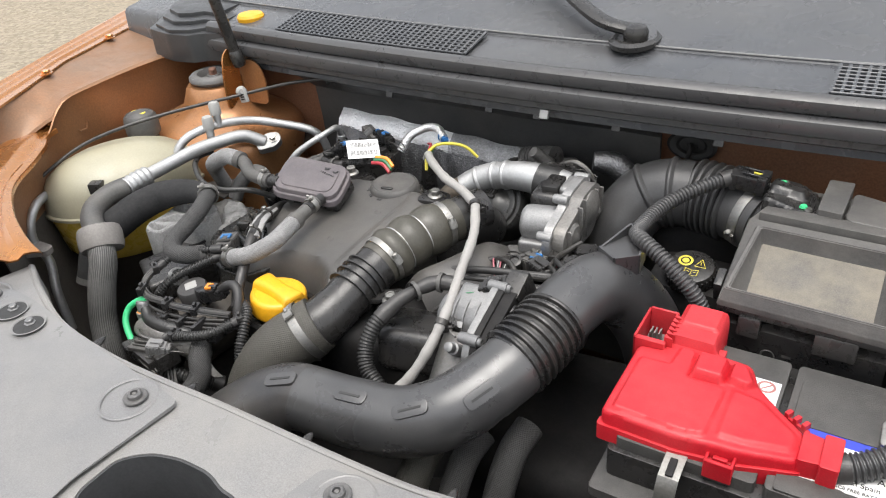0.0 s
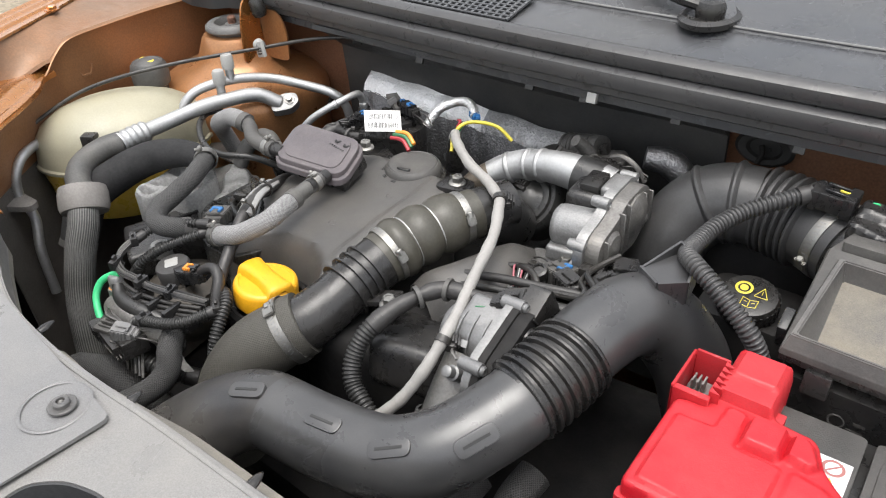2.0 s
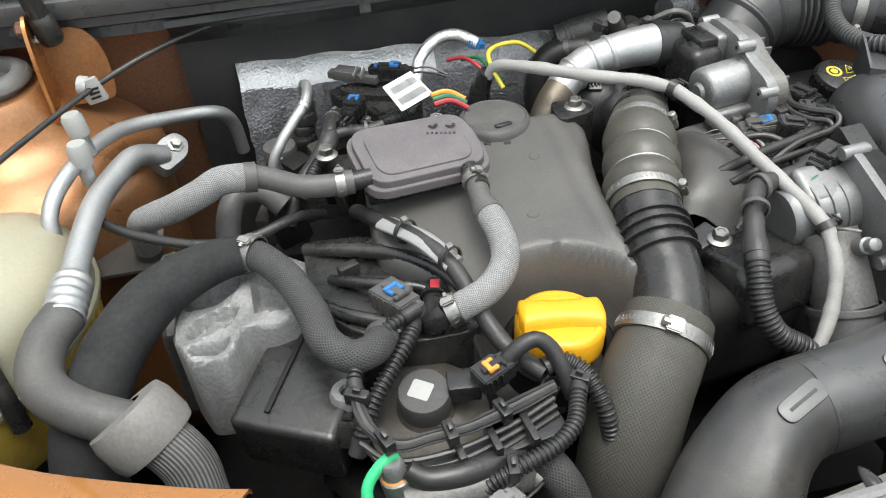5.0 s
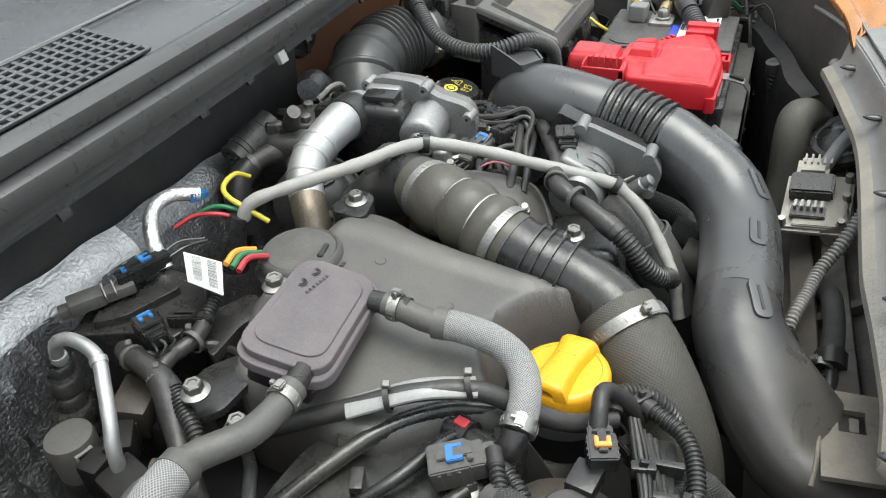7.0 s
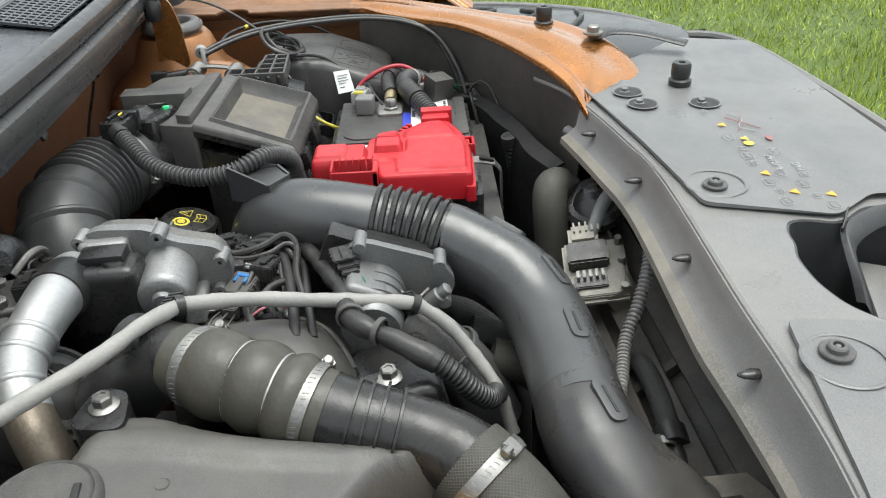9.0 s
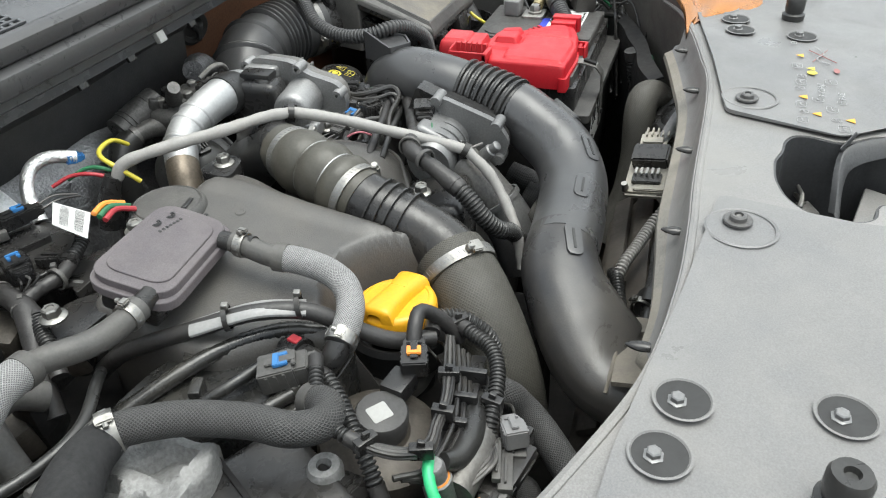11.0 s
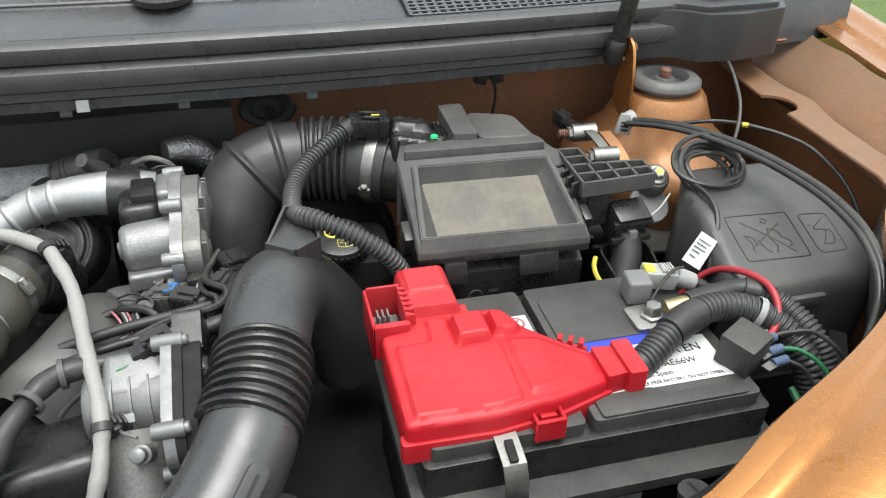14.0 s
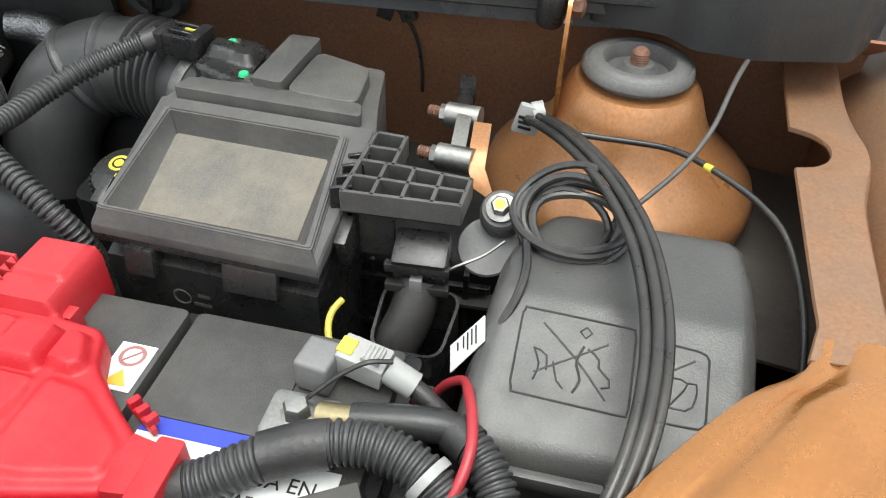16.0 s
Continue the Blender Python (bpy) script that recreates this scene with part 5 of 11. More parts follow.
def intake_duct():
    t = thing("air_intake_duct", (0.0, 0.15, 0.80), "large black moulded plastic air intake duct, slightly scuffed", "intake duct")
    bm = B()
    add_tube(bm, [(0.210, 0.400, 0.78), (0.196, 0.396, 0.832), (0.178, 0.389, 0.866), (0.161, 0.374, 0.890), (0.149, 0.349, 0.9020), (0.140, 0.315, 0.9025), (0.1345, 0.285, 0.899), (0.130, 0.262, 0.895)], [0.035, 0.035, 0.036, 0.036, 0.0355, 0.034, 0.033, 0.032], seg=32, step=0.003)
    part("upper_elbow", bm, M["duct"], t)
    axis = [(0.1350, 0.287, 0.8993), (0.131, 0.264, 0.8955), (0.126, 0.244, 0.8915), (0.1195, 0.224, 0.8870)]
    bm = B()
    add_tube(bm, axis, 0.0325, seg=32)
    part("bellows", bm, M["black"], t)
    fold = spline(axis, 0.0005)[0]
    for k in range(8):
        i = 8 + round((len(fold) - 20) * k / 7)
        bm = B()
        add_lathe(bm, [(0.0310, -0.0034), (0.0330, -0.0026), (0.0358, -0.0017), (0.0364, 0.0), (0.0358, 0.0017), (0.0330, 0.0026), (0.0310, 0.0034)], toward(fold[i], fold[i + 3] - fold[i - 3]), 40)
        part("bellows_fold", bm, M["black"], t)
    bm = B()
    add_tube(bm, [(0.1215, 0.2285, 0.8880)] + DUCT[5:10], [0.032, 0.032, 0.033, 0.033, 0.033, 0.033, 0.0325], seg=32, step=0.004)
    part("lower_bend", bm, M["duct"], t)
    # flattened end that flares towards the grille
    spots = [(-0.046, 0.1372, 0.8460), (-0.076, 0.1345, 0.8425), (-0.101, 0.123, 0.8345), (-0.122, 0.106, 0.8220), (-0.137, 0.089, 0.8090), (-0.146, 0.072, 0.7990), (-0.149, 0.048, 0.7930), (-0.150, 0.020, 0.7880)]
    half = [(0.0322, 0.0322), (0.0328, 0.0322), (0.0345, 0.0315), (0.038, 0.0305), (0.042, 0.029), (0.045, 0.0275), (0.046, 0.027), (0.046, 0.026)]
    way = spline(spots, 0.004)[0]
    rows = []
    for i, c in enumerate(way):
        u = i / (len(way) - 1) * (len(half) - 1)
        k = min(int(u), len(half) - 2)
        wide = half[k][0] + (half[k + 1][0] - half[k][0]) * (u - k)
        high = half[k][1] + (half[k + 1][1] - half[k][1]) * (u - k)
        along = (way[min(i + 1, len(way) - 1)] - way[max(i - 1, 0)]).normalized()
        across = along.cross(Vector((0, 0, 1))).normalized()
        up = across.cross(along)
        e = 1.0 - 0.35 * min(1.0, i / len(way) * 1.3)
        rows.append([c + across * wide * math.copysign(abs(math.cos(g)) ** e, math.cos(g)) + up * high * math.copysign(abs(math.sin(g)) ** e, math.sin(g)) for g in np.linspace(0, 2 * math.pi, 37)])
    bm = B()
    add_sheet(bm, rows, 0.0)
    part("flared_end", bm, M["ductdust"], t, "dusty flattened end of the duct")
    line = spline(DUCT[4:], 0.002)[0]
    for x, y, z in ((0.1165, 0.1733, 0.8925), (0.0655, 0.136, 0.8845), (0.0015, 0.1300, 0.8815), (-0.079, 0.1225, 0.8745)):
        q = Vector((x, y, z))
        k = min(range(3, len(line) - 3), key=lambda i: (line[i] - q).length)
        along = (line[k + 3] - line[k - 3]).normalized()
        out = (q - line[k])
        out = (out - along * out.dot(along)).normalized()
        mm = Matrix.Translation(line[k] + out * 0.0325) @ Matrix((along, out.cross(along), out)).transposed().to_4x4()
        bm = B()
        o = rounded([(-0.0175, -0.0072), (0.0175, -0.0072), (0.0175, 0.0072), (-0.0175, 0.0072)], 0.0068, 5)
        add_prism(bm, o, -0.012, 0.0018, 0.0014, 2, m=mm)
        pad = part("slot_pad", bm, M["duct"], t)
        # black bar laid on the pad in place of the slot's shade
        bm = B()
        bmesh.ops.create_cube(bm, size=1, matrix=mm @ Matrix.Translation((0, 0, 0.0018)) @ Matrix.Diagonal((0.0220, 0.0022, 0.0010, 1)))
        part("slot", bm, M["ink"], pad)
    # harness saddle: a small floor with three thin walls
    bm = B()
    add_prism(bm, [(0.146, 0.375), (0.167, 0.360), (0.186, 0.373), (0.182, 0.400), (0.163, 0.410)], 0.926, 0.936, 0.001, 1)
    for a, b, h0, h1 in (((0.146, 0.375), (0.163, 0.411), 0.936, 0.947), ((0.163, 0.411), (0.183, 0.401), 0.947, 0.945), ((0.183, 0.401), (0.186, 0.373), 0.945, 0.937), ((0.146, 0.375), (0.167, 0.360), 0.937, 0.937), ((0.167, 0.360), (0.186, 0.373), 0.937, 0.938)):
        add_sheet(bm, [[(a[0], a[1], 0.915), (a[0], a[1], h0)], [(b[0], b[1], 0.915), (b[0], b[1], h1)]], 0.0022)
    part("harness_saddle", bm, M["duct"], t)



intake_duct()


# ---- air filter box and its hose ----
def airbox():
    t = thing("air_filter_box", (0.34, 0.42, 0.74), "black plastic air filter box with a recessed dusty lid", "air filter box")
    lid = [Vector((0.266, 0.366, 0.914)), Vector((0.418, 0.361, 0.914)), Vector((0.424, 0.464, 0.949)), Vector((0.268, 0.468, 0.949))]
    ins = [Vector((0.276, 0.375, 0.921)), Vector((0.407, 0.370, 0.921)), Vector((0.403, 0.445, 0.946)), Vector((0.285, 0.449, 0.946))]
    flo = [Vector((0.2885, 0.3855, 0.9130)), Vector((0.3960, 0.3830, 0.9130)), Vector((0.3965, 0.4425, 0.9330)), Vector((0.2875, 0.4465, 0.9330))]
    def ring(bm, loops, cap=False):
        R = [[bm.verts.new(p) for p in lp] for lp in loops]
        for a, b in zip(R, R[1:]):
            for k in range(4):
                j = (k + 1) % 4
                bm.faces.new((a[k], a[j], b[j], b[k]))
        if cap:
            bm.faces.new(R[-1])
        bmesh.ops.recalc_face_normals(bm, faces=bm.faces)
    dz = lambda lp, d: [p + Vector((0, 0, d)) for p in lp]
    mid = Vector((0.343, 0.413, 0.932))
    grow = lambda lp, f, d=0: [mid + (p - mid) * f + Vector((0, 0, d)) for p in lp]
    bm = B()
    ring(bm, [dz(lid, -0.007), dz(lid, -0.003), grow(lid, 0.985, 0.0), grow(ins, 1.10, 0.0005), grow(ins, 1.085, 0.004), grow(ins, 1.02, 0.004), ins, [a.lerp(b, 0.55) + Vector((0, 0, -0.002)) for a, b in zip(ins, flo)], flo])
    bmesh.ops.bevel(bm, geom=[e for e in bm.edges if len(e.link_faces) == 2], offset=0.0009, segments=2, affect="EDGES", clamp_overlap=True)
    part("lid", bm, M["lid"], t, "black lid with a sunken tray")
    bm = B()
    ring(bm, [grow(flo, 1.005, -0.004), grow(flo, 1.005, 0.0006)], True)
    part("tray_floor", bm, M["traydust"], t, "tray floor covered with tan dust")
    bm = B()
    ring(bm, [[p.copy() + Vector((0, 0, -0.23)) for p in grow(lid, 0.95)], grow(lid, 0.95, -0.027)], True)
    part("body", bm, M["black"], t)
    bm = B()
    ring(bm, [grow(lid, 0.985, -0.0135), grow(lid, 0.99, -0.0125), grow(lid, 0.99, -0.0085), grow(lid, 0.975, -0.0075)])
    part("rim_flange", bm, M["black"], t)
    bm = B()
    add_prism(bm, rounded([(0.268, 0.466), (0.424, 0.461), (0.414, 0.500), (0.405, 0.548), (0.30, 0.552), (0.278, 0.500)], 0.006), 0.88, 0.946, 0.003)
    part("rear_housing", bm, M["lid"], t)
    bm = B()
    add_prism(bm, rounded([(0.276, 0.470), (0.412, 0.466), (0.408, 0.482), (0.331, 0.488), (0.281, 0.486)], 0.004), 0.94, 0.955, 0.002)
    part("rear_step", bm, M["lid"], t)
    bm = B()
    add_prism(bm, rounded([(0.327, 0.486), (0.350, 0.484), (0.353, 0.556), (0.329, 0.556)], 0.003), 0.93, 0.961, 0.002)
    part("raised_rib", bm, M["lid"], t)
    bm = B()
    add_prism(bm, rounded([(0.352, 0.484), (0.405, 0.480), (0.400, 0.530), (0.355, 0.545)], 0.010, 4), 0.93, 0.956, 0.005, 3)
    part("rear_dome", bm, M["lid"], t)
    for x, w in ((0.298, 0.020), (0.372, 0.036)):
        bm = B()
        add_box(bm, (x, 0.3655, 0.892), (w, 0.012, 0.020), (-12, 0, 0), 0.002)
        part("latch", bm, M["black"], t)
    for x in (0.262, 0.424):
        bm = B()
        add_box(bm, (x, 0.395, 0.910), (0.008, 0.022, 0.026), (18, 0, 0), 0.002)
        part("side_clip", bm, M["black"], t)
    bm = B()
    for c, r in (((0.318, 0.3668, 0.862), 0.006),):
        add_lathe(bm, [(r - 0.0012, 0), (r, 0.0006), (r + 0.001, 0)], toward(c, (0, -1, 0)), 16)
    for a, b in (((0.378, 0.868), (0.386, 0.862)), ((0.386, 0.862), (0.378, 0.856)), ((0.378, 0.856), (0.370, 0.862)), ((0.370, 0.862), (0.378, 0.868))):
        add_tube(bm, [(a[0], 0.3662, a[1]), (b[0], 0.3662, b[1])], 0.0007, seg=5, step=0.01)
    for k, (x0, x1) in enumerate(((0.330, 0.350), (0.326, 0.356))):
        add_box(bm, ((x0 + x1) / 2, 0.3666, 0.866 - 0.008 * k), (x1 - x0, 0.001, 0.003))
    part("embossed_marks", bm, M["lid"], t)
    return t


M["traydust"] = make("settled_tan_dust", (0.105, 0.098, 0.088), 0.75, var=0.3, dust=0.55, dust_col=(0.29, 0.25, 0.185), scale=20, bump=0.35, grain=900)
M["lid"] = make("dusty_lid_plastic", (0.050, 0.049, 0.048), 0.5, dust=0.4, dust_col=(0.20, 0.185, 0.165), scale=22, bump=0.3, grain=600)
airbox()


def maf_hose():
    t = thing("air_inlet_hose", (0.20, 0.56, 0.87), "thick black ribbed rubber air inlet hose", "hose")
    P = [(0.300, 0.520, 0.905), (0.276, 0.535, 0.908), (0.250, 0.548, 0.910), (0.220, 0.558, 0.911), (0.190, 0.563, 0.911), (0.162, 0.562, 0.909), (0.140, 0.557, 0.901), (0.123, 0.546, 0.884), (0.112, 0.532, 0.860), (0.105, 0.515, 0.81)]
    L = spline(P, 0.001)[0]
    def at(x):
        k = min(range(len(L) - 3), key=lambda i: abs(L[i].x - x))
        return L[k], L[k + 3] - L[k]
    bm = B()
    add_tube(bm, P[1:5], 0.0375, seg=36)
    part("straight_run", bm, M["airhose"], t)
    bm = B()
    add_tube(bm, P[4:], [0.039, 0.0395, 0.0395, 0.039, 0.038, 0.037], seg=34)
    part("elbow", bm, M["airhose"], t)
    for x in (0.237, 0.2285, 0.220, 0.2115, 0.203, 0.1945):
        p, d = at(x)
        bm = B()
        add_lathe(bm, [(0.036, -0.0034), (0.0405, -0.0026), (0.0428, -0.0012), (0.0428, 0.0012), (0.0405, 0.0026), (0.036, 0.0034)], toward(p, d), 36)
        part("rib", bm, M["airhose"], t)
    for x, r in ((0.168, 0.0390), (0.142, 0.0392)):
        p, d = at(x)
        bm = B()
        add_lathe(bm, [(r - 0.003, -0.007), (r + 0.001, -0.004), (r + 0.0035, -0.001), (r + 0.0035, 0.001), (r + 0.001, 0.004), (r - 0.003, 0.007)], toward(p, d), 36)
        part("bead", bm, M["airhose"], t)
    bm = B()
    add_tube(bm, [(0.262, 0.543, 0.909), (0.300, 0.520, 0.905), (0.33, 0.50, 0.905)], 0.034, seg=28)
    part("cuff", bm, M["black"], t)
    p, d = at(0.262)
    clamp(p, d, 0.0378, 0.011, "steel", (-0.3, -0.9, -0.3), "plain zinc band clamp on the air hose")
    s = thing("airflow_sensor", (0.29, 0.525, 0.945), "black airflow sensor with a wired connector", "sensor")
    o = rounded([(0.272, 0.506), (0.300, 0.496), (0.327, 0.494), (0.334, 0.530), (0.306, 0.556), (0.276, 0.556)], 0.005, 3)
    ridge = rounded([(0.276, 0.522), (0.312, 0.518), (0.312, 0.536), (0.276, 0.540)], 0.004, 3)
    bm = B()
    add_relief(bm, o, lambda x, y: 0.9545 - 0.10 * (x - 0.272), 0.925, [(ridge, 0.007, 0.006)], 0.003, 0.003)
    part("flange", bm, M["black"], s)
    for k in range(3):
        bm = B()
        add_box(bm, (0.318 + 0.004 * k, 0.520, 0.9525 - 0.001 * k), (0.0012, 0.026, 0.004), (0, 6, 4), 0.0003, 1)
        part("rib", bm, M["black"], s)
    for c, sz in (((0.252, 0.531, 0.957), (0.034, 0.023, 0.017)), ((0.268, 0.530, 0.957), (0.010, 0.027, 0.020)), ((0.240, 0.532, 0.957), (0.007, 0.026, 0.019))):
        bm = B()
        add_box(bm, c, sz, (0, 4, -4), 0.002)
        part("plug" if sz[0] > 0.02 else "plug_collar", bm, M["black"], s)
    for dy in (-0.006, 0.006):
        bm = B()
        add_box(bm, (0.256, 0.531 + dy, 0.9670), (0.020, 0.003, 0.003), (0, 4, -4), 0.0006, 1)
        part("plug_latch", bm, M["black"], s)
    bm = B()
    add_box(bm, (0.262, 0.531, 0.9664), (0.010, 0.002, 0.002), (0, 4, -4), 0.0004, 1)
    part("yellow_mark", bm, M["yellowprint"], s)
    for p, mat in (((0.288, 0.547, 0.9525), "steel"), ((0.286, 0.544, 0.9535), "green"), ((0.318, 0.502, 0.9495), "steel"), ((0.313, 0.504, 0.9510), "green")):
        bm = B()
        add_lathe(bm, [(0, 0), (0.0042, 0), (0.0034, 0.0022), (0, 0.0024)], Matrix.Translation(p), 10)
        part("screw" if mat == "steel" else "paint_dab", bm, M[mat], s)


maf_hose()

HARN = [(0.236, 0.528, 0.959), (0.214, 0.510, 0.953), (0.190, 0.488, 0.944), (0.176, 0.462, 0.938), (0.171, 0.435, 0.936), (0.172, 0.408, 0.940), (0.186, 0.388, 0.945), (0.210, 0.376, 0.937), (0.238, 0.368, 0.918), (0.254, 0.368, 0.893), (0.262, 0.364, 0.86)]
hose("corrugated_loom", HARN, 0.0073, "airhose", "black corrugated wiring conduit to the airflow sensor", seg=12, rib=(0.0042, 0.0009), category="wiring")


# ---- brake fluid reservoir ----
def brake_reservoir():
    t = thing("brake_fluid_reservoir", (0.215, 0.475, 0.80), "brake fluid reservoir with a black printed cap", "brake reservoir")
    n = Vector((0.0, -0.22, 1)).normalized()
    m = toward((0.215, 0.478, 0.852), n)
    bm = B()
    add_lathe(bm, [(0, 0), (0.026, 0), (0.027, 0.002), (0.027, 0.016), (0.025, 0.019), (0.021, 0.020), (0, 0.020)], m, 30)
    part("cap", bm, M["black"], t)
    bm = B()
    for k in range(30):
        a = 2 * math.pi * k / 30
        bmesh.ops.create_cube(bm, size=1, matrix=m @ pose(0.0272 * math.cos(a), 0.0272 * math.sin(a), 0.009, 0, 0, math.degrees(a)) @ Matrix.Diagonal((0.0014, 0.002, 0.014, 1)))
    tagged(part("knurling", bm, M["black"], t), kind="stuff")
    bm = B()
    add_lathe(bm, [(0.0055, 0.0203), (0.0070, 0.0206), (0.0082, 0.0203)], m @ Matrix.Translation((-0.007, 0.006, 0)), 20)
    add_lathe(bm, [(0, 0.0203), (0.0038, 0.0206), (0.0039, 0.0203)], m @ Matrix.Translation((-0.007, 0.006, 0)), 16)
    for a, b in (((0.004, 0.0), (0.016, 0.0)), ((0.016, 0.0), (0.010, 0.012)), ((0.010, 0.012), (0.004, 0.0)), ((0.0100, 0.0035), (0.0100, 0.0075)), ((-0.004, -0.005), (0.003, -0.007)), ((0.003, -0.007), (0.010, -0.005)), ((-0.004, -0.005), (-0.004, -0.014)), ((0.010, -0.005), (0.010, -0.014)), ((-0.004, -0.014), (0.003, -0.016)), ((0.003, -0.016), (0.010, -0.014)), ((0.003, -0.007), (0.003, -0.016)), ((-0.002, -0.009), (0.001, -0.0098)), ((0.005, -0.0098), (0.008, -0.009))):
        add_tube(bm, [m @ Vector((*a, 0.0202)), m @ Vector((*b, 0.0202))], 0.00042, seg=5, step=0.01)
    part("printed_symbols", bm, M["yellowprint"], t, "yellow warning symbols printed on the cap")
    bm = B()
    add_prism(bm, rounded([(0.17, 0.455), (0.265, 0.455), (0.265, 0.53), (0.17, 0.53)], 0.02), 0.76, 0.85, 0.006)
    part("bottle", bm, M["deep"], t)


brake_reservoir()


# dark tone that carries the shade of engraved lines
M["groove"] = make("dark_groove_line", (0.018, 0.018, 0.018), 0.6, dust=0.1, bump=0.1)
M["fuse"] = make("fuse_cover_plastic", (0.052, 0.051, 0.050), 0.38, dust=0.22, dust_col=(0.20, 0.19, 0.17), scale=16, bump=0.35, grain=800)


M["lidtop"] = make("battery_lid_plastic", (0.034, 0.033, 0.032), 0.55, var=0.3, dust=0.3, dust_col=(0.17, 0.16, 0.145), scale=30, bump=0.6, grain=900)


# ---- battery and its red cover ----
def battery():
    t = thing("battery", (0.35, 0.26, 0.70), "black car battery with a white and blue label", "battery")
    bm = B()
    add_box(bm, (0.357, 0.258, 0.762), (0.258, 0.174, 0.148), bevel=0.004)
    part("case", bm, M["deep"], t)
    bm = B()
    add_prism(bm, rounded(box_outline(0.220, 0.160, 0.496, 0.350), 0.006), 0.834, 0.8435, 0.002)
    part("ledge", bm, M["lidtop"], t)
    bm = B()
    add_prism(bm, rounded(box_outline(0.228, 0.180, 0.486, 0.346), 0.006), 0.842, 0.8725, 0.002)
    part("deck", bm, M["black"], t)
    bm = B()
    add_prism(bm, rounded(box_outline(0.234, 0.185, 0.343, 0.338), 0.005), 0.870, 0.884, 0.0025)
    add_prism(bm, rounded(box_outline(0.349, 0.185, 0.478, 0.338), 0.005), 0.870, 0.884, 0.0025)
    add_prism(bm, rounded([(0.355, 0.262), (0.425, 0.262), (0.425, 0.330), (0.365, 0.330), (0.355, 0.318)], 0.005), 0.883, 0.8858, 0.001)
    add_prism(bm, rounded([(0.355, 0.186), (0.468, 0.186), (0.468, 0.198), (0.41, 0.198), (0.40, 0.206), (0.355, 0.206)], 0.003), 0.883, 0.8862, 0.001)
    part("lid", bm, M["lidtop"], t)
    bm = B()
    add_prism(bm, box_outline(0.357, 0.206, 0.468, 0.252), 0.8842, 0.8848)
    lab = part("label", bm, M["paper"], t, "white printed battery label")
    bm = B()
    add_prism(bm, box_outline(0.357, 0.252, 0.430, 0.262), 0.8842, 0.8849)
    part("label_band", bm, M["bluelabel"], t, "blue band of the battery label")
    bm = B()
    add_prism(bm, box_outline(0.318, 0.272, 0.340, 0.305), 0.8842, 0.8848)
    w = part("warning_label", bm, M["paper"], t, "white warning label")
    bm = B()
    add_lathe(bm, [(0.0055, 0.8849), (0.0068, 0.8852), (0.0078, 0.8849)], Matrix.Translation((0.329, 0.296, 0)), 20)
    add_box(bm, (0.329, 0.296, 0.8850), (0.013, 0.0012, 0.0004), (0, 0, 45))
    part("ban_sign", bm, M["redprint"], w)
    bm = B()
    add_prism(bm, [(0.322, 0.275), (0.336, 0.275), (0.329, 0.286)], 0.8849, 0.8853)
    part("triangle", bm, M["orangeprint"], w)
    bm = B()
    add_box(bm, (0.350, 0.1702, 0.785), (0.076, 0.0005, 0.066), (0, 0, 0))
    fl = part("front_label", bm, M["paper"], t, "grey recycling label on the case front")
    bm = B()
    for a, b in (((0.316, 0.824), (0.346, 0.790)), ((0.346, 0.824), (0.316, 0.790)), ((0.320, 0.818), (0.324, 0.794)), ((0.342, 0.818), (0.338, 0.794)), ((0.318, 0.818), (0.344, 0.818)), ((0.324, 0.794), (0.338, 0.794)), ((0.356, 0.802), (0.366, 0.822)), ((0.366, 0.822), (0.378, 0.802)), ((0.360, 0.798), (0.374, 0.798)), ((0.366, 0.792), (0.360, 0.798))):
        add_tube(bm, [(a[0], 0.1696, a[1] - 0.010), (b[0], 0.1696, b[1] - 0.010)], 0.0009, seg=5, step=0.02)
    part("recycling_mark", bm, M["ink"], fl)
    return t, lab, fl


BATTERY, BLABEL, FLABEL = battery()


def text(body, at, size, mat, parent, rot=(0, 0, 0), align="LEFT"):
    c = bpy.data.curves.new("lettering", "FONT")
    c.body = body
    c.size = size
    c.align_x = align
    c.extrude = 0.00015
    o = bpy.data.objects.new("lettering", c)
    me = bpy.data.meshes.new_from_object(o)
    bpy.data.objects.remove(o)
    me.transform(pose(*at, *rot))
    me.materials.clear()
    me.materials.append(M[mat])
    ob = new("lettering", me)
    ob.parent = parent
    if parent.type == "EMPTY":
        ob.matrix_parent_inverse = Matrix.Translation(-parent.location)
    return ob


text("600A EN", (0.416, 0.236, 0.8851), 0.0115, "ink", BLABEL)
text("AE66W", (0.421, 0.224, 0.8851), 0.0085, "ink", BLABEL)
text("101207", (0.372, 0.224, 0.8851), 0.0085, "ink", BLABEL)
text("attery", (0.414, 0.247, 0.8851), 0.0085, "ink", BLABEL)
text("Made in Spain", (0.388, 0.2155, 0.8851), 0.0065, "ink", BLABEL)
text("MAINTENANCE FREE BATTERY, DO NOT OPEN.", (0.372, 0.2085, 0.8851), 0.0042, "ink", BLABEL)
text("Pb", (0.316, 0.1696, 0.757), 0.019, "ink", FLABEL, (90, 0, 0))


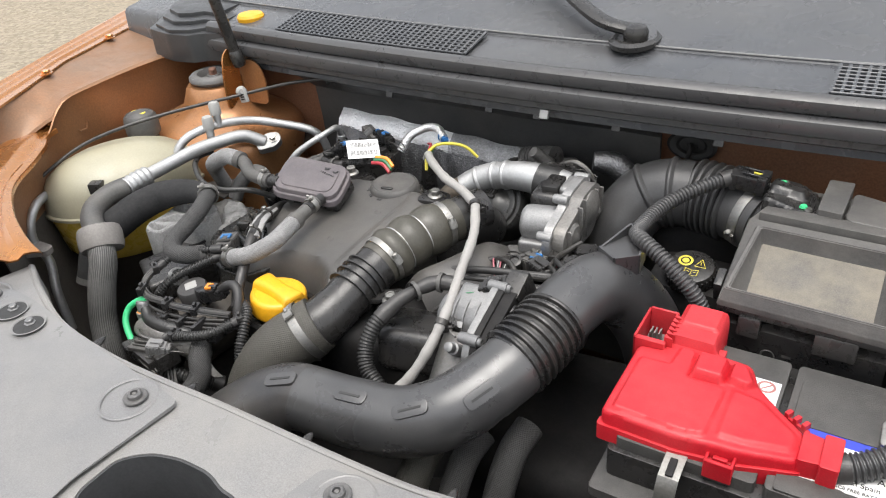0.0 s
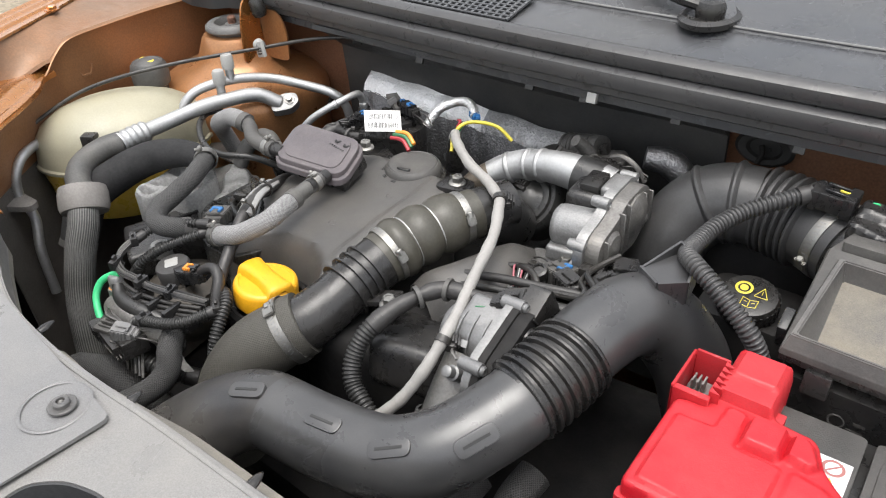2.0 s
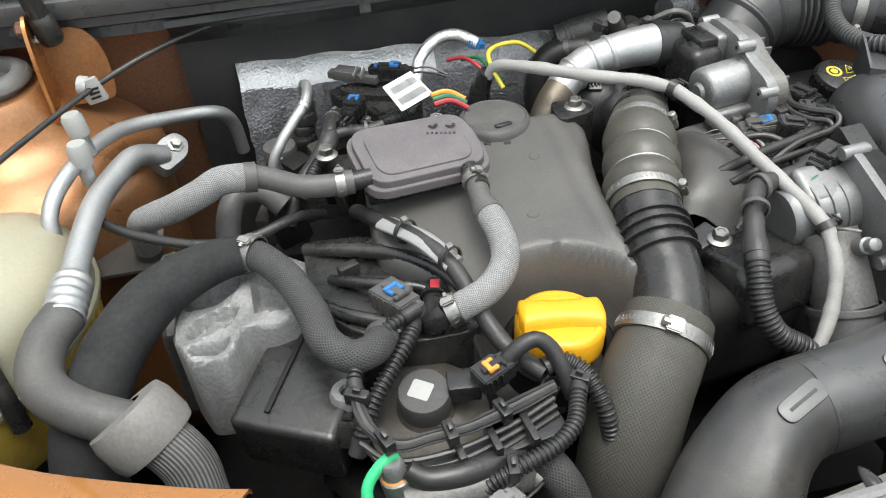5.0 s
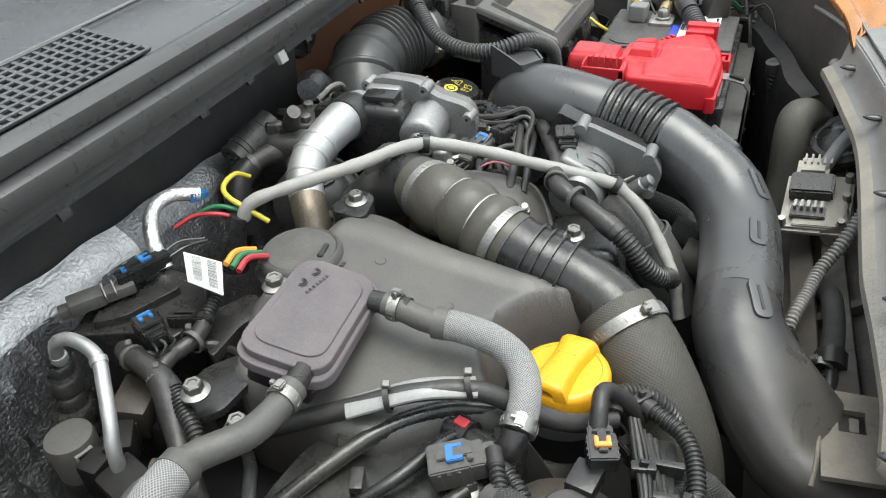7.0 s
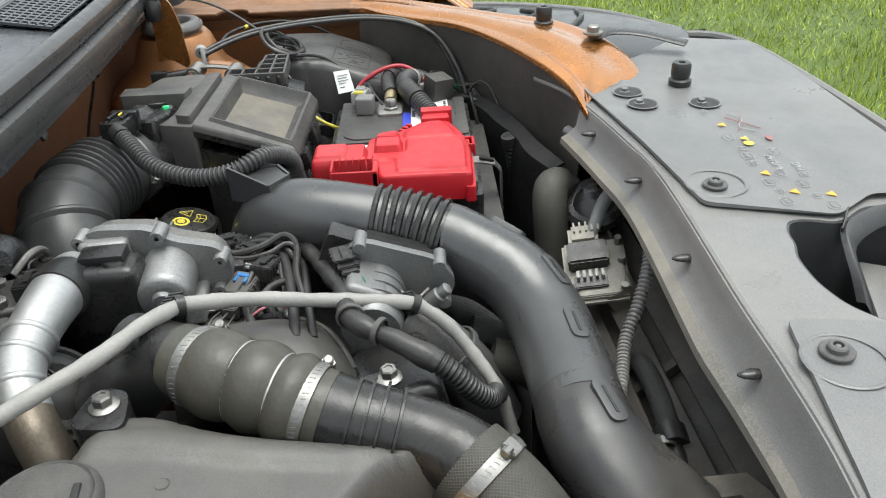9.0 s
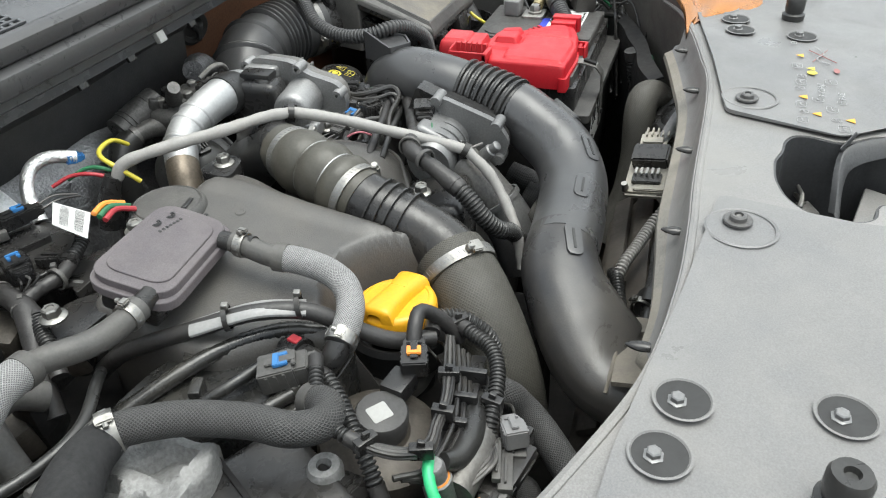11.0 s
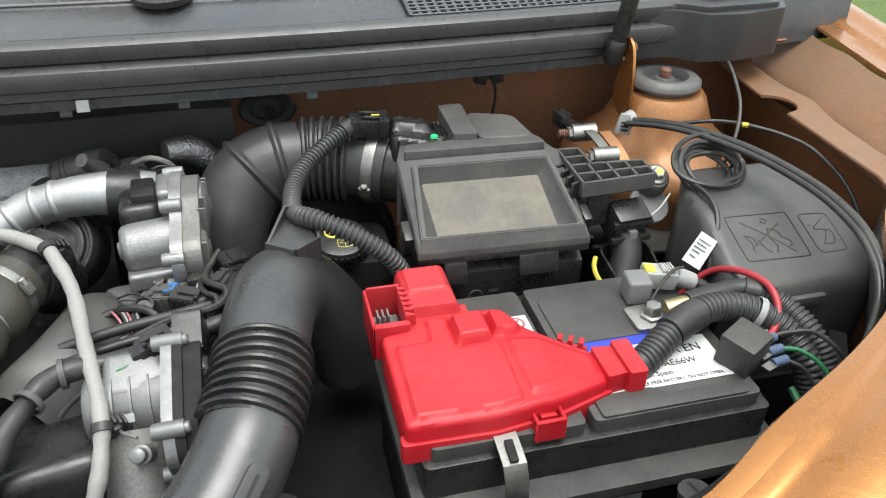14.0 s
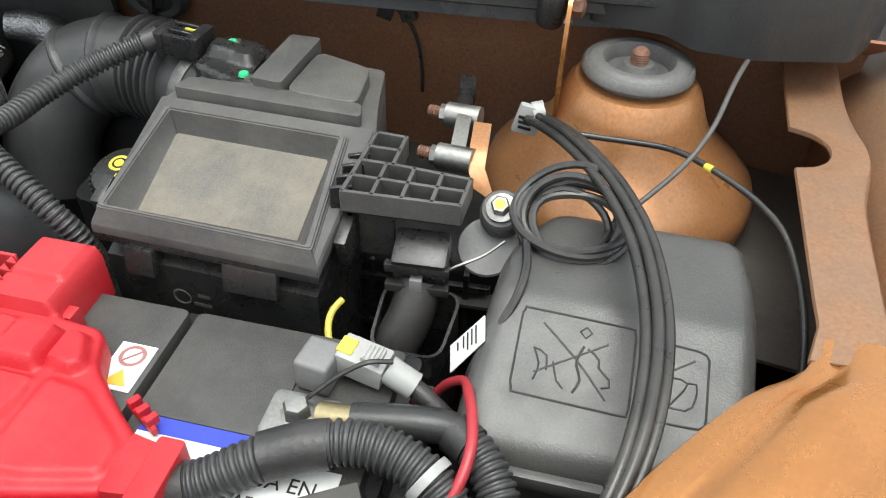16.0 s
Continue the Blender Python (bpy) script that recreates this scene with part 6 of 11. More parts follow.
def red_cover():
    t = thing("terminal_cover", (0.30, 0.25, 0.876), "bright red plastic cover over the battery terminal", "terminal cover")
    o = [(0.218, 0.191), (0.280, 0.189), (0.325, 0.195), (0.369, 0.208), (0.369, 0.239), (0.349, 0.254), (0.326, 0.274), (0.316, 0.297), (0.285, 0.300), (0.284, 0.352), (0.241, 0.352), (0.241, 0.286), (0.219, 0.284)]
    zf = lambda x, y: 0.9035 - 0.10 * max(0, x - 0.31) - 0.05 * max(0, 0.215 - y)
    panel = rounded([(0.226, 0.197), (0.284, 0.195), (0.300, 0.199), (0.302, 0.256), (0.270, 0.257), (0.269, 0.291), (0.255, 0.292), (0.253, 0.267), (0.227, 0.266)], 0.003, 3)
    wedge = rounded([(0.308, 0.203), (0.330, 0.206), (0.362, 0.216), (0.362, 0.233), (0.345, 0.246), (0.330, 0.257), (0.308, 0.258)], 0.004, 3)
    knob = rounded(box_outline(0.2725, 0.2615, 0.2975, 0.2885), 0.003, 2)
    hump = rounded([(0.301, 0.266), (0.317, 0.264), (0.322, 0.270), (0.313, 0.288), (0.301, 0.289)], 0.003, 3)
    tower = rounded(box_outline(0.2425, 0.298, 0.283, 0.3515), 0.003, 2)
    cap = rounded(box_outline(0.247, 0.317, 0.279, 0.3475), 0.003, 2)
    bm = B()
    add_relief(bm, rounded(o, 0.006, 3), zf, 0.874, [(panel, 0.0030, 0.0035), (wedge, 0.0026, 0.005), (knob, 0.0085, 0.0045), (hump, 0.0065, 0.0045), (tower, 0.0085, 0.004), (cap, 0.0030, 0.003)], 0.0040, 0.0016)
    part("shell", bm, M["red"], t)
    bm = B()
    add_prism(bm, rounded([(0.2155, 0.1885), (0.280, 0.1865), (0.327, 0.1925), (0.371, 0.2060), (0.371, 0.214), (0.325, 0.203), (0.280, 0.198), (0.2155, 0.199)], 0.003, 2), 0.872, 0.8885, 0.0012, 2)
    part("skirt", bm, M["red"], t)
    bm = B()
    for x0, y0, x1, y1, h in ((0.2135, 0.284, 0.2160, 0.330, 0.912), (0.216, 0.3275, 0.242, 0.330, 0.914), (0.2135, 0.284, 0.242, 0.2895, 0.910)):
        add_prism(bm, box_outline(x0, y0, x1, y1), 0.880, h, 0.0008, 1)
    part("window_frame", bm, M["red"], t)
    bm = B()
    add_box(bm, (0.228, 0.308, 0.886), (0.022, 0.034, 0.004), bevel=0.001)
    part("fuse_link", bm, M["greyplastic"], t, "grey fuse link seen through the window")
    bm = B()
    for k in range(3):
        add_box(bm, (0.222 + 0.004 * k, 0.312, 0.894), (0.0014, 0.010, 0.014))
    part("fuse_blade", bm, M["steel"], t)
    for k in range(6):
        bm = B()
        add_prism(bm, [(0.2395, 0.290 + 0.0065 * k), (0.2475, 0.290 + 0.0065 * k), (0.2395, 0.2955 + 0.0065 * k)], 0.895, 0.9135, 0.0004, 1)
        part("tooth", bm, M["red"], t)
    bm = B()
    for x0, y0, x1, y1 in ((0.3045, 0.184, 0.307, 0.198), (0.3240, 0.185, 0.3265, 0.199), (0.3045, 0.1825, 0.3265, 0.186)):
        add_prism(bm, box_outline(x0, y0, x1, y1), 0.877, 0.8945, 0.0008, 1)
    part("latch_loop", bm, M["red"], t)
    bm = B()
    add_box(bm, (0.3155, 0.1905, 0.8905), (0.011, 0.004, 0.006), bevel=0.001)
    part("latch_tooth", bm, M["red"], t)
    bm = B()
    add_prism(bm, rounded([(0.366, 0.207), (0.384, 0.209), (0.384, 0.237), (0.366, 0.240)], 0.002, 2), 0.876, 0.9015, 0.003, 3)
    part("neck", bm, M["red"], t)
    bm = B()
    add_prism(bm, rounded(box_outline(0.381, 0.204, 0.395, 0.240), 0.002, 2), 0.872, 0.9045, 0.003, 3)
    part("cable_collar", bm, M["red"], t)
    bm = B()
    for k in range(3):
        add_box(bm, (0.352 + 0.007 * k, 0.262 - 0.004 * k, 0.893), (0.004, 0.007, 0.006), (0, 0, -30), 0.0005, 1)
    add_box(bm, (0.360, 0.2555, 0.889), (0.022, 0.003, 0.005), (0, 0, -30), 0.0005, 1)
    part("hinge_clip", bm, M["red"], t)
    bm = B()
    add_box(bm, (0.287, 0.306, 0.890), (0.008, 0.010, 0.020), bevel=0.001)
    part("side_tab", bm, M["red"], t)


red_cover()


# ---- fuse box ----
def fuse_box():
    t = thing("fuse_box", (0.59, 0.33, 0.78), "dusty black plastic fuse box cover with embossed symbols", "fuse box")
    zf = lambda x, y: 0.9045 + 0.36 * (min(y, 0.362) - 0.307) + 0.06 * max(0, y - 0.362)
    bm = B()
    o = rounded([(0.514, 0.276), (0.523, 0.400), (0.546, 0.439), (0.660, 0.437), (0.666, 0.400), (0.664, 0.290), (0.645, 0.276)], 0.014, 4)
    add_relief(bm, o, zf, 0.78, [], 0.011, 0.004)
    part("cover", bm, M["fuse"], t)
    # thin dark beads imitate shaded grooves; the cover is not cut
    def frame_bead(c, r=0.0007):
        bmm = B()
        q = rounded(c, 0.005, 3)
        add_tube(bmm, [(x, y, zf(x, y) - 0.0001) for x, y in q + q[:1]], r, seg=6, step=0.004)
        return part("embossed_frame", bmm, M["groove"], t)
    def bar(pts, r=0.0012):
        bmm = B()
        add_tube(bmm, [(x, y, zf(x, y) - 0.0001) for x, y in pts], r, seg=6, step=0.004)
        return part("embossed_bar", bmm, M["groove"], t)
    frame_bead([(0.540, 0.308), (0.601, 0.306), (0.601, 0.352), (0.540, 0.354)])
    frame_bead([(0.611, 0.307), (0.639, 0.307), (0.639, 0.346), (0.611, 0.348)])
    # crossed-out figure with a hose, and a flash
    for pts, r in (([(0.552, 0.347), (0.572, 0.330), (0.588, 0.313)], 0.0006), ([(0.553, 0.346), (0.573, 0.329), (0.589, 0.312)], 0.0006), ([(0.551, 0.320), (0.570, 0.331), (0.587, 0.341)], 0.0006), ([(0.549, 0.333), (0.553, 0.324), (0.551, 0.316)], 0.0006), ([(0.549, 0.333), (0.556, 0.330), (0.557, 0.322)], 0.0006), ([(0.575, 0.338), (0.572, 0.329), (0.575, 0.320), (0.572, 0.313)], 0.0008), ([(0.577, 0.337), (0.583, 0.333), (0.584, 0.327), (0.589, 0.324), (0.590, 0.319), (0.586, 0.318)], 0.0007), ([(0.560, 0.327), (0.563, 0.318), (0.567, 0.314)], 0.0006), ([(0.575 + 0.0032 * math.cos(a), 0.3455 + 0.0030 * math.sin(a)) for a in np.linspace(0, 6.28, 9)], 0.0006), ([(0.632, 0.341), (0.618, 0.331), (0.629, 0.329), (0.620, 0.315)], 0.0006), ([(0.620, 0.315), (0.631, 0.316), (0.634, 0.328), (0.629, 0.329)], 0.0006)):
        bar(pts, r)
    bm = B()
    add_prism(bm, rounded([(0.512, 0.272), (0.521, 0.402), (0.543, 0.443), (0.664, 0.441), (0.670, 0.40), (0.668, 0.286), (0.648, 0.272)], 0.014, 4), 0.70, 0.80, 0.003)
    part("tub", bm, M["deep"], t)
    bm = B()
    add_box(bm, (0.565, 0.2715, 0.885), (0.058, 0.006, 0.010), (0, 0, 0), 0.002)
    part("front_catch", bm, M["fuse"], t)


fuse_box()


# ---- expansion tank ----
def tank():
    t = thing("expansion_tank", (-0.60, 0.37, 0.78), "cream translucent coolant expansion tank, yellow coolant inside", "expansion tank")
    c = Matrix.Translation((-0.605, 0.365, 0.0)) @ pose(0, 0, 0, 0, 0, 62)
    bm = B()
    prof = [(0.0, 0.926), (0.022, 0.9245), (0.044, 0.919), (0.062, 0.910), (0.075, 0.898), (0.0825, 0.884), (0.086, 0.856)]
    add_lathe(bm, prof, c @ Matrix.Diagonal((1.35, 0.92, 1, 1)), 36)
    part("upper_shell", bm, M["tank"], t)
    bm = B()
    add_lathe(bm, [(0.086, 0.856), (0.0885, 0.854), (0.0885, 0.850), (0.085, 0.848)], c @ Matrix.Diagonal((1.35, 0.92, 1, 1)), 36)
    part("seam", bm, M["tank"], t)
    bm = B()
    add_lathe(bm, [(0.085, 0.848), (0.082, 0.828), (0.078, 0.79), (0.070, 0.775), (0, 0.772)], c @ Matrix.Diagonal((1.35, 0.92, 1, 1)), 36)
    part("lower_shell", bm, M["coolant"], t, "lower shell tinted by yellow coolant")
    m = Matrix.Translation((-0.634, 0.444, 0.0))
    bm = B()
    add_lathe(bm, [(0.020, 0.89), (0.021, 0.906), (0.0255, 0.909), (0.0262, 0.912), (0.0262, 0.930), (0.0245, 0.937), (0.021, 0.941), (0.0195, 0.9395), (0.016, 0.942), (0.008, 0.945), (0, 0.9455)], m, 30)
    cap = part("cap", bm, M["greyrubber"], t, "black ribbed screw cap")
    bm = B()
    add_lathe(bm, [(0.006, 0.9445), (0.013, 0.9440), (0.014, 0.9430)], m @ Matrix.Diagonal((1, 0.6, 1, 1)), 20)
    part("cap_mark", bm, M["yellowprint"], cap)
    bm = B()
    add_box(bm, (-0.568, 0.298, 0.897), (0.018, 0.016, 0.016), (0, 0, 30), 0.002)
    add_tube(bm, [(-0.568, 0.298, 0.89), (-0.562, 0.285, 0.870), (-0.560, 0.280, 0.84)], 0.007, seg=10)
    part("level_sensor", bm, M["black"], t)


tank()


# ---- air conditioning pipes ----
M["collar"] = make("dusty_collar_plastic", (0.15, 0.142, 0.135), 0.6, dust=0.35, dust_col=(0.22, 0.20, 0.18), bump=0.4)


def ac_pipes():
    t = thing("air_conditioning_pipe", (-0.50, 0.45, 0.86), "bright aluminium air conditioning pipe with crimped ferrule", "pipe", "air conditioning lines")
    A = [(-0.455, 0.520, 0.890), (-0.475, 0.500, 0.905), (-0.492, 0.462, 0.908), (-0.503, 0.425, 0.908), (-0.510, 0.375, 0.905), (-0.513, 0.330, 0.904)]
    bm = B()
    add_tube(bm, A, 0.0097, seg=18)
    part("tube", bm, M["alu"], t)
    bm = B()
    add_tube(bm, [(-0.511, 0.345, 0.9045), (-0.513, 0.328, 0.904), (-0.515, 0.308, 0.902)], 0.0135, seg=18, rib=(0.008, 0.0006))
    part("ferrule", bm, M["alu"], t)
    bm = B()
    fm = toward((-0.450, 0.524, 0.889), (0.35, -0.45, 0.8), 20)
    add_prism(bm, rounded([(-0.020, -0.009), (0.006, -0.014), (0.020, -0.006), (0.020, 0.008), (0.004, 0.014), (-0.018, 0.010)], 0.006, 4), -0.010, 0.004, 0.002, 2, m=fm)
    part("flange_block", bm, M["cast"], t)
    bm = B()
    add_lathe(bm, [(0, 0.004), (0.0075, 0.004), (0.0075, 0.0055), (0.005, 0.006), (0.0048, 0.011), (0, 0.0115)], fm @ Matrix.Translation((0.008, 0.0, 0)), 6)
    part("flange_bolt", bm, M["steel"], t)
    h = thing("air_conditioning_hose", (-0.50, 0.26, 0.84), "grey rubber air conditioning hose with a collar joint", "hose")
    bm = B()
    add_tube(bm, [(-0.515, 0.312, 0.902), (-0.526, 0.290, 0.899), (-0.526, 0.262, 0.893), (-0.506, 0.239, 0.888), (-0.470, 0.221, 0.879)], 0.0145, seg=18)
    part("upper_hose", bm, M["greyrubber"], h)
    bm = B()
    add_lathe(bm, [(0.012, -0.016), (0.026, -0.015), (0.028, -0.008), (0.028, 0.008), (0.026, 0.014), (0.014, 0.016)], toward((-0.468, 0.220, 0.879), (0.50, -0.42, -0.72)), 26)
    part("collar", bm, M["collar"], h)
    bm = B()
    add_tube(bm, [(-0.466, 0.218, 0.880), (-0.446, 0.200, 0.862), (-0.442, 0.186, 0.838), (-0.438, 0.170, 0.800), (-0.426, 0.156, 0.762), (-0.408, 0.142, 0.712), (-0.39, 0.13, 0.66)], 0.0170, seg=22)
    part("lower_hose", bm, M["strand"], h, "woven sleeve over the lower hose")
    for name, p, d in (("charging_valve", (-0.508, 0.466, 0.912), (0.02, 0.03, 1)), ("charging_valve", (-0.505, 0.484, 0.928), (-0.1, 0.05, 1))):
        v = thing(name, p, "capped aluminium service valve on the pipe", "valve", "service valves")
        bm = B()
        add_lathe(bm, [(0, -0.004), (0.006, -0.004), (0.006, 0.014), (0, 0.014)], toward(p, d), 14)
        part("stem", bm, M["alu"], v)
        bm = B()
        add_lathe(bm, [(0, 0.014), (0.0082, 0.014), (0.0086, 0.018), (0.0086, 0.030), (0.007, 0.033), (0, 0.033)], toward(p, d), 16)
        part("dust_cap", bm, M["white"], v, "pale grey plastic dust cap")
    bm = B()
    add_tube(bm, [(-0.535, 0.415, 0.890), (-0.535, 0.425, 0.908), (-0.525, 0.445, 0.922), (-0.505, 0.486, 0.926), (-0.480, 0.530, 0.918), (-0.440, 0.560, 0.905), (-0.405, 0.575, 0.895), (-0.393, 0.586, 0.874), (-0.39, 0.59, 0.84)], 0.0065, seg=14)
    solo("thin_conditioning_pipe", bm, M["alu"], "thin bent aluminium air conditioning pipe", "pipe", "air conditioning lines")


ac_pipes()

# ---- breather hoses ----
hose("breather_hose", [(-0.216, 0.322, 0.913), (-0.214, 0.300, 0.911), (-0.215, 0.280, 0.907), (-0.222, 0.264, 0.903), (-0.235, 0.254, 0.897), (-0.252, 0.250, 0.892), (-0.266, 0.250, 0.887)], 0.0102, "braid", "grey braided breather hose bending off the box", seg=18)
hose("breather_stub", [(-0.2145, 0.358, 0.919), (-0.2150, 0.345, 0.917), (-0.2165, 0.330, 0.914), (-0.216, 0.318, 0.913)], 0.0084, "greyrubber", "grey rubber stub of the breather hose", seg=18)
hose("breather_hose", [(-0.304, 0.375, 0.922), (-0.324, 0.376, 0.922), (-0.345, 0.380, 0.924), (-0.365, 0.394, 0.926), (-0.383, 0.402, 0.928)], 0.0088, "greyrubber", "grey rubber breather hose off the box", seg=18)
hose("breather_hose", [(-0.375, 0.399, 0.927), (-0.400, 0.398, 0.930), (-0.415, 0.397, 0.924), (-0.430, 0.400, 0.916), (-0.445, 0.408, 0.906), (-0.460, 0.418, 0.896), (-0.475, 0.432, 0.880), (-0.48, 0.45, 0.84)], 0.0112, "braid", "grey braided end of the breather hose", seg=18)

# ---- exhaust recirculation pipe and valve ----
def recirculation_pipe():
    t = thing("recirculation_pipe", (-0.04, 0.51, 0.85), "satin silver aluminium exhaust gas recirculation pipe", "pipe")
    bm = B()
    add_tube(bm, [(0.050, 0.512, 0.914), (0.032, 0.512, 0.919), (0.004, 0.512, 0.921), (-0.024, 0.5125, 0.919), (-0.046, 0.513, 0.914)], [0.0215, 0.0205, 0.0190, 0.0175, 0.0168], seg=28)
    part("upper_pipe", bm, M["alu"], t)
    bm = B()
    add_tube(bm, [(0.014, 0.512, 0.9205), (0.034, 0.512, 0.918), (0.052, 0.511, 0.912)], [0.0215, 0.0222, 0.0205], seg=28)
    part("end_cuff", bm, M["rubber"], t, "dark rubber cuff on the pipe")
    bm = B()
    add_tube(bm, [(-0.040, 0.5130, 0.916), (-0.054, 0.512, 0.912), (-0.072, 0.506, 0.905), (-0.086, 0.497, 0.897)], [0.0168, 0.0168, 0.0162, 0.0156], seg=26)
    part("lower_pipe", bm, M["alu"], t)
    bm = B()
    add_tube(bm, [(-0.084, 0.4985, 0.8982), (-0.098, 0.488, 0.888), (-0.108, 0.478, 0.872), (-0.112, 0.470, 0.84)], [0.0156, 0.0155, 0.0155, 0.0155], seg=26)
    part("lower_elbow", bm, M["heatbrown"], t, "heat-browned lower elbow")
    for p, d, r in (((-0.046, 0.5130, 0.914), (-1, -0.03, -0.25), 0.0168), ((-0.030, 0.5130, 0.9175), (-1, 0, -0.2), 0.0174), ((-0.068, 0.5075, 0.9066), (-1, -0.35, -0.4), 0.0163)):
        bm = B()
        add_lathe(bm, [(r - 0.0006, -0.0034), (r + 0.0012, -0.0018), (r + 0.0016, 0.0), (r + 0.0012, 0.0018), (r - 0.0006, 0.0034)], toward(p, d), 28)
        part("bead", bm, M["alu"], t)


M["heatbrown"] = make("heat_browned_metal", (0.12, 0.098, 0.075), 0.5, metal=0.7, var=0.3, dust=0.3, bump=0.4)
recirculation_pipe()


M["pinkwire"] = make("pink_wire", (0.42, 0.13, 0.16), 0.45, dust=0.2, bump=0.1)


def egr_valve():
    t = thing("recirculation_valve", (0.07, 0.46, 0.85), "grey cast metal recirculation valve with motor housing", "valve")
    side = lambda x: Matrix(((0, 0, 1, x), (1, 0, 0, 0), (0, 1, 0, 0), (0, 0, 0, 1)))
    plate = [(0.402, 0.880), (0.396, 0.905), (0.404, 0.922), (0.440, 0.930), (0.456, 0.942), (0.500, 0.944), (0.517, 0.930), (0.517, 0.892), (0.490, 0.872)]
    bm = B()
    add_prism(bm, rounded(plate, 0.009, 4), 0, 0.010, 0.002, 2, m=side(0.070))
    part("flange_plate", bm, M["cast"], t)
    small = [(0.4575 + (y - 0.4575) * 0.92, 0.909 + (z - 0.909) * 0.90) for y, z in plate]
    bm = B()
    add_prism(bm, rounded(small, 0.010, 4), 0, 0.014, 0.004, 3, m=side(0.080))
    cov = part("gear_cover", bm, M["castdark"], t, "dark gear cover")
    for y, z, r, h in ((0.430, 0.902, 0.018, 0.020), (0.478, 0.915, 0.022, 0.022), (0.500, 0.900, 0.012, 0.018)):
        bm = B()
        add_lathe(bm, [(0, h + 0.001), (r * 0.35, h), (r * 0.5, h - 0.002), (r * 0.8, h - 0.0025), (r, h - 0.006), (r, 0.008)], toward((0.080, y, z), (1, 0, 0)), 22)
        part("lobe", bm, M["castdark"], cov)
    d = Vector((0.96, 0.10, 0.05)).normalized()
    bm = B()
    add_lathe(bm, [(0, -0.003), (0.007, -0.003), (0.009, 0.0), (0.017, 0.0005), (0.0200, 0.003), (0.0212, 0.008), (0.0215, 0.046), (0.0215, 0.052)], toward((0.028, 0.441, 0.9025), d), 32)
    part("motor", bm, M["cast"], t)
    bm = B()
    add_box(bm, (0.052, 0.424, 0.884), (0.042, 0.016, 0.016), (0, 0, 6), 0.004, 3)
    part("motor_foot", bm, M["cast"], t)
    bm = B()
    add_box(bm, (0.064, 0.490, 0.917), (0.014, 0.038, 0.042), (0, 0, 3), 0.005, 3)
    part("bearing_block", bm, M["cast"], t)
    bm = B()
    add_box(bm, (0.042, 0.486, 0.902), (0.034, 0.058, 0.060), (0, 0, 4), 0.010, 4)
    add_box(bm, (0.047, 0.484, 0.934), (0.020, 0.034, 0.010), (0, 0, 4), 0.003, 2)
    part("inlet_housing", bm, M["black"], t, "black plastic inlet housing")
    bm = B()
    for y in (0.476, 0.502):
        add_lathe(bm, [(0, 0.030), (0.008, 0.029), (0.012, 0.024), (0.013, 0.0)], Matrix.Translation((0.042, y, 0.905)), 18)
    part("housing_dome", bm, M["black"], t)
    for y, z in ((0.404, 0.912), (0.409, 0.884), (0.448, 0.937), (0.509, 0.936), (0.510, 0.892)):
        bm = B()
        add_lathe(bm, [(0.0018, -0.005), (0.0052, -0.005), (0.0058, -0.002), (0.0058, 0.012), (0.003, 0.013), (0.002, 0.009)], toward((0.068, y, z), (1, 0, 0)), 14)
        part("screw_boss", bm, M["cast"], t)
    for k, (y, z, h) in enumerate(((0.414, 0.904, 0.030), (0.446, 0.911, 0.044), (0.458, 0.913, 0.048), (0.492, 0.914, 0.040), (0.508, 0.912, 0.034))):
        bm = B()
        add_box(bm, (0.0955, y, z), (0.007, 0.0022, h), (0, 0, 0), 0.0006, 1)
        part("cover_rib", bm, M["castdark"], cov)
    bm = B()
    add_box(bm, (0.090, 0.401, 0.886), (0.022, 0.018, 0.024), (0, 0, 8), 0.002)
    part("socket", bm, M["black"], t)
    for k in range(7):
        dz = -0.008 + 0.0027 * k
        bm = B()
        add_tube(bm, [(0.094 - 0.001 * k, 0.3915, 0.886 + dz), (0.087, 0.383, 0.884 + dz * 0.8), (0.074, 0.376, 0.880 + dz * 0.3), (0.060, 0.372, 0.876)], 0.0011, seg=6, step=0.006)
        part("wire", bm, M["pinkwire"] if k % 2 else M["white"], t)
    bm = B()
    add_tube(bm, [(0.062, 0.372, 0.876), (0.045, 0.366, 0.872), (0.030, 0.352, 0.868), (0.018, 0.340, 0.858)], 0.0058, seg=12)
    part("wire_sleeve", bm, M["tape"], t)


egr_valve()


M["vaccap"] = make("dusty_cap_plastic", (0.050, 0.049, 0.048), 0.6, dust=0.4, dust_col=(0.17, 0.16, 0.145), bump=0.4, grain=700)


M["discrubber"] = make("dusty_disc_rubber", (0.024, 0.024, 0.024), 0.34, dust=0.22, dust_col=(0.14, 0.135, 0.12), scale=30, bump=0.2)


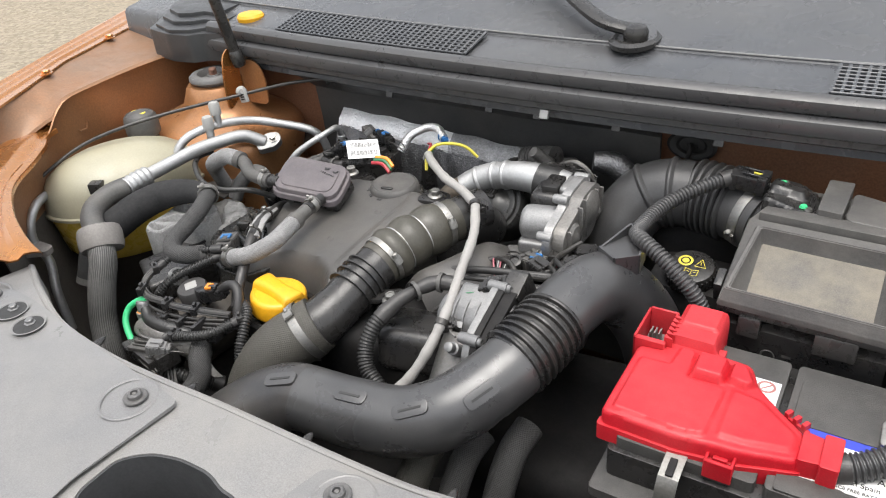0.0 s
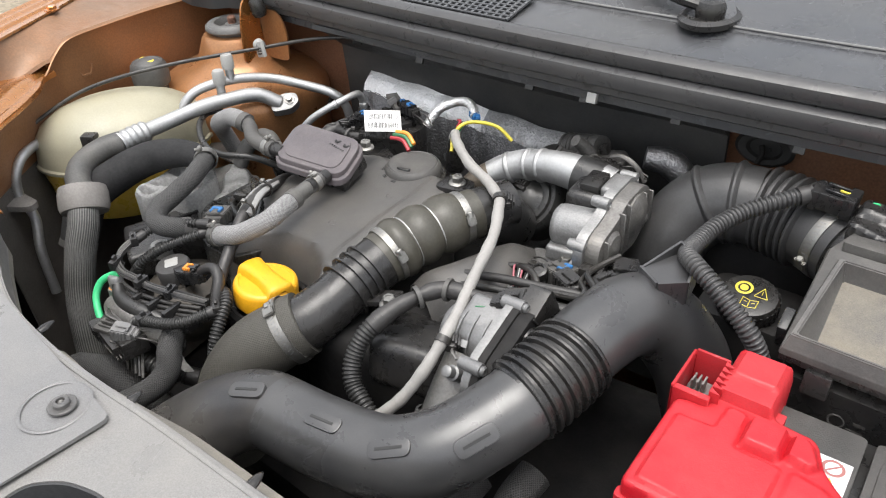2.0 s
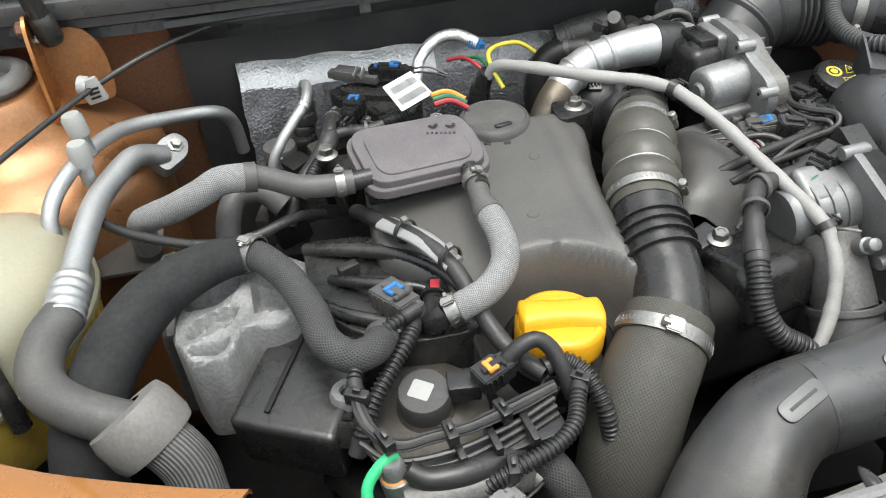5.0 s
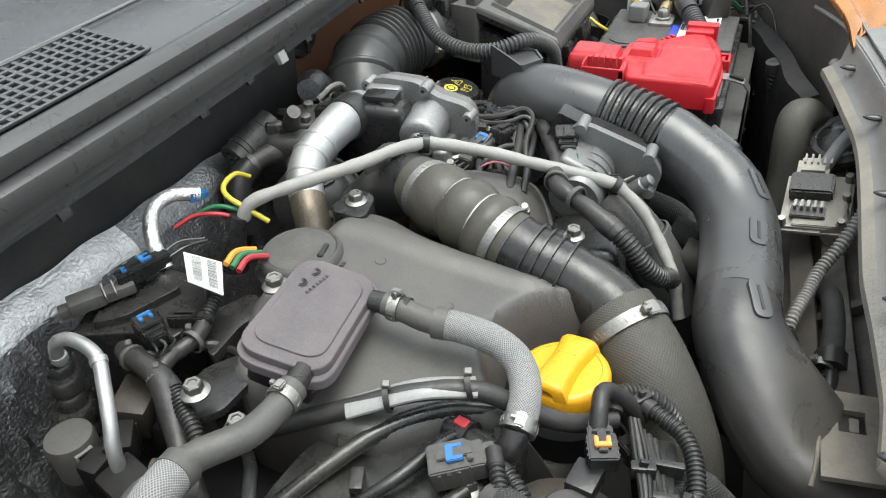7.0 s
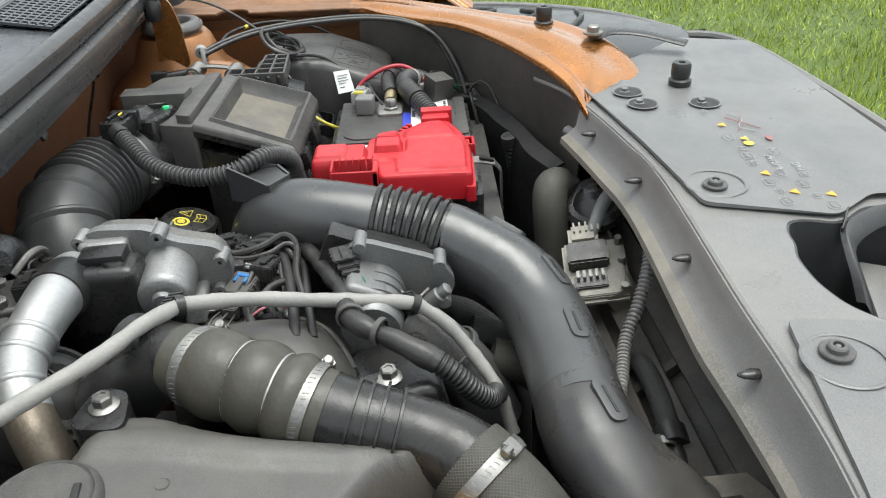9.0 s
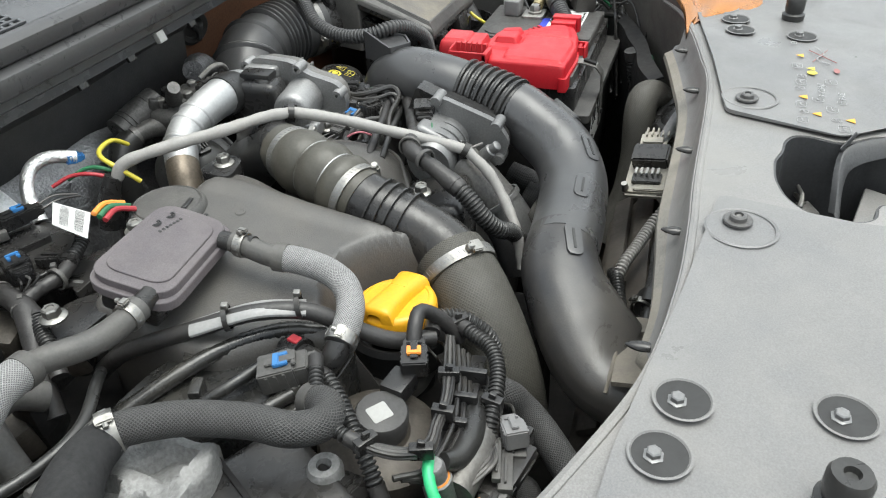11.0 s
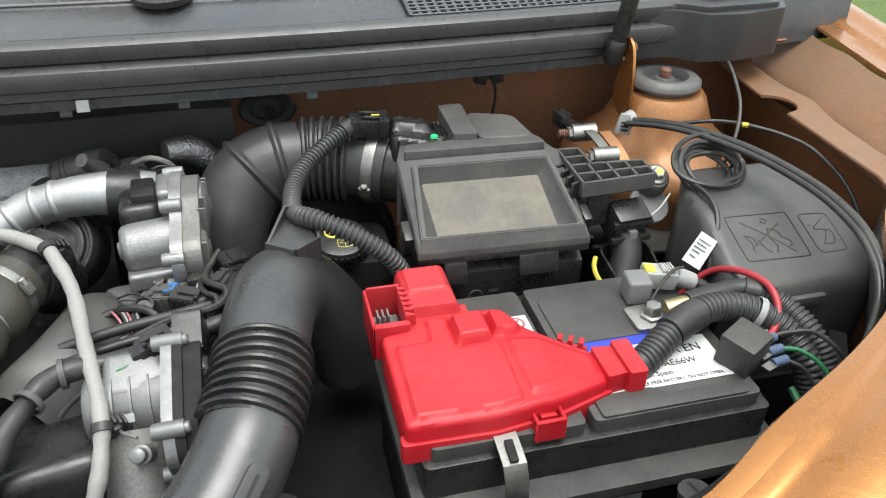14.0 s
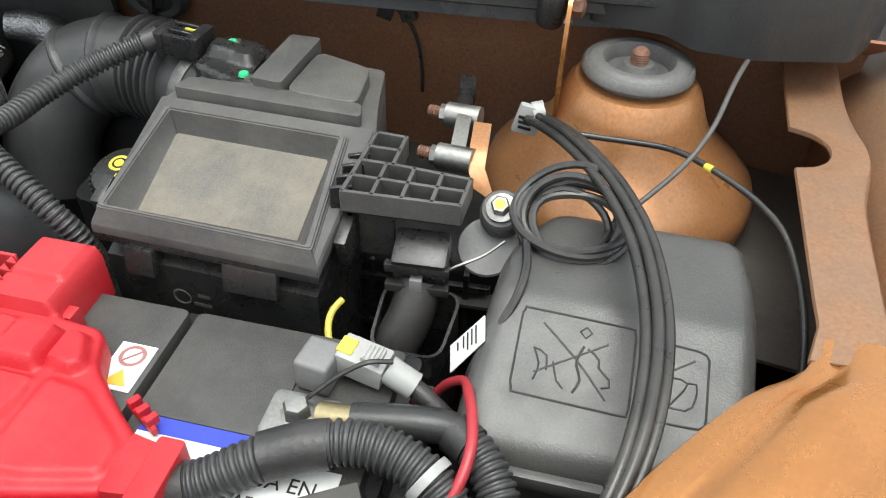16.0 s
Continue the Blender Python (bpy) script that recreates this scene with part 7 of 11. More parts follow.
def compressor():
    t = thing("turbo_inlet_elbow", (-0.02, 0.47, 0.85), "black rubber turbo outlet elbow with thick beads", "hose")
    bm = B()
    add_tube(bm, [(-0.046, 0.412, 0.904), (-0.042, 0.430, 0.897), (-0.040, 0.450, 0.880), (-0.040, 0.468, 0.860)], [0.0265, 0.0270, 0.0275, 0.028], seg=30)
    part("elbow", bm, M["rubber"], t)
    axis = Vector((-0.12, -0.72, 0.68))
    m = toward((-0.043, 0.500, 0.880), axis)
    bm = B()
    add_lathe(bm, [(0.040, -0.040), (0.041, -0.010), (0.0395, -0.003), (0.037, 0.0005), (0.0345, 0.0005), (0.033, -0.002), (0.031, -0.002), (0.0295, 0.0012), (0.027, 0.0020), (0.022, 0.0010), (0.0175, 0.0035), (0.013, 0.0075), (0.006, 0.0095), (0, 0.010)], m, 44)
    part("cover_disc", bm, M["discrubber"], t, "ringed black cover of the turbo")
    bm = B()
    for k in range(4):
        add_box(bm, m @ Vector((-0.010 + 0.0034 * k, 0.013, 0.0105)), (0.0016, 0.010, 0.007), (38, 0, -20), 0.0003, 1)
    add_box(bm, m @ Vector((-0.005, 0.007, 0.009)), (0.014, 0.006, 0.007), (38, 0, -20), 0.001, 1)
    part("cable_holder", bm, M["black"], t)
    v = thing("vacuum_pump_cap", (-0.164, 0.449, 0.88), "round black notched plastic cap behind the engine cover", "cap")
    c = Matrix.Translation((-0.165, 0.455, 0)) @ Matrix.Diagonal((1.08, 1.08, 1, 1))
    bm = B()
    add_lathe(bm, [(0, 0.870), (0.030, 0.870), (0.0305, 0.897), (0.0300, 0.9035), (0.0280, 0.9075), (0.0265, 0.9085), (0.0255, 0.9075), (0.0245, 0.9085), (0, 0.9095)], c, 40)
    part("cap", bm, M["vaccap"], v)
    bm = B()
    add_lathe(bm, [(0.0295, 0.886), (0.0345, 0.887), (0.0350, 0.891), (0.0345, 0.895), (0.0298, 0.896)], c, 40)
    part("rim", bm, M["black"], v)
    bm = B()
    add_box(bm, (-0.163, 0.436, 0.9097), (0.016, 0.0045, 0.0020), (0, 0, 8), 0.0008, 1)
    part("moulded_bar", bm, M["black"], v)
    for k in range(12):
        a = 2 * math.pi * k / 12
        bm = B()
        add_box(bm, (-0.165 + 0.0325 * math.cos(a), 0.452 + 0.0325 * math.sin(a), 0.896), (0.0035, 0.006, 0.012), (0, 0, math.degrees(a)), 0.0006, 1)
        part("notch", bm, M["black"], v)


compressor()

# ---- pale cable conduit over the engine ----
COND = [(-0.150, 0.516, 0.915), (-0.143, 0.508, 0.928), (-0.120, 0.480, 0.935), (-0.080, 0.446, 0.936), (-0.045, 0.428, 0.934), (-0.018, 0.410, 0.930), (0.001, 0.370, 0.918), (0.013, 0.320, 0.905), (0.024, 0.275, 0.893), (0.028, 0.250, 0.886), (0.024, 0.226, 0.866), (0.012, 0.206, 0.842), (-0.006, 0.190, 0.822), (-0.02, 0.18, 0.79)]
conduit = thing("cable_conduit", (-0.05, 0.40, 0.90), "pale grey taped cable conduit arching over the engine", "wiring")
for a, b in ((0, 6), (5, 10), (9, 14)):
    bm = B()
    add_tube(bm, COND[a:b], lambda u: 0.0055 + 0.0003 * math.sin(u * 23 + a) + 0.0002 * math.sin(u * 57), seg=14, step=0.002)
    part("sleeve", bm, M["conduit"], conduit)


# ---- battery leads and the bits round the battery ----
def terminal():
    t = thing("battery_terminal", (0.436, 0.275, 0.884), "grey metal battery clamp with bolt and current sensor", "battery terminal")
    bm = B()
    add_prism(bm, rounded(box_outline(0.418, 0.262, 0.456, 0.292), 0.004, 2), 0.8845, 0.8895, 0.0012, 2)
    part("clamp_plate", bm, M["steel"], t)
    bm = B()
    add_lathe(bm, [(0, 0.8895), (0.010, 0.8895), (0.010, 0.892), (0.0075, 0.893), (0.0075, 0.899), (0.006, 0.901), (0, 0.9015)], Matrix.Translation((0.436, 0.276, 0)), 6)
    part("nut", bm, M["steel"], t)
    bm = B()
    add_box(bm, (0.437, 0.307, 0.8955), (0.020, 0.022, 0.022), (0, 0, -8), 0.003, 3)
    part("sensor_body", bm, M["greyplastic"], t)
    bm = B()
    add_box(bm, (0.460, 0.314, 0.898), (0.028, 0.018, 0.015), (0, 8, -8), 0.0015)
    add_box(bm, (0.466, 0.313, 0.9055), (0.011, 0.012, 0.004), (0, 8, -8), 0.001)
    for k in range(4):
        add_box(bm, (0.4625 + 0.0024 * k, 0.313, 0.9078), (0.0012, 0.010, 0.0014), (0, 8, -8), 0.0002, 1)
    add_tube(bm, [(0.474, 0.312, 0.898), (0.490, 0.309, 0.891)], 0.008, seg=12)
    part("white_connector", bm, M["white"], t, "pale grey plug with a yellow lock")
    bm = B()
    add_box(bm, (0.451, 0.315, 0.9065), (0.009, 0.011, 0.003), (0, 8, -8), 0.0005, 1)
    part("yellow_lock", bm, M["yellowprint"], t)
    bm = B()
    add_tube(bm, [(0.448, 0.277, 0.893), (0.472, 0.276, 0.897)], 0.0078, seg=14)
    part("crimp", bm, M["brass"], t, "brass coloured cable crimp")


M["brass"] = make("brass", (0.42, 0.35, 0.20), 0.42, metal=0.9, var=0.2, bump=0.1)
terminal()
hose("negative_cable", [(0.466, 0.276, 0.897), (0.489, 0.279, 0.899), (0.511, 0.281, 0.900), (0.522, 0.278, 0.900)], 0.0092, "rubber", "thick black taped negative battery cable", category="cable", seg=16)
hose("corrugated_lead", [(0.518, 0.279, 0.900), (0.532, 0.270, 0.899), (0.545, 0.254, 0.893), (0.556, 0.230, 0.880), (0.562, 0.205, 0.85), (0.565, 0.19, 0.80)], 0.0098, "airhose", "black corrugated sleeve on a battery lead", category="cable", rib=(0.0042, 0.0007), seg=18)
hose("corrugated_lead", [(0.390, 0.2215, 0.888), (0.408, 0.229, 0.892), (0.428, 0.240, 0.899), (0.448, 0.250, 0.903), (0.470, 0.2575, 0.905), (0.492, 0.2575, 0.904), (0.513, 0.250, 0.899), (0.530, 0.236, 0.889), (0.540, 0.215, 0.872), (0.545, 0.20, 0.84)], 0.0108, "airhose", "thick black corrugated sleeve leaving the red cover", category="cable", rib=(0.0044, 0.0008), seg=20)
hose("tape_wrap", [(0.432, 0.2425, 0.9005), (0.450, 0.2512, 0.9035), (0.462, 0.255, 0.9045)], 0.0125, "tape", "black tape wrapped round the corrugated sleeve", category="tape", seg=18)
bm = B()
add_lathe(bm, [(0.0122, -0.0025), (0.0132, -0.0025), (0.0132, 0.0025), (0.0122, 0.0025)], toward((0.512, 0.2505, 0.8992), (0.8, -0.45, -0.3)), 24)
add_box(bm, (0.512, 0.238, 0.889), (0.010, 0.008, 0.007), (0, 0, 20), 0.001)
solo("cable_tie", bm, M["white"], "white nylon cable tie round the sleeve", "cable tie")
hose("sensor_lead", [(0.488, 0.309, 0.892), (0.500, 0.304, 0.887), (0.512, 0.300, 0.876), (0.52, 0.30, 0.84)], 0.0055, "tape", "short taped black sensor lead", category="cable", seg=12)
hose("red_wire", [(0.490, 0.328, 0.850), (0.503, 0.326, 0.876), (0.515, 0.318, 0.893), (0.521, 0.300, 0.905), (0.526, 0.282, 0.911), (0.529, 0.264, 0.912), (0.527, 0.248, 0.906), (0.520, 0.236, 0.897), (0.508, 0.228, 0.892)], 0.0029, "redwire", "bright red insulated wire looping beside the battery", category="wire", seg=10)
hose("yellow_wire", [(0.429, 0.368, 0.886), (0.4245, 0.360, 0.882), (0.425, 0.350, 0.876), (0.432, 0.338, 0.868), (0.443, 0.325, 0.866)], 0.0022, "yellowwire", "loose yellow wire with a bare end", category="wire", seg=8)
hose("sense_wire", [(0.438, 0.286, 0.894), (0.452, 0.296, 0.904), (0.466, 0.303, 0.911), (0.478, 0.309, 0.908)], 0.0014, "wire", "thin grey sense wire over the clamp", category="wire", seg=6)


M["relaycase"] = make("dusty_relay_case", (0.040, 0.037, 0.034), 0.55, dust=0.25, dust_col=(0.13, 0.115, 0.10), scale=30, bump=0.15)
M["slateblue"] = make("slate_blue_sleeve", (0.060, 0.095, 0.170), 0.5, dust=0.2, bump=0.1)


def relay():
    t = thing("relay", (0.478, 0.212, 0.885), "black cube relay with blue crimp terminals", "relay")
    bm = B()
    add_box(bm, (0.478, 0.216, 0.899), (0.0285, 0.027, 0.027), (4, -5, 28), 0.0012)
    part("case", bm, M["relaycase"], t)
    for k, (x, y, z) in enumerate(((0.505, 0.226, 0.897), (0.506, 0.217, 0.893), (0.505, 0.208, 0.890))):
        bm = B()
        add_tube(bm, [(x - 0.008, y - 0.004, z), (x + 0.006, y - 0.001, z - 0.001)], 0.0038, seg=10)
        part("blue_terminal", bm, M["slateblue"], t, "blue insulated crimp terminal")
        bm = B()
        add_box(bm, (x - 0.012, y - 0.006, z), (0.010, 0.007, 0.0015), (0, 0, 20))
        part("blade", bm, M["steel"], t)
    return t


relay()
for k, (mat, pts, lab) in enumerate((("wire", [(0.510, 0.226, 0.896), (0.525, 0.226, 0.897), (0.545, 0.222, 0.896), (0.560, 0.205, 0.885), (0.565, 0.195, 0.86)], "thin black wire from the relay"), ("greenwire", [(0.511, 0.216, 0.892), (0.525, 0.212, 0.891), (0.538, 0.200, 0.884), (0.545, 0.185, 0.87)], "thin green wire from the relay"), ("wire", [(0.510, 0.207, 0.889), (0.522, 0.198, 0.884), (0.530, 0.186, 0.87)], "thin black wire from the relay"))):
    hose("relay_wire", pts, 0.0019, mat, lab, category="wire", seg=8, group="relay wires")


def hold_down():
    t = thing("battery_bracket", (0.283, 0.17, 0.82), "bent zinc steel battery hold-down bracket", "bracket")
    bm = B()
    add_sheet(bm, [[(x, 0.200, 0.8865), (x, 0.180, 0.8855), (x, 0.164, 0.882), (x, 0.1565, 0.872), (x + 0.001, 0.1560, 0.845), (x + 0.002, 0.1560, 0.806)] for x in (0.276, 0.279, 0.289, 0.292)], 0.0016)
    part("strap", bm, M["steel"], t)
    # dark blocks imitate the shaded slots of the strap
    bm = B()
    add_box(bm, (0.284, 0.1725, 0.8855), (0.006, 0.016, 0.003), (15, 0, 0), 0.001)
    part("slot", bm, M["deep"], t)
    bm = B()
    add_box(bm, (0.286, 0.1555, 0.822), (0.004, 0.003, 0.005))
    part("slot", bm, M["deep"], t)


hold_down()


def grid_bracket():
    t = thing("cable_bracket", (0.46, 0.43, 0.90), "black plastic bracket with an open ribbed grid", "bracket")
    z = 0.9465
    walls = [((0.424, 0.464), (0.444, 0.463)), ((0.444, 0.463), (0.444, 0.431)), ((0.444, 0.431), (0.494, 0.428)), ((0.494, 0.428), (0.493, 0.401)), ((0.493, 0.401), (0.422, 0.397)), ((0.422, 0.397), (0.424, 0.464)), ((0.423, 0.414), (0.493, 0.415)), ((0.424, 0.431), (0.444, 0.431)), ((0.424, 0.447), (0.444, 0.447)), ((0.440, 0.398), (0.440, 0.431)), ((0.458, 0.399), (0.458, 0.430)), ((0.476, 0.400), (0.476, 0.429))]
    for a, b in walls:
        bm = B()
        L = math.hypot(b[0] - a[0], b[1] - a[1])
        add_box(bm, ((a[0] + b[0]) / 2, (a[1] + b[1]) / 2, z - 0.007), (L + 0.002, 0.0026, 0.015), (0, 0, math.degrees(math.atan2(b[1] - a[1], b[0] - a[0]))), 0.0004, 1)
        part("rib", bm, M["lid"], t)
    bm = B()
    add_prism(bm, [(0.422, 0.397), (0.493, 0.401), (0.494, 0.428), (0.444, 0.431), (0.444, 0.463), (0.424, 0.464)], z - 0.016, z - 0.014)
    part("floor", bm, M["deep"], t)
    for k in range(5):
        bm = B()
        add_box(bm, (0.419, 0.404 + 0.012 * k, z - 0.012), (0.014, 0.003, 0.020), (0, 0, 25), 0.0005, 1)
        part("side_fin", bm, M["black"], t)
    bm = B()
    add_box(bm, (0.4415, 0.403, 0.915), (0.022, 0.004, 0.035), (0, 0, 6), 0.001)
    part("leg", bm, M["black"], t)
    return t


grid_bracket()


def plug_tower():
    t = thing("large_connector", (0.471, 0.40, 0.80), "large black multi-pin connector with a taped loom", "connector")
    bm = B()
    add_box(bm, (0.471, 0.400, 0.900), (0.034, 0.026, 0.034), (20, 0, 4), 0.003)
    part("head", bm, M["black"], t)
    for z in (0.905, 0.889):
        bm = B()
        add_box(bm, (0.471, 0.386, z), (0.040, 0.006, 0.006), (0, 0, 4), 0.001)
        part("rail", bm, M["black"], t)
    bm = B()
    add_box(bm, (0.471, 0.384, 0.893), (0.008, 0.006, 0.012), (0, 0, 4), 0.001)
    part("latch", bm, M["greyplastic"], t)
    bm = B()
    add_tube(bm, [(0.471, 0.396, 0.888), (0.468, 0.382, 0.868), (0.458, 0.366, 0.842), (0.448, 0.352, 0.80), (0.44, 0.345, 0.74)], [0.014, 0.015, 0.013, 0.012, 0.012], seg=16)
    part("loom", bm, M["tape"], t)
    bm = B()
    o = rounded([(0.448, 0.352), (0.494, 0.352), (0.498, 0.402), (0.446, 0.402)], 0.012, 4)
    add_sheet(bm, [[(x, y, 0.865 + 0.2 * (y - 0.352)), (x, y, 0.78)] for x, y in o + o[:1]], 0.002)
    part("tray", bm, M["black"], t)


plug_tower()
hose("thin_rod", [(0.480, 0.392, 0.893), (0.492, 0.396, 0.902), (0.508, 0.404, 0.908), (0.520, 0.412, 0.916)], 0.0010, "steel", "thin bent wire rod beside the connector", category="rod", seg=6)


def linkage():
    t = thing("lever_linkage", (0.47, 0.51, 0.86), "zinc lever linkage with bolted joints and plate", "linkage")
    for a, r in (((0.470, 0.514, 0.937), 0.009), ((0.474, 0.469, 0.932), 0.009)):
        bm = B()
        add_tube(bm, [(a[0] - 0.010, a[1], a[2]), (a[0] + 0.014, a[1] - 0.003, a[2] + 0.001)], r, seg=16)
        part("joint", bm, M["steel"], t)
        bm = B()
        add_tube(bm, [(a[0] - 0.024, a[1] + 0.002, a[2]), (a[0] - 0.008, a[1], a[2])], 0.0042, seg=8, rib=(0.002, 0.0003))
        part("stud", bm, M["rust"], t)
        bm = B()
        add_lathe(bm, [(0, 0), (0.0068, 0), (0.0068, 0.005), (0, 0.005)], toward((a[0] - 0.015, a[1], a[2]), (1, 0, 0)), 6)
        part("nut", bm, M["steel"], t)
    bm = B()
    add_sheet(bm, [[(0.468 + dx, 0.516, 0.944), (0.470 + dx, 0.492, 0.943), (0.472 + dx, 0.468, 0.939)] for dx in (0.0, 0.010)], 0.002)
    part("lever", bm, M["steel"], t)
    bm = B()
    add_sheet(bm, [[(0.482 + dx, 0.498, 0.944), (0.484 + dx, 0.476, 0.940), (0.485 + dx, 0.460, 0.934), (0.492 + dx, 0.452, 0.922), (0.510 + dx, 0.446, 0.916)] for dx in (0, 0.012)], 0.0016)
    part("plate", bm, M["towerpaint"], t, "bare tan metal plate")
    bm = B()
    add_box(bm, (0.466, 0.556, 0.934), (0.012, 0.020, 0.016), (0, 0, 10), 0.002)
    add_tube(bm, [(0.466, 0.550, 0.934), (0.470, 0.520, 0.937)], 0.006, seg=10)
    part("end_fitting", bm, M["black"], t)
    b = thing("rubber_mount_bolt", (0.514, 0.430, 0.90), "bolt with yellow mark on stacked rubber washers", "bolt")
    n = (-0.05, -0.55, 0.8)
    m = toward((0.514, 0.434, 0.921), n)
    bm = B()
    add_lathe(bm, [(0, -0.012), (0.013, -0.012), (0.015, -0.008), (0.013, -0.004), (0.0145, 0.0), (0.0135, 0.004), (0.012, 0.006), (0, 0.006)], m, 26)
    part("rubber_washer", bm, M["greyrubber"], b)
    bm = B()
    add_lathe(bm, [(0, 0.006), (0.0095, 0.006), (0.0095, 0.0085), (0.007, 0.009), (0, 0.009)], m, 20)
    part("flange", bm, M["steel"], b)
    bm = B()
    add_lathe(bm, [(0.0062, 0.009), (0.0062, 0.014), (0.005, 0.015), (0, 0.015)], m, 6)
    part("head", bm, M["steel"], b)
    bm = B()
    add_lathe(bm, [(0, 0.0151), (0.0035, 0.0154), (0.0036, 0.0151)], m, 7)
    part("paint_mark", bm, M["yellowprint"], b)
    bm = B()
    add_lathe(bm, [(0, -0.002), (0.019, -0.002), (0.020, 0), (0.019, 0.002), (0, 0.002)], toward((0.508, 0.425, 0.898), n), 28)
    part("disc", bm, M["greyplastic"], b, "grey metal disc under the mount")


linkage()


def cable_coil():
    t = thing("coiled_cable", (0.556, 0.42, 0.915), "coil of black cable lying on the fuse box", "cable coil")
    rng = random.Random(3)
    for k in range(6):
        r0, r1 = 0.025 + 0.0022 * k + rng.uniform(-0.002, 0.002), 0.023 + 0.0020 * k
        cz = 0.933 + 0.0035 * (k % 3) + rng.uniform(0, 0.003)
        cx, cy = 0.557 + rng.uniform(-0.004, 0.004), 0.415 + rng.uniform(-0.004, 0.004)
        ph = rng.uniform(0, 6)
        bm = B()
        pts = [(cx + r0 * math.cos(a), cy + 0.78 * r1 * math.sin(a), cz + 0.42 * r1 * math.sin(a) + 0.003 * math.sin(2 * a + ph)) for a in np.linspace(0, 2 * math.pi, 14)]
        add_tube(bm, pts, 0.0026, seg=8, step=0.006)
        part("loop", bm, M["wire"], t)
    bm = B()
    add_tube(bm, [(0.586 + 0.004 * math.cos(a), 0.430 + 0.010 * math.sin(a), 0.935 + 0.012 * math.cos(a)) for a in np.linspace(0, 2 * math.pi, 10)], 0.0014, seg=6)
    part("tie", bm, M["wire"], t)


cable_coil()
ARC = [(0.519, 0.516, 0.944), (0.540, 0.488, 0.952), (0.560, 0.457, 0.957), (0.582, 0.418, 0.958), (0.598, 0.370, 0.958), (0.605, 0.310, 0.957), (0.600, 0.255, 0.950), (0.585, 0.215, 0.932), (0.560, 0.190, 0.895), (0.54, 0.18, 0.86)]
for k in range(3):
    hose("bonnet_cable", [(x + (k - 1) * 0.0052, y + (k - 1) * 0.003, z + (0.002 if k == 1 else 0)) for x, y, z in ARC], 0.0030, "wire", "black cable of a triple bundle arching over the fuse box", category="cable", seg=10, group="cable bundle", step=0.008)
hose("thin_cable", [(0.519, 0.514, 0.946), (0.544, 0.502, 0.944), (0.570, 0.502, 0.943), (0.592, 0.502, 0.943), (0.614, 0.498, 0.944), (0.636, 0.480, 0.946), (0.666, 0.452, 0.943), (0.682, 0.420, 0.937), (0.690, 0.37, 0.915), (0.69, 0.32, 0.86)], 0.0021, "wire", "thin black cable running to the inner wing", category="cable", seg=10, step=0.008)
bm = B()
add_tube(bm, [(0.634, 0.4815, 0.9455), (0.638, 0.4775, 0.946)], 0.0027, seg=10)
solo("yellow_band", bm, M["yellowprint"], "yellow tape band on a thin cable", "tape")
hose("loose_wire_end", [(0.665, 0.590, 0.982), (0.655, 0.560, 0.984), (0.645, 0.530, 0.980), (0.634, 0.495, 0.966), (0.620, 0.470, 0.953), (0.600, 0.445, 0.942), (0.585, 0.430, 0.934)], 0.0017, "greyrubber", "stiff grey wire end standing up by the strut", category="wire", seg=10)


def tag():
    t = thing("wire_tag", (0.515, 0.335, 0.89), "white printed paper tag folded on a wire", "tag")
    c = [Vector((0.519, 0.351, 0.9120)), Vector((0.5225, 0.3315, 0.9130)), Vector((0.5060, 0.3245, 0.8900)), Vector((0.5015, 0.3455, 0.8880))]
    bm = B()
    add_sheet(bm, [[c[0], c[1]], [c[3], c[2]]], 0.0006)
    part("paper", bm, M["paper"], t)
    n = (c[1] - c[0]).cross(c[3] - c[0]).normalized()
    n = n if n.y < 0 else -n
    bm = B()
    for v, u0, u1 in ((0.22, 0.15, 0.85), (0.34, 0.15, 0.75), (0.46, 0.15, 0.8), (0.58, 0.15, 0.6), (0.75, 0.2, 0.5)):
        a = c[0].lerp(c[3], v).lerp(c[1].lerp(c[2], v), u0)
        b = c[0].lerp(c[3], v).lerp(c[1].lerp(c[2], v), u1)
        for s in (-1, 1):
            add_tube(bm, [a + n * 0.0006 * s, b + n * 0.0006 * s], 0.0004, seg=4, step=0.02)
    part("printed_bars", bm, M["ink"], t)
    bm = B()
    add_tube(bm, [(0.530, 0.412, 0.932), (0.534, 0.395, 0.932), (0.537, 0.375, 0.930), (0.535, 0.357, 0.924), (0.527, 0.340, 0.912), (0.518, 0.328, 0.895), (0.515, 0.32, 0.87)], 0.0026, seg=8)
    part("wire", bm, M["wire"], t)


tag()


def cable_clip(x, y, z, s):
    t = thing("cable_clip", (x, y, z), "white plastic cable clip on the bonnet bracket", "clip", "white clips")
    bm = B()
    add_box(bm, (x, y, z), (0.018, 0.006, 0.022), (0, 15 * s, 10 * s), 0.002)
    part("body", bm, M["white"], t)
    # dark bars on the body imitate shaded slots
    for k in range(3):
        bm = B()
        add_box(bm, (x - s * 0.002, y - 0.0035, z - 0.005 + 0.004 * k), (0.009, 0.002, 0.0016), (0, 15 * s, 10 * s))
        part("slot", bm, M["deep"], t)
    bm = B()
    add_lathe(bm, [(0.0035, -0.004), (0.008, -0.004), (0.008, 0.004), (0.0035, 0.004)], toward((x + s * 0.006, y + 0.004, z + 0.004), (s, 0.3, 0.2)), 16)
    part("collar", bm, M["white"], t)


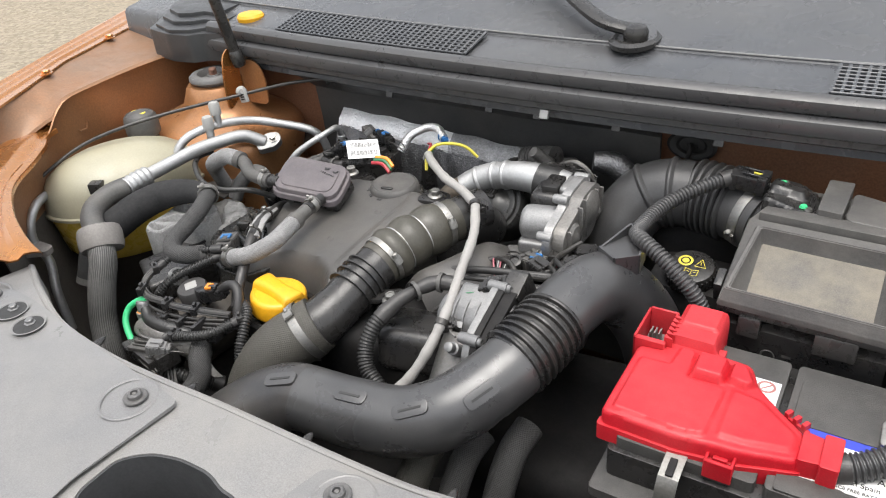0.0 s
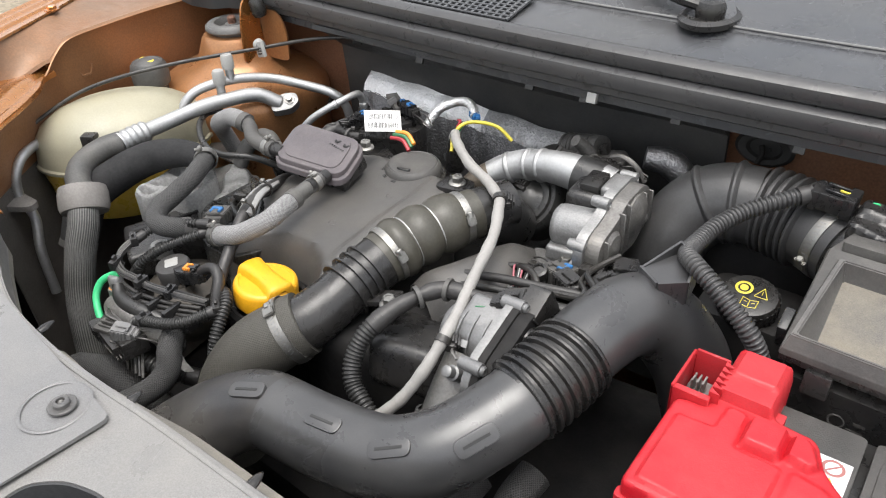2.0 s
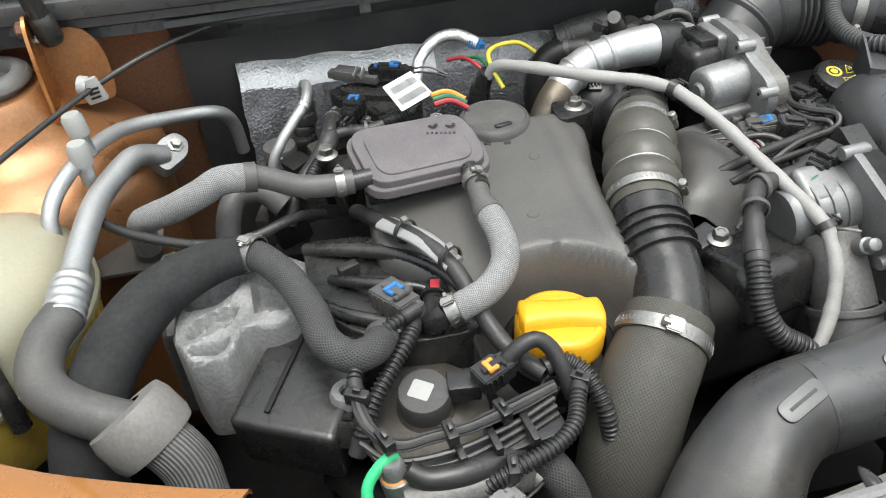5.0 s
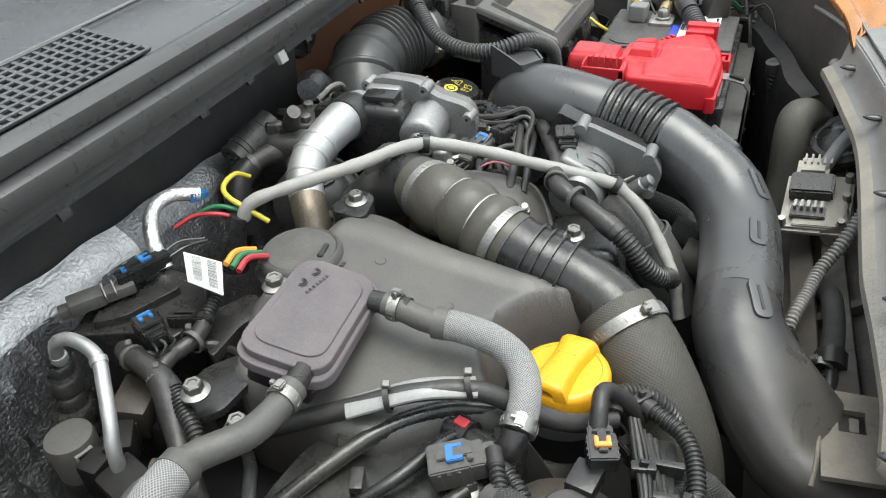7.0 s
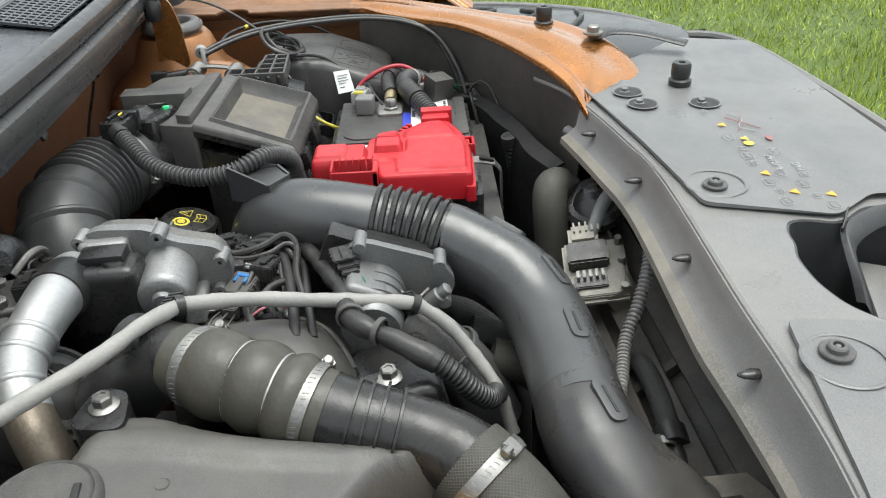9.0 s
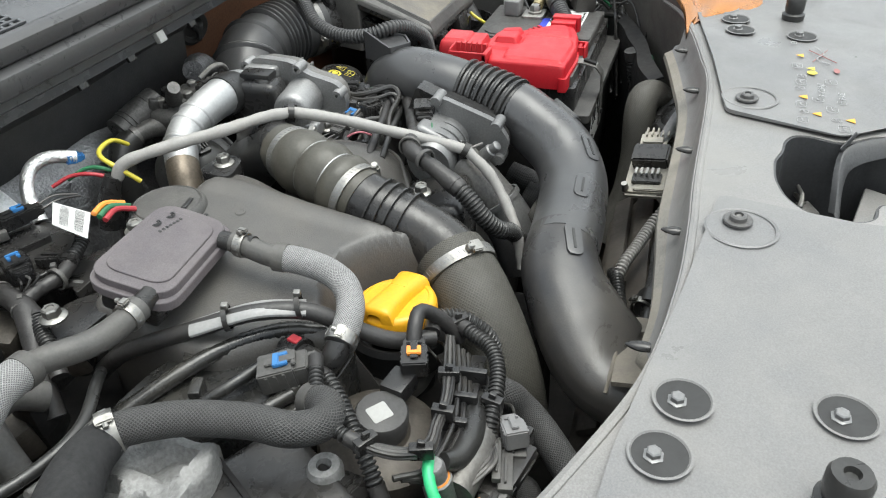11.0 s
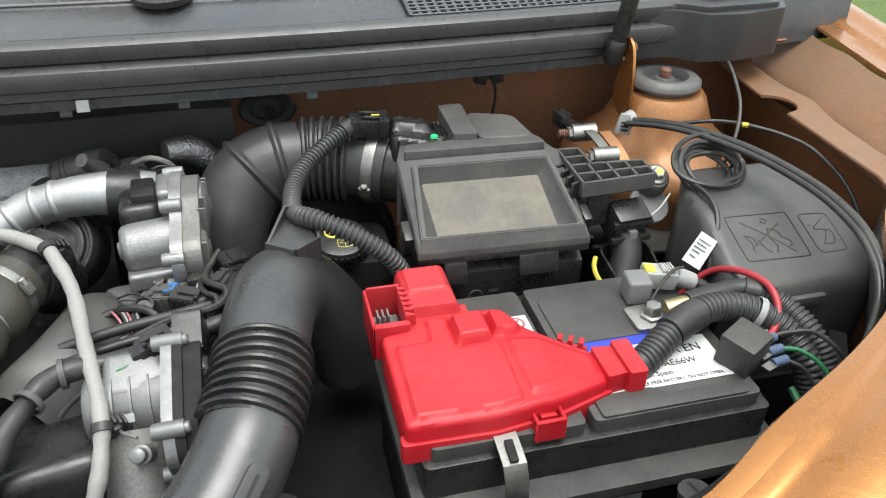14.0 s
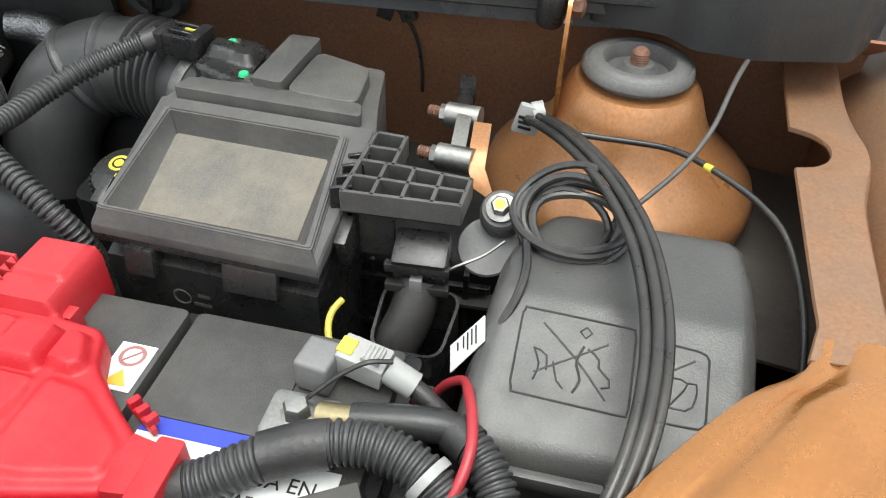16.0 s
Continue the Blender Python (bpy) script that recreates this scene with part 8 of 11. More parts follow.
cable_clip(0.517, 0.512, 0.943, 1)
cable_clip(-0.497, 0.537, 0.954, -1)
hose("release_cable", [(-0.662, 0.215, 0.84), (-0.668, 0.245, 0.885), (-0.655, 0.300, 0.915), (-0.625, 0.355, 0.938), (-0.565, 0.430, 0.953), (-0.497, 0.536, 0.956), (-0.440, 0.575, 0.966), (-0.390, 0.595, 0.972), (-0.365, 0.604, 0.972)], 0.0026, "wire", "thin black bonnet release cable across the wing", category="cable", seg=10, step=0.008)
bm = B()
add_box(bm, (-0.372, 0.603, 0.970), (0.014, 0.012, 0.012), (0, 0, 20), 0.002)
solo("cable_holder", bm, M["black"], "small black cable holder on the firewall", "clip")

# small fittings on the firewall
bm = B()
add_box(bm, (0.001, 0.558, 0.986), (0.011, 0.006, 0.011), (-20, 0, 0), 0.001)
solo("cream_clip", bm, M["white"], "small cream plastic clip under the bonnet seal", "clip")
for x in (0.207, -0.09, -0.02, 0.085, -0.25):
    bm = B()
    add_box(bm, (x, 0.585, 0.976), (0.011, 0.004, 0.020), (-25, 0, 0), 0.001)
    solo("hanger_tab", bm, M["black"], "small plastic tab hanging under the seal", "tab", "firewall tabs")


def grommet():
    t = thing("firewall_grommet", (0.163, 0.645, 0.92), "oval black rubber grommet in the painted firewall", "grommet")
    m = toward((0.163, 0.646, 0.934), (0, -1, 0.08)) @ Matrix.Diagonal((1.6, 1, 1, 1))
    bm = B()
    add_lathe(bm, [(0.0, 0.0), (0.019, 0.0), (0.0195, 0.004), (0.017, 0.0065), (0.012, 0.0055), (0.010, 0.002), (0, 0.002)], m, 28)
    part("ring", bm, M["rubber"], t)
    bm = B()
    add_tube(bm, [(0.160, 0.640, 0.938), (0.163, 0.636, 0.930), (0.160, 0.634, 0.920)], 0.003, seg=8)
    part("cable_tail", bm, M["deep"], t)


grommet()
t = thing("firewall_clip", (0.398, 0.60, 0.965), "black twin wire clip on the firewall", "clip")
for dx in (-0.008, 0.008):
    bm = B()
    add_box(bm, (0.398 + dx, 0.606, 0.970), (0.013, 0.010, 0.020), (0, 15 if dx < 0 else -15, 0), 0.002)
    part("jaw", bm, M["black"], t)
hose("firewall_wire", [(0.22, 0.602, 0.983), (0.30, 0.604, 0.985), (0.37, 0.607, 0.982), (0.398, 0.606, 0.968), (0.41, 0.615, 0.945), (0.412, 0.63, 0.91), (0.41, 0.64, 0.88)], 0.0018, "wire", "thin black wire clipped along the firewall", category="wire", seg=8, step=0.01)


M["shine"] = make("glossy_lamp_plastic", (0.016, 0.017, 0.019), 0.16, dust=0.06, scale=18, bump=0.1)
# ---- cowl end blocks, bump stops, lamp backs ----
M["cowlend"] = make("dusty_cowl_end_plastic", (0.022, 0.023, 0.025), 0.42, dust=0.18, dust_col=(0.12, 0.115, 0.11), scale=14, bump=0.3, grain=800)
cap = thing("washer_cap", (-0.552, 0.632, 1.02), "yellow plastic filler cap beside the cowl", "cap")
bm = B()
add_lathe(bm, [(0.016, -0.004), (0.0215, 0.0), (0.022, 0.006), (0.019, 0.010), (0.008, 0.012), (0, 0.012)], Matrix.Translation((-0.552, 0.640, 1.038)), 28)
part("lid", bm, M["yellow"] if "yellow" in M else M["yellowprint"], cap)
bm = B()
add_lathe(bm, [(0.018, -0.03), (0.018, 0.0), (0.012, 0.001), (0, 0.001)], Matrix.Translation((-0.552, 0.640, 1.036)), 24)
part("neck", bm, M["black"], cap)
for s in (1, -1):
    bm = B()
    o = [(0.545, 0.588), (0.600, 0.578), (0.618, 0.560), (0.66, 0.556), (0.720, 0.570), (0.760, 0.64), (0.74, 0.72), (0.56, 0.70)]
    shape = rounded([(s * x, y) for x, y in (o if s > 0 else o[::-1])], 0.006, 3)
    top = 1.036 if s > 0 else 1.030
    add_prism(bm, shape, 0.985, top, 0.004, 2)
    end = solo("cowl_end_" + ("left" if s > 0 else "right"), bm, M["cowlend"], "black moulded plastic end piece of the cowl", "cowl", kind="structure")
    for k in range(3):
        f = 0.90 - 0.13 * k
        bm = B()
        q = [(s * (0.665 + 0.012 * k) + (x - s * 0.665) * f, 0.645 + 0.012 * k + (y - 0.645) * f + 0.004 * math.sin(x * 60)) for x, y in shape]
        add_prism(bm, q, top - 0.002 + 0.006 * k, top + 0.0055 + 0.006 * k, 0.0016, 2)
        part("step", bm, M["cowlend"], end)
    for x, y, z in ((0.347, -0.047, 0.932), (0.534, 0.075, 0.952)):
        t = thing("bump_stop", (s * x, y, z), "round black rubber bonnet bump stop", "bump stop", "bump stops")
        bm = B()
        add_lathe(bm, [(0, 0), (0.012, 0), (0.0125, 0.006), (0.0095, 0.008), (0.0105, 0.012), (0.0105, 0.022), (0.009, 0.025), (0.004, 0.025), (0.003, 0.022), (0, 0.022)], Matrix.Translation((s * x, y, z)), 20)
        part("stop", bm, M["rubber"], t)
    t = thing("headlamp", (s * 0.52, -0.06, 0.88), "black headlamp housing with a fixing tongue", "headlamp", "headlamps")
    bm = B()
    o = [(s * x, y) for x, y in ((0.47, 0.005), (0.56, 0.07), (0.65, 0.145), (0.715, 0.235), (0.735, 0.30), (0.790, 0.29), (0.775, 0.12), (0.70, -0.03), (0.58, -0.13), (0.45, -0.10))]
    add_prism(bm, rounded(o if s > 0 else o[::-1], 0.02, 4), 0.76, 0.925, 0.01, 3)
    part("housing", bm, M["shine"], t)
    bm = B()
    add_tube(bm, [(s * 0.785, 0.29, 0.922), (s * 0.772, 0.12, 0.922), (s * 0.700, -0.03, 0.921), (s * 0.585, -0.125, 0.919)], 0.006, seg=10, step=0.01)
    part("lens_edge", bm, M["greyplastic"], t, "pale edge of the lamp lens")
    for k in range(3):
        bm = B()
        add_tube(bm, [(s * (0.60 + 0.05 * k), 0.03 + 0.07 * k, 0.925), (s * (0.66 + 0.03 * k), 0.0 + 0.06 * k, 0.927), (s * (0.70 + 0.02 * k), 0.0 + 0.08 * k, 0.925)], 0.004, seg=8)
        part("housing_rib", bm, M["black"], t)
    bm = B()
    add_tube(bm, [(s * 0.468, 0.026, 0.955), (s * 0.480, 0.0, 0.956), (s * 0.475, -0.04, 0.952), (s * 0.45, -0.085, 0.945)], [0.014, 0.012, 0.011, 0.013], seg=12, flat=0.25)
    part("tongue", bm, M["black"], t)
    bm = B()
    add_lathe(bm, [(0, 0), (0.012, 0), (0.012, 0.0025), (0.0075, 0.003), (0.0075, 0.009), (0.006, 0.010), (0, 0.010)], Matrix.Translation((s * 0.467, 0.025, 0.958)), 8)
    part("bolt", bm, M["steel"], t)
    # black discs painted as shaded holes of the cover sheet, with a pale pin
    for x, y in (((0.328, 0.015), (0.290, 0.009), (0.287, -0.055)) if s > 0 else ((-0.300, 0.026), (-0.340, 0.034), (-0.287, -0.055))):
        z = 0.9352 + front_z(x, y)
        bm = B()
        add_lathe(bm, [(0.0155, 0.0), (0.0165, 0.0012), (0.0150, 0.0013), (0.0140, 0.0002)], Matrix.Translation((x, y, z)), 26)
        part("hole_rim", bm, M["sheet"], SHEETS[s])
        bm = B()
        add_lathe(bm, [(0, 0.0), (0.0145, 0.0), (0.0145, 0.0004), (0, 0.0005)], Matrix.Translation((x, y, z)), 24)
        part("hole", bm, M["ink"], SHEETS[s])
        bm = B()
        add_lathe(bm, [(0, 0.0004), (0.0056, 0.0004), (0.0056, 0.0010), (0.0040, 0.0016), (0.0040, 0.0042), (0.0032, 0.0048), (0, 0.0048)], Matrix.Translation((x + 0.002 * s, y + 0.003, z)), 6)
        part("pin", bm, M["castmid"], SHEETS[s])

# ---- printed symbols on the cover sheet ----
def symbols():
    sh = SHEETS[1]
    z0 = lambda x, y: 0.9356 + front_z(x, y)
    def frame_sym(x, y, w, h, mat="greyprint", cross=0):
        w, h = w * 0.8, h * 0.8
        bm = B()
        z = z0(x, y)
        q = rounded([(x - w / 2, y - h / 2), (x + w / 2, y - h / 2), (x + w / 2, y + h / 2), (x - w / 2, y + h / 2)], 0.002, 2)
        add_tube(bm, [(a, b, z - 0.0002) for a, b in q + q[:1]], 0.00030, seg=4, step=0.003)
        if cross != 2:
            add_tube(bm, [(x - w * 0.3, y - h * 0.25, z), (x, y + h * 0.25, z), (x + w * 0.3, y - h * 0.2, z)], 0.00028, seg=4, step=0.003)
        add_tube(bm, [(x - w * 0.3, y, z), (x + w * 0.3, y + h * 0.1, z)], 0.0003, seg=4, step=0.004)
        part("symbol", bm, M[mat], sh)
    def tri(x, y, r=0.0058, mat="orangeprint"):
        bm = B()
        z = z0(x, y)
        add_prism(bm, [(x - r, y - r * 0.6), (x + r, y - r * 0.6), (x, y + r)], z, z + 0.0003)
        part("warning_triangle", bm, M[mat], sh)
    for x, y, m in ((0.226, -0.051, "orangeprint"), (0.192, -0.060, "yellowprint"), (0.119, -0.050, "orangeprint"), (0.084, -0.060, "orangeprint"), (0.078, -0.087, "orangeprint")):
        tri(x, y, 0.0048, m)
    bm = B()
    add_lathe(bm, [(0, 0), (0.0048, 0), (0.0048, 0.0003), (0, 0.0003)], Matrix.Translation((0.181, -0.060, z0(0.181, -0.06))), 16)
    part("yellow_disc", bm, M["yellowprint"], sh)
    for x, y, w, h in ((0.069, -0.047, 0.015, 0.011), (0.087, -0.049, 0.009, 0.009), (0.103, -0.047, 0.015, 0.011), (0.140, -0.047, 0.009, 0.011), (0.155, -0.049, 0.015, 0.012), (0.171, -0.050, 0.009, 0.010), (0.197, -0.047, 0.015, 0.012), (0.060, -0.080, 0.015, 0.012), (0.076, -0.075, 0.009, 0.010), (0.098, -0.073, 0.015, 0.012), (0.117, -0.062, 0.012, 0.012), (0.163, -0.076, 0.016, 0.013), (0.115, -0.082, 0.010, 0.010), (0.264, -0.046, 0.010, 0.007)):
        frame_sym(x, y, w, h)
    text("R-1234yf", (0.124, -0.069, z0(0.12, -0.07)), 0.0085, "greyprint", sh)
    text("PAG", (0.122, -0.086, z0(0.12, -0.08)), 0.0085, "greyprint", sh)
    bm = B()
    for a, b in (((0.215, -0.085), (0.245, -0.060)), ((0.212, -0.062), (0.250, -0.078))):
        add_tube(bm, [(*a, z0(*a) - 0.0002), (*b, z0(*b) - 0.0002)], 0.00045, seg=4, step=0.01)
    part("red_cross", bm, M["redprint"], sh)
    bm = B()
    add_tube(bm, [(0.208, -0.078, z0(0.2, -0.07)), (0.220, -0.066, z0(0.2, -0.07)), (0.238, -0.074, z0(0.2, -0.07)), (0.256, -0.066, z0(0.2, -0.07))], 0.0005, seg=4, step=0.003)
    part("symbol", bm, M["greyprint"], sh)
    bm = B()
    add_lathe(bm, [(0, 0), (0.0040, 0), (0.0040, 0.0003), (0, 0.0003)], Matrix.Translation((0.192, -0.083, z0(0.19, -0.08))) @ Matrix.Diagonal((1.5, 0.7, 1, 1)), 16)
    part("oval_mark", bm, M["redprint"], sh)


symbols()


# ---- bonnet latch in the opening ----
def latch():
    t = thing("bonnet_latch", (0.0, -0.08, 0.80), "dark bonnet latch mechanism with a grey plate", "latch")
    bm = B()
    add_box(bm, (0.0, -0.09, 0.800), (0.16, 0.16, 0.02), (0, 0, 0), 0.004)
    part("base", bm, M["deep"], t)
    bm = B()
    add_box(bm, (0.008, -0.128, 0.872), (0.080, 0.062, 0.006), (8, -6, -14), 0.002)
    part("grey_plate", bm, M["panel"], t)
    for c, d, r, mat, name in (((0.012, -0.050, 0.852), (0.012, 0.020, 0.040), 25, "well", "lever"), ((0.004, -0.052, 0.862), (0.016, 0.010, 0.012), 40, "castmid", "pawl"), ((0.020, -0.049, 0.868), (0.010, 0.014, 0.008), 10, "greyplastic", "pawl"), ((0.030, -0.062, 0.862), (0.018, 0.014, 0.016), 35, "castdark", "hook"), ((0.042, -0.055, 0.872), (0.022, 0.004, 0.004), 32, "steel", "spring"), ((-0.012, -0.052, 0.858), (0.010, 0.024, 0.020), 5, "well", "lever"), ((-0.052, -0.070, 0.872), (0.034, 0.020, 0.030), -24, "well", "housing"), ((0.030, -0.044, 0.846), (0.020, 0.014, 0.014), 30, "well", "housing")):
        bm = B()
        add_box(bm, c, d, (6, -10, r), 0.0018, 2)
        part(name, bm, M[mat], t)
    bm = B()
    add_tube(bm, [(0.024, -0.056, 0.872), (0.033, -0.057, 0.879), (0.043, -0.054, 0.881), (0.055, -0.052, 0.884)], [0.0026, 0.0022, 0.0016, 0.0007], seg=8)
    part("catch", bm, M["steel"], t)
    bm = B()
    top = spline([(-0.018, -0.076, 0.893), (-0.002, -0.076, 0.907), (0.016, -0.077, 0.917), (0.034, -0.081, 0.9235), (0.046, -0.090, 0.9255), (0.056, -0.105, 0.9265), (0.064, -0.124, 0.9265), (0.068, -0.157, 0.9245), (0.070, -0.195, 0.918)], 0.005)[0]
    n = len(top) - 1
    rows = []
    for k, p in enumerate(top):
        w = 1.0 - 0.45 * k / n
        rows.append([p + Vector((0.006, 0.004, -0.0015)) * w, p + Vector((0.002, 0.001, 0.0006)), p, p + Vector((-0.004, -0.002, -0.004)) * w, p + Vector((-0.009, -0.004, -0.010)) * w, p + Vector((-0.012, -0.005, -0.016)) * w])
    add_sheet(bm, rows, 0.002)
    part("arched_bar", bm, M["well"], t, "curved dark strap across the opening")
    for k in range(3):
        bm = B()
        add_box(bm, (0.040 + 0.005 * k, -0.080 - 0.003 * k, 0.927 + 0.0015 * k), (0.012, 0.0014, 0.005), (0, -25, -35), 0.0004, 1)
        part("fin", bm, M["well"], t)


latch()


# ---- wiring and small units on the engine ----
def connector(p, rot, size=(0.026, 0.016, 0.014), mat="black", accent=None, accent_at=0.3, wires=0, label="black plastic wiring connector", tail=None):
    """Plug body with a stepped collar, side ribs, a latch arm, a coloured lock and wires."""
    t = thing("wiring_connector", p, label, "connector", "wiring connectors")
    m = pose(*p, *rot)
    sx, sy, sz = size
    def blk(bm, c, s, bev=0.0010):
        vs = bmesh.ops.create_cube(bm, size=1, matrix=m @ Matrix.Translation(c) @ Matrix.Diagonal((*s, 1)))["verts"]
        bmesh.ops.bevel(bm, geom=list({e for v in vs for e in v.link_edges}), offset=bev, segments=2, affect="EDGES")
    bm = B()
    blk(bm, (-sx * 0.14, 0, 0), (sx * 0.72, sy, sz))
    blk(bm, (sx * 0.30, 0, -sz * 0.04), (sx * 0.36, sy * 0.86, sz * 0.84))
    part("body", bm, M[mat], t)
    bm = B()
    blk(bm, (sx * 0.56, 0, -sz * 0.05), (sx * 0.22, sy * 0.70, sz * 0.66))
    part("collar", bm, M[mat], t)
    for k in (-1, 1):
        for j in (-1, 0, 1):
            bm = B()
            blk(bm, (-sx * 0.16 + j * sx * 0.17, k * sy * 0.5, 0), (sx * 0.07, 0.0016, sz * 0.78), 0.0003)
            part("side_rib", bm, M[mat], t)
    bm = B()
    blk(bm, (-sx * 0.02, 0, sz * 0.58), (sx * 0.62, sy * 0.30, sz * 0.10), 0.0005)
    blk(bm, (sx * 0.24, 0, sz * 0.53), (sx * 0.10, sy * 0.62, sz * 0.14), 0.0005)
    part("latch_arm", bm, M[mat], t)
    if accent:
        x = sx * (0.1 - accent_at)
        bm = B()
        blk(bm, (x, 0, sz * 0.60), (sx * 0.13, sy * 0.56, 0.0030), 0.0005)
        for k in (-1, 1):
            blk(bm, (x + sx * 0.13, k * sy * 0.20, sz * 0.59), (sx * 0.20, sy * 0.15, 0.0026), 0.0005)
        part("lock", bm, M[accent], t)
    for k in range(wires):
        bm = B()
        y = (k / max(1, wires - 1) - 0.5) * sy * 0.6
        a = m @ Vector((sx * 0.6, y, 0))
        b = m @ Vector((sx * 1.1, y * 1.2, 0.002))
        c = Vector(tail) if tail else m @ Vector((sx * 1.7, y * 0.5, -0.004))
        add_tube(bm, [a, b, c], 0.0010, seg=6, step=0.004)
        part("lead", bm, M[("wire", "greyrubber", "wire", "greenwire", "wire")[k % 5]], t)
    return t


def pump_unit():
    t = thing("fuel_pump_actuator", (-0.293, 0.21, 0.80), "dark round actuator with a grey labelled cap", "actuator")
    n = Vector((-0.05, -0.12, 1))
    m = toward((-0.293, 0.213, 0.828), n)
    bm = B()
    add_lathe(bm, [(0.030, -0.05), (0.042, -0.03), (0.044, 0.0), (0.042, 0.008), (0.034, 0.012), (0.020, 0.016), (0.016, 0.022), (0, 0.022)], m, 36)
    part("body", bm, M["brownmetal"], t, "brownish cast body")
    bm = B()
    add_lathe(bm, [(0.0178, 0.014), (0.0182, 0.034), (0.0168, 0.0362), (0.0150, 0.0366), (0, 0.0366)], m, 28)
    cap = part("cap", bm, M["capgrey"], t)
    bm = B()
    add_prism(bm, rounded(box_outline(-0.0072, -0.0068, 0.0072, 0.0068), 0.0015, 2), 0.0366, 0.0369, m=m @ pose(-0.002, 0, 0, 0, 0, -14))
    part("white_label", bm, M["white"], cap)
    bm = B()
    add_box(bm, (-0.268, 0.207, 0.862), (0.022, 0.018, 0.014), (0, 0, -10), 0.002)
    part("neck", bm, M["black"], t)


M["capgrey"] = make("dusty_cap_grey", (0.034, 0.033, 0.033), 0.55, dust=0.2, dust_col=(0.14, 0.13, 0.12), bump=0.3)
M["shroudgrey"] = make("dusty_shroud_plastic", (0.095, 0.086, 0.074), 0.65, dust=0.6, dust_col=(0.27, 0.235, 0.18), scale=20, bump=0.3)
M["brownmetal"] = make("brown_stained_metal", (0.042, 0.036, 0.031), 0.55, metal=0.3, var=0.3, dust=0.3, bump=0.4)
# darker tone of the crumpled foil
M["foildark"] = make("dark_crumpled_foil", (0.20, 0.20, 0.205), 0.45, metal=0.95, var=0.35, dust=0.25, dust_col=(0.10, 0.10, 0.10), scale=60, bump=0.9, bump_d=0.0016, grain=380, rough_var=0.15)
M["greytape"] = make("grey_cloth_tape", (0.22, 0.22, 0.22), 0.5, var=0.15, dust=0.3, dust_col=(0.1, 0.1, 0.1), bump=0.4)
M["shroud"] = make("timing_shroud_plastic", (0.011, 0.012, 0.013), 0.28, dust=0.12, bump=0.25)
pump_unit()
connector((-0.249, 0.202, 0.873), (0, -6, 20), (0.026, 0.018, 0.015), "black", "orangewire", 0.25, 0, "black connector with an orange lock")
connector((-0.296, 0.276, 0.884), (0, -8, -62), (0.034, 0.022, 0.017), "greyrubber", "blue", 0.2, 0, "grey injector connector with a blue lock")
hose("injector_loom", [(-0.288, 0.258, 0.880), (-0.293, 0.246, 0.880), (-0.305, 0.232, 0.876), (-0.322, 0.215, 0.868), (-0.336, 0.200, 0.856), (-0.345, 0.190, 0.84)], 0.0050, "rubber", "black corrugated loom from the injector connector", seg=12, rib=(0.0036, 0.0007), category="wiring")


def quick_coupling():
    t = thing("quick_coupling", (-0.267, 0.265, 0.87), "black elbow coupling with a red release tab", "coupling")
    bm = B()
    add_tube(bm, [(-0.266, 0.250, 0.889), (-0.273, 0.251, 0.882), (-0.276, 0.258, 0.874), (-0.270, 0.275, 0.872), (-0.262, 0.296, 0.871)], 0.0088, seg=16)
    part("elbow", bm, M["black"], t)
    bm = B()
    add_tube(bm, [(-0.268, 0.279, 0.8725), (-0.264, 0.290, 0.872)], 0.0112, seg=16)
    part("socket", bm, M["black"], t)
    bm = B()
    add_box(bm, (-0.266, 0.285, 0.8830), (0.007, 0.009, 0.003), (0, 0, -15), 0.0006, 1)
    part("red_tab", bm, M["redwire"], t)


quick_coupling()
clamp((-0.262, 0.2495, 0.889), (-0.9, 0.05, -0.35), 0.0102, 0.009, "steel", (0, -0.2, 1), "small zinc ear clamp on the breather hose")
clamp((-0.2150, 0.350, 0.918), (0, -1, -0.1), 0.0086, 0.007, "steel", (0.2, 0, 1), "small zinc ear clamp on the breather hose")
clamp((-0.314, 0.3755, 0.922), (-1, 0.05, 0), 0.0090, 0.007, "steel", (0.1, 0, 1), "small zinc ear clamp on the breather hose")


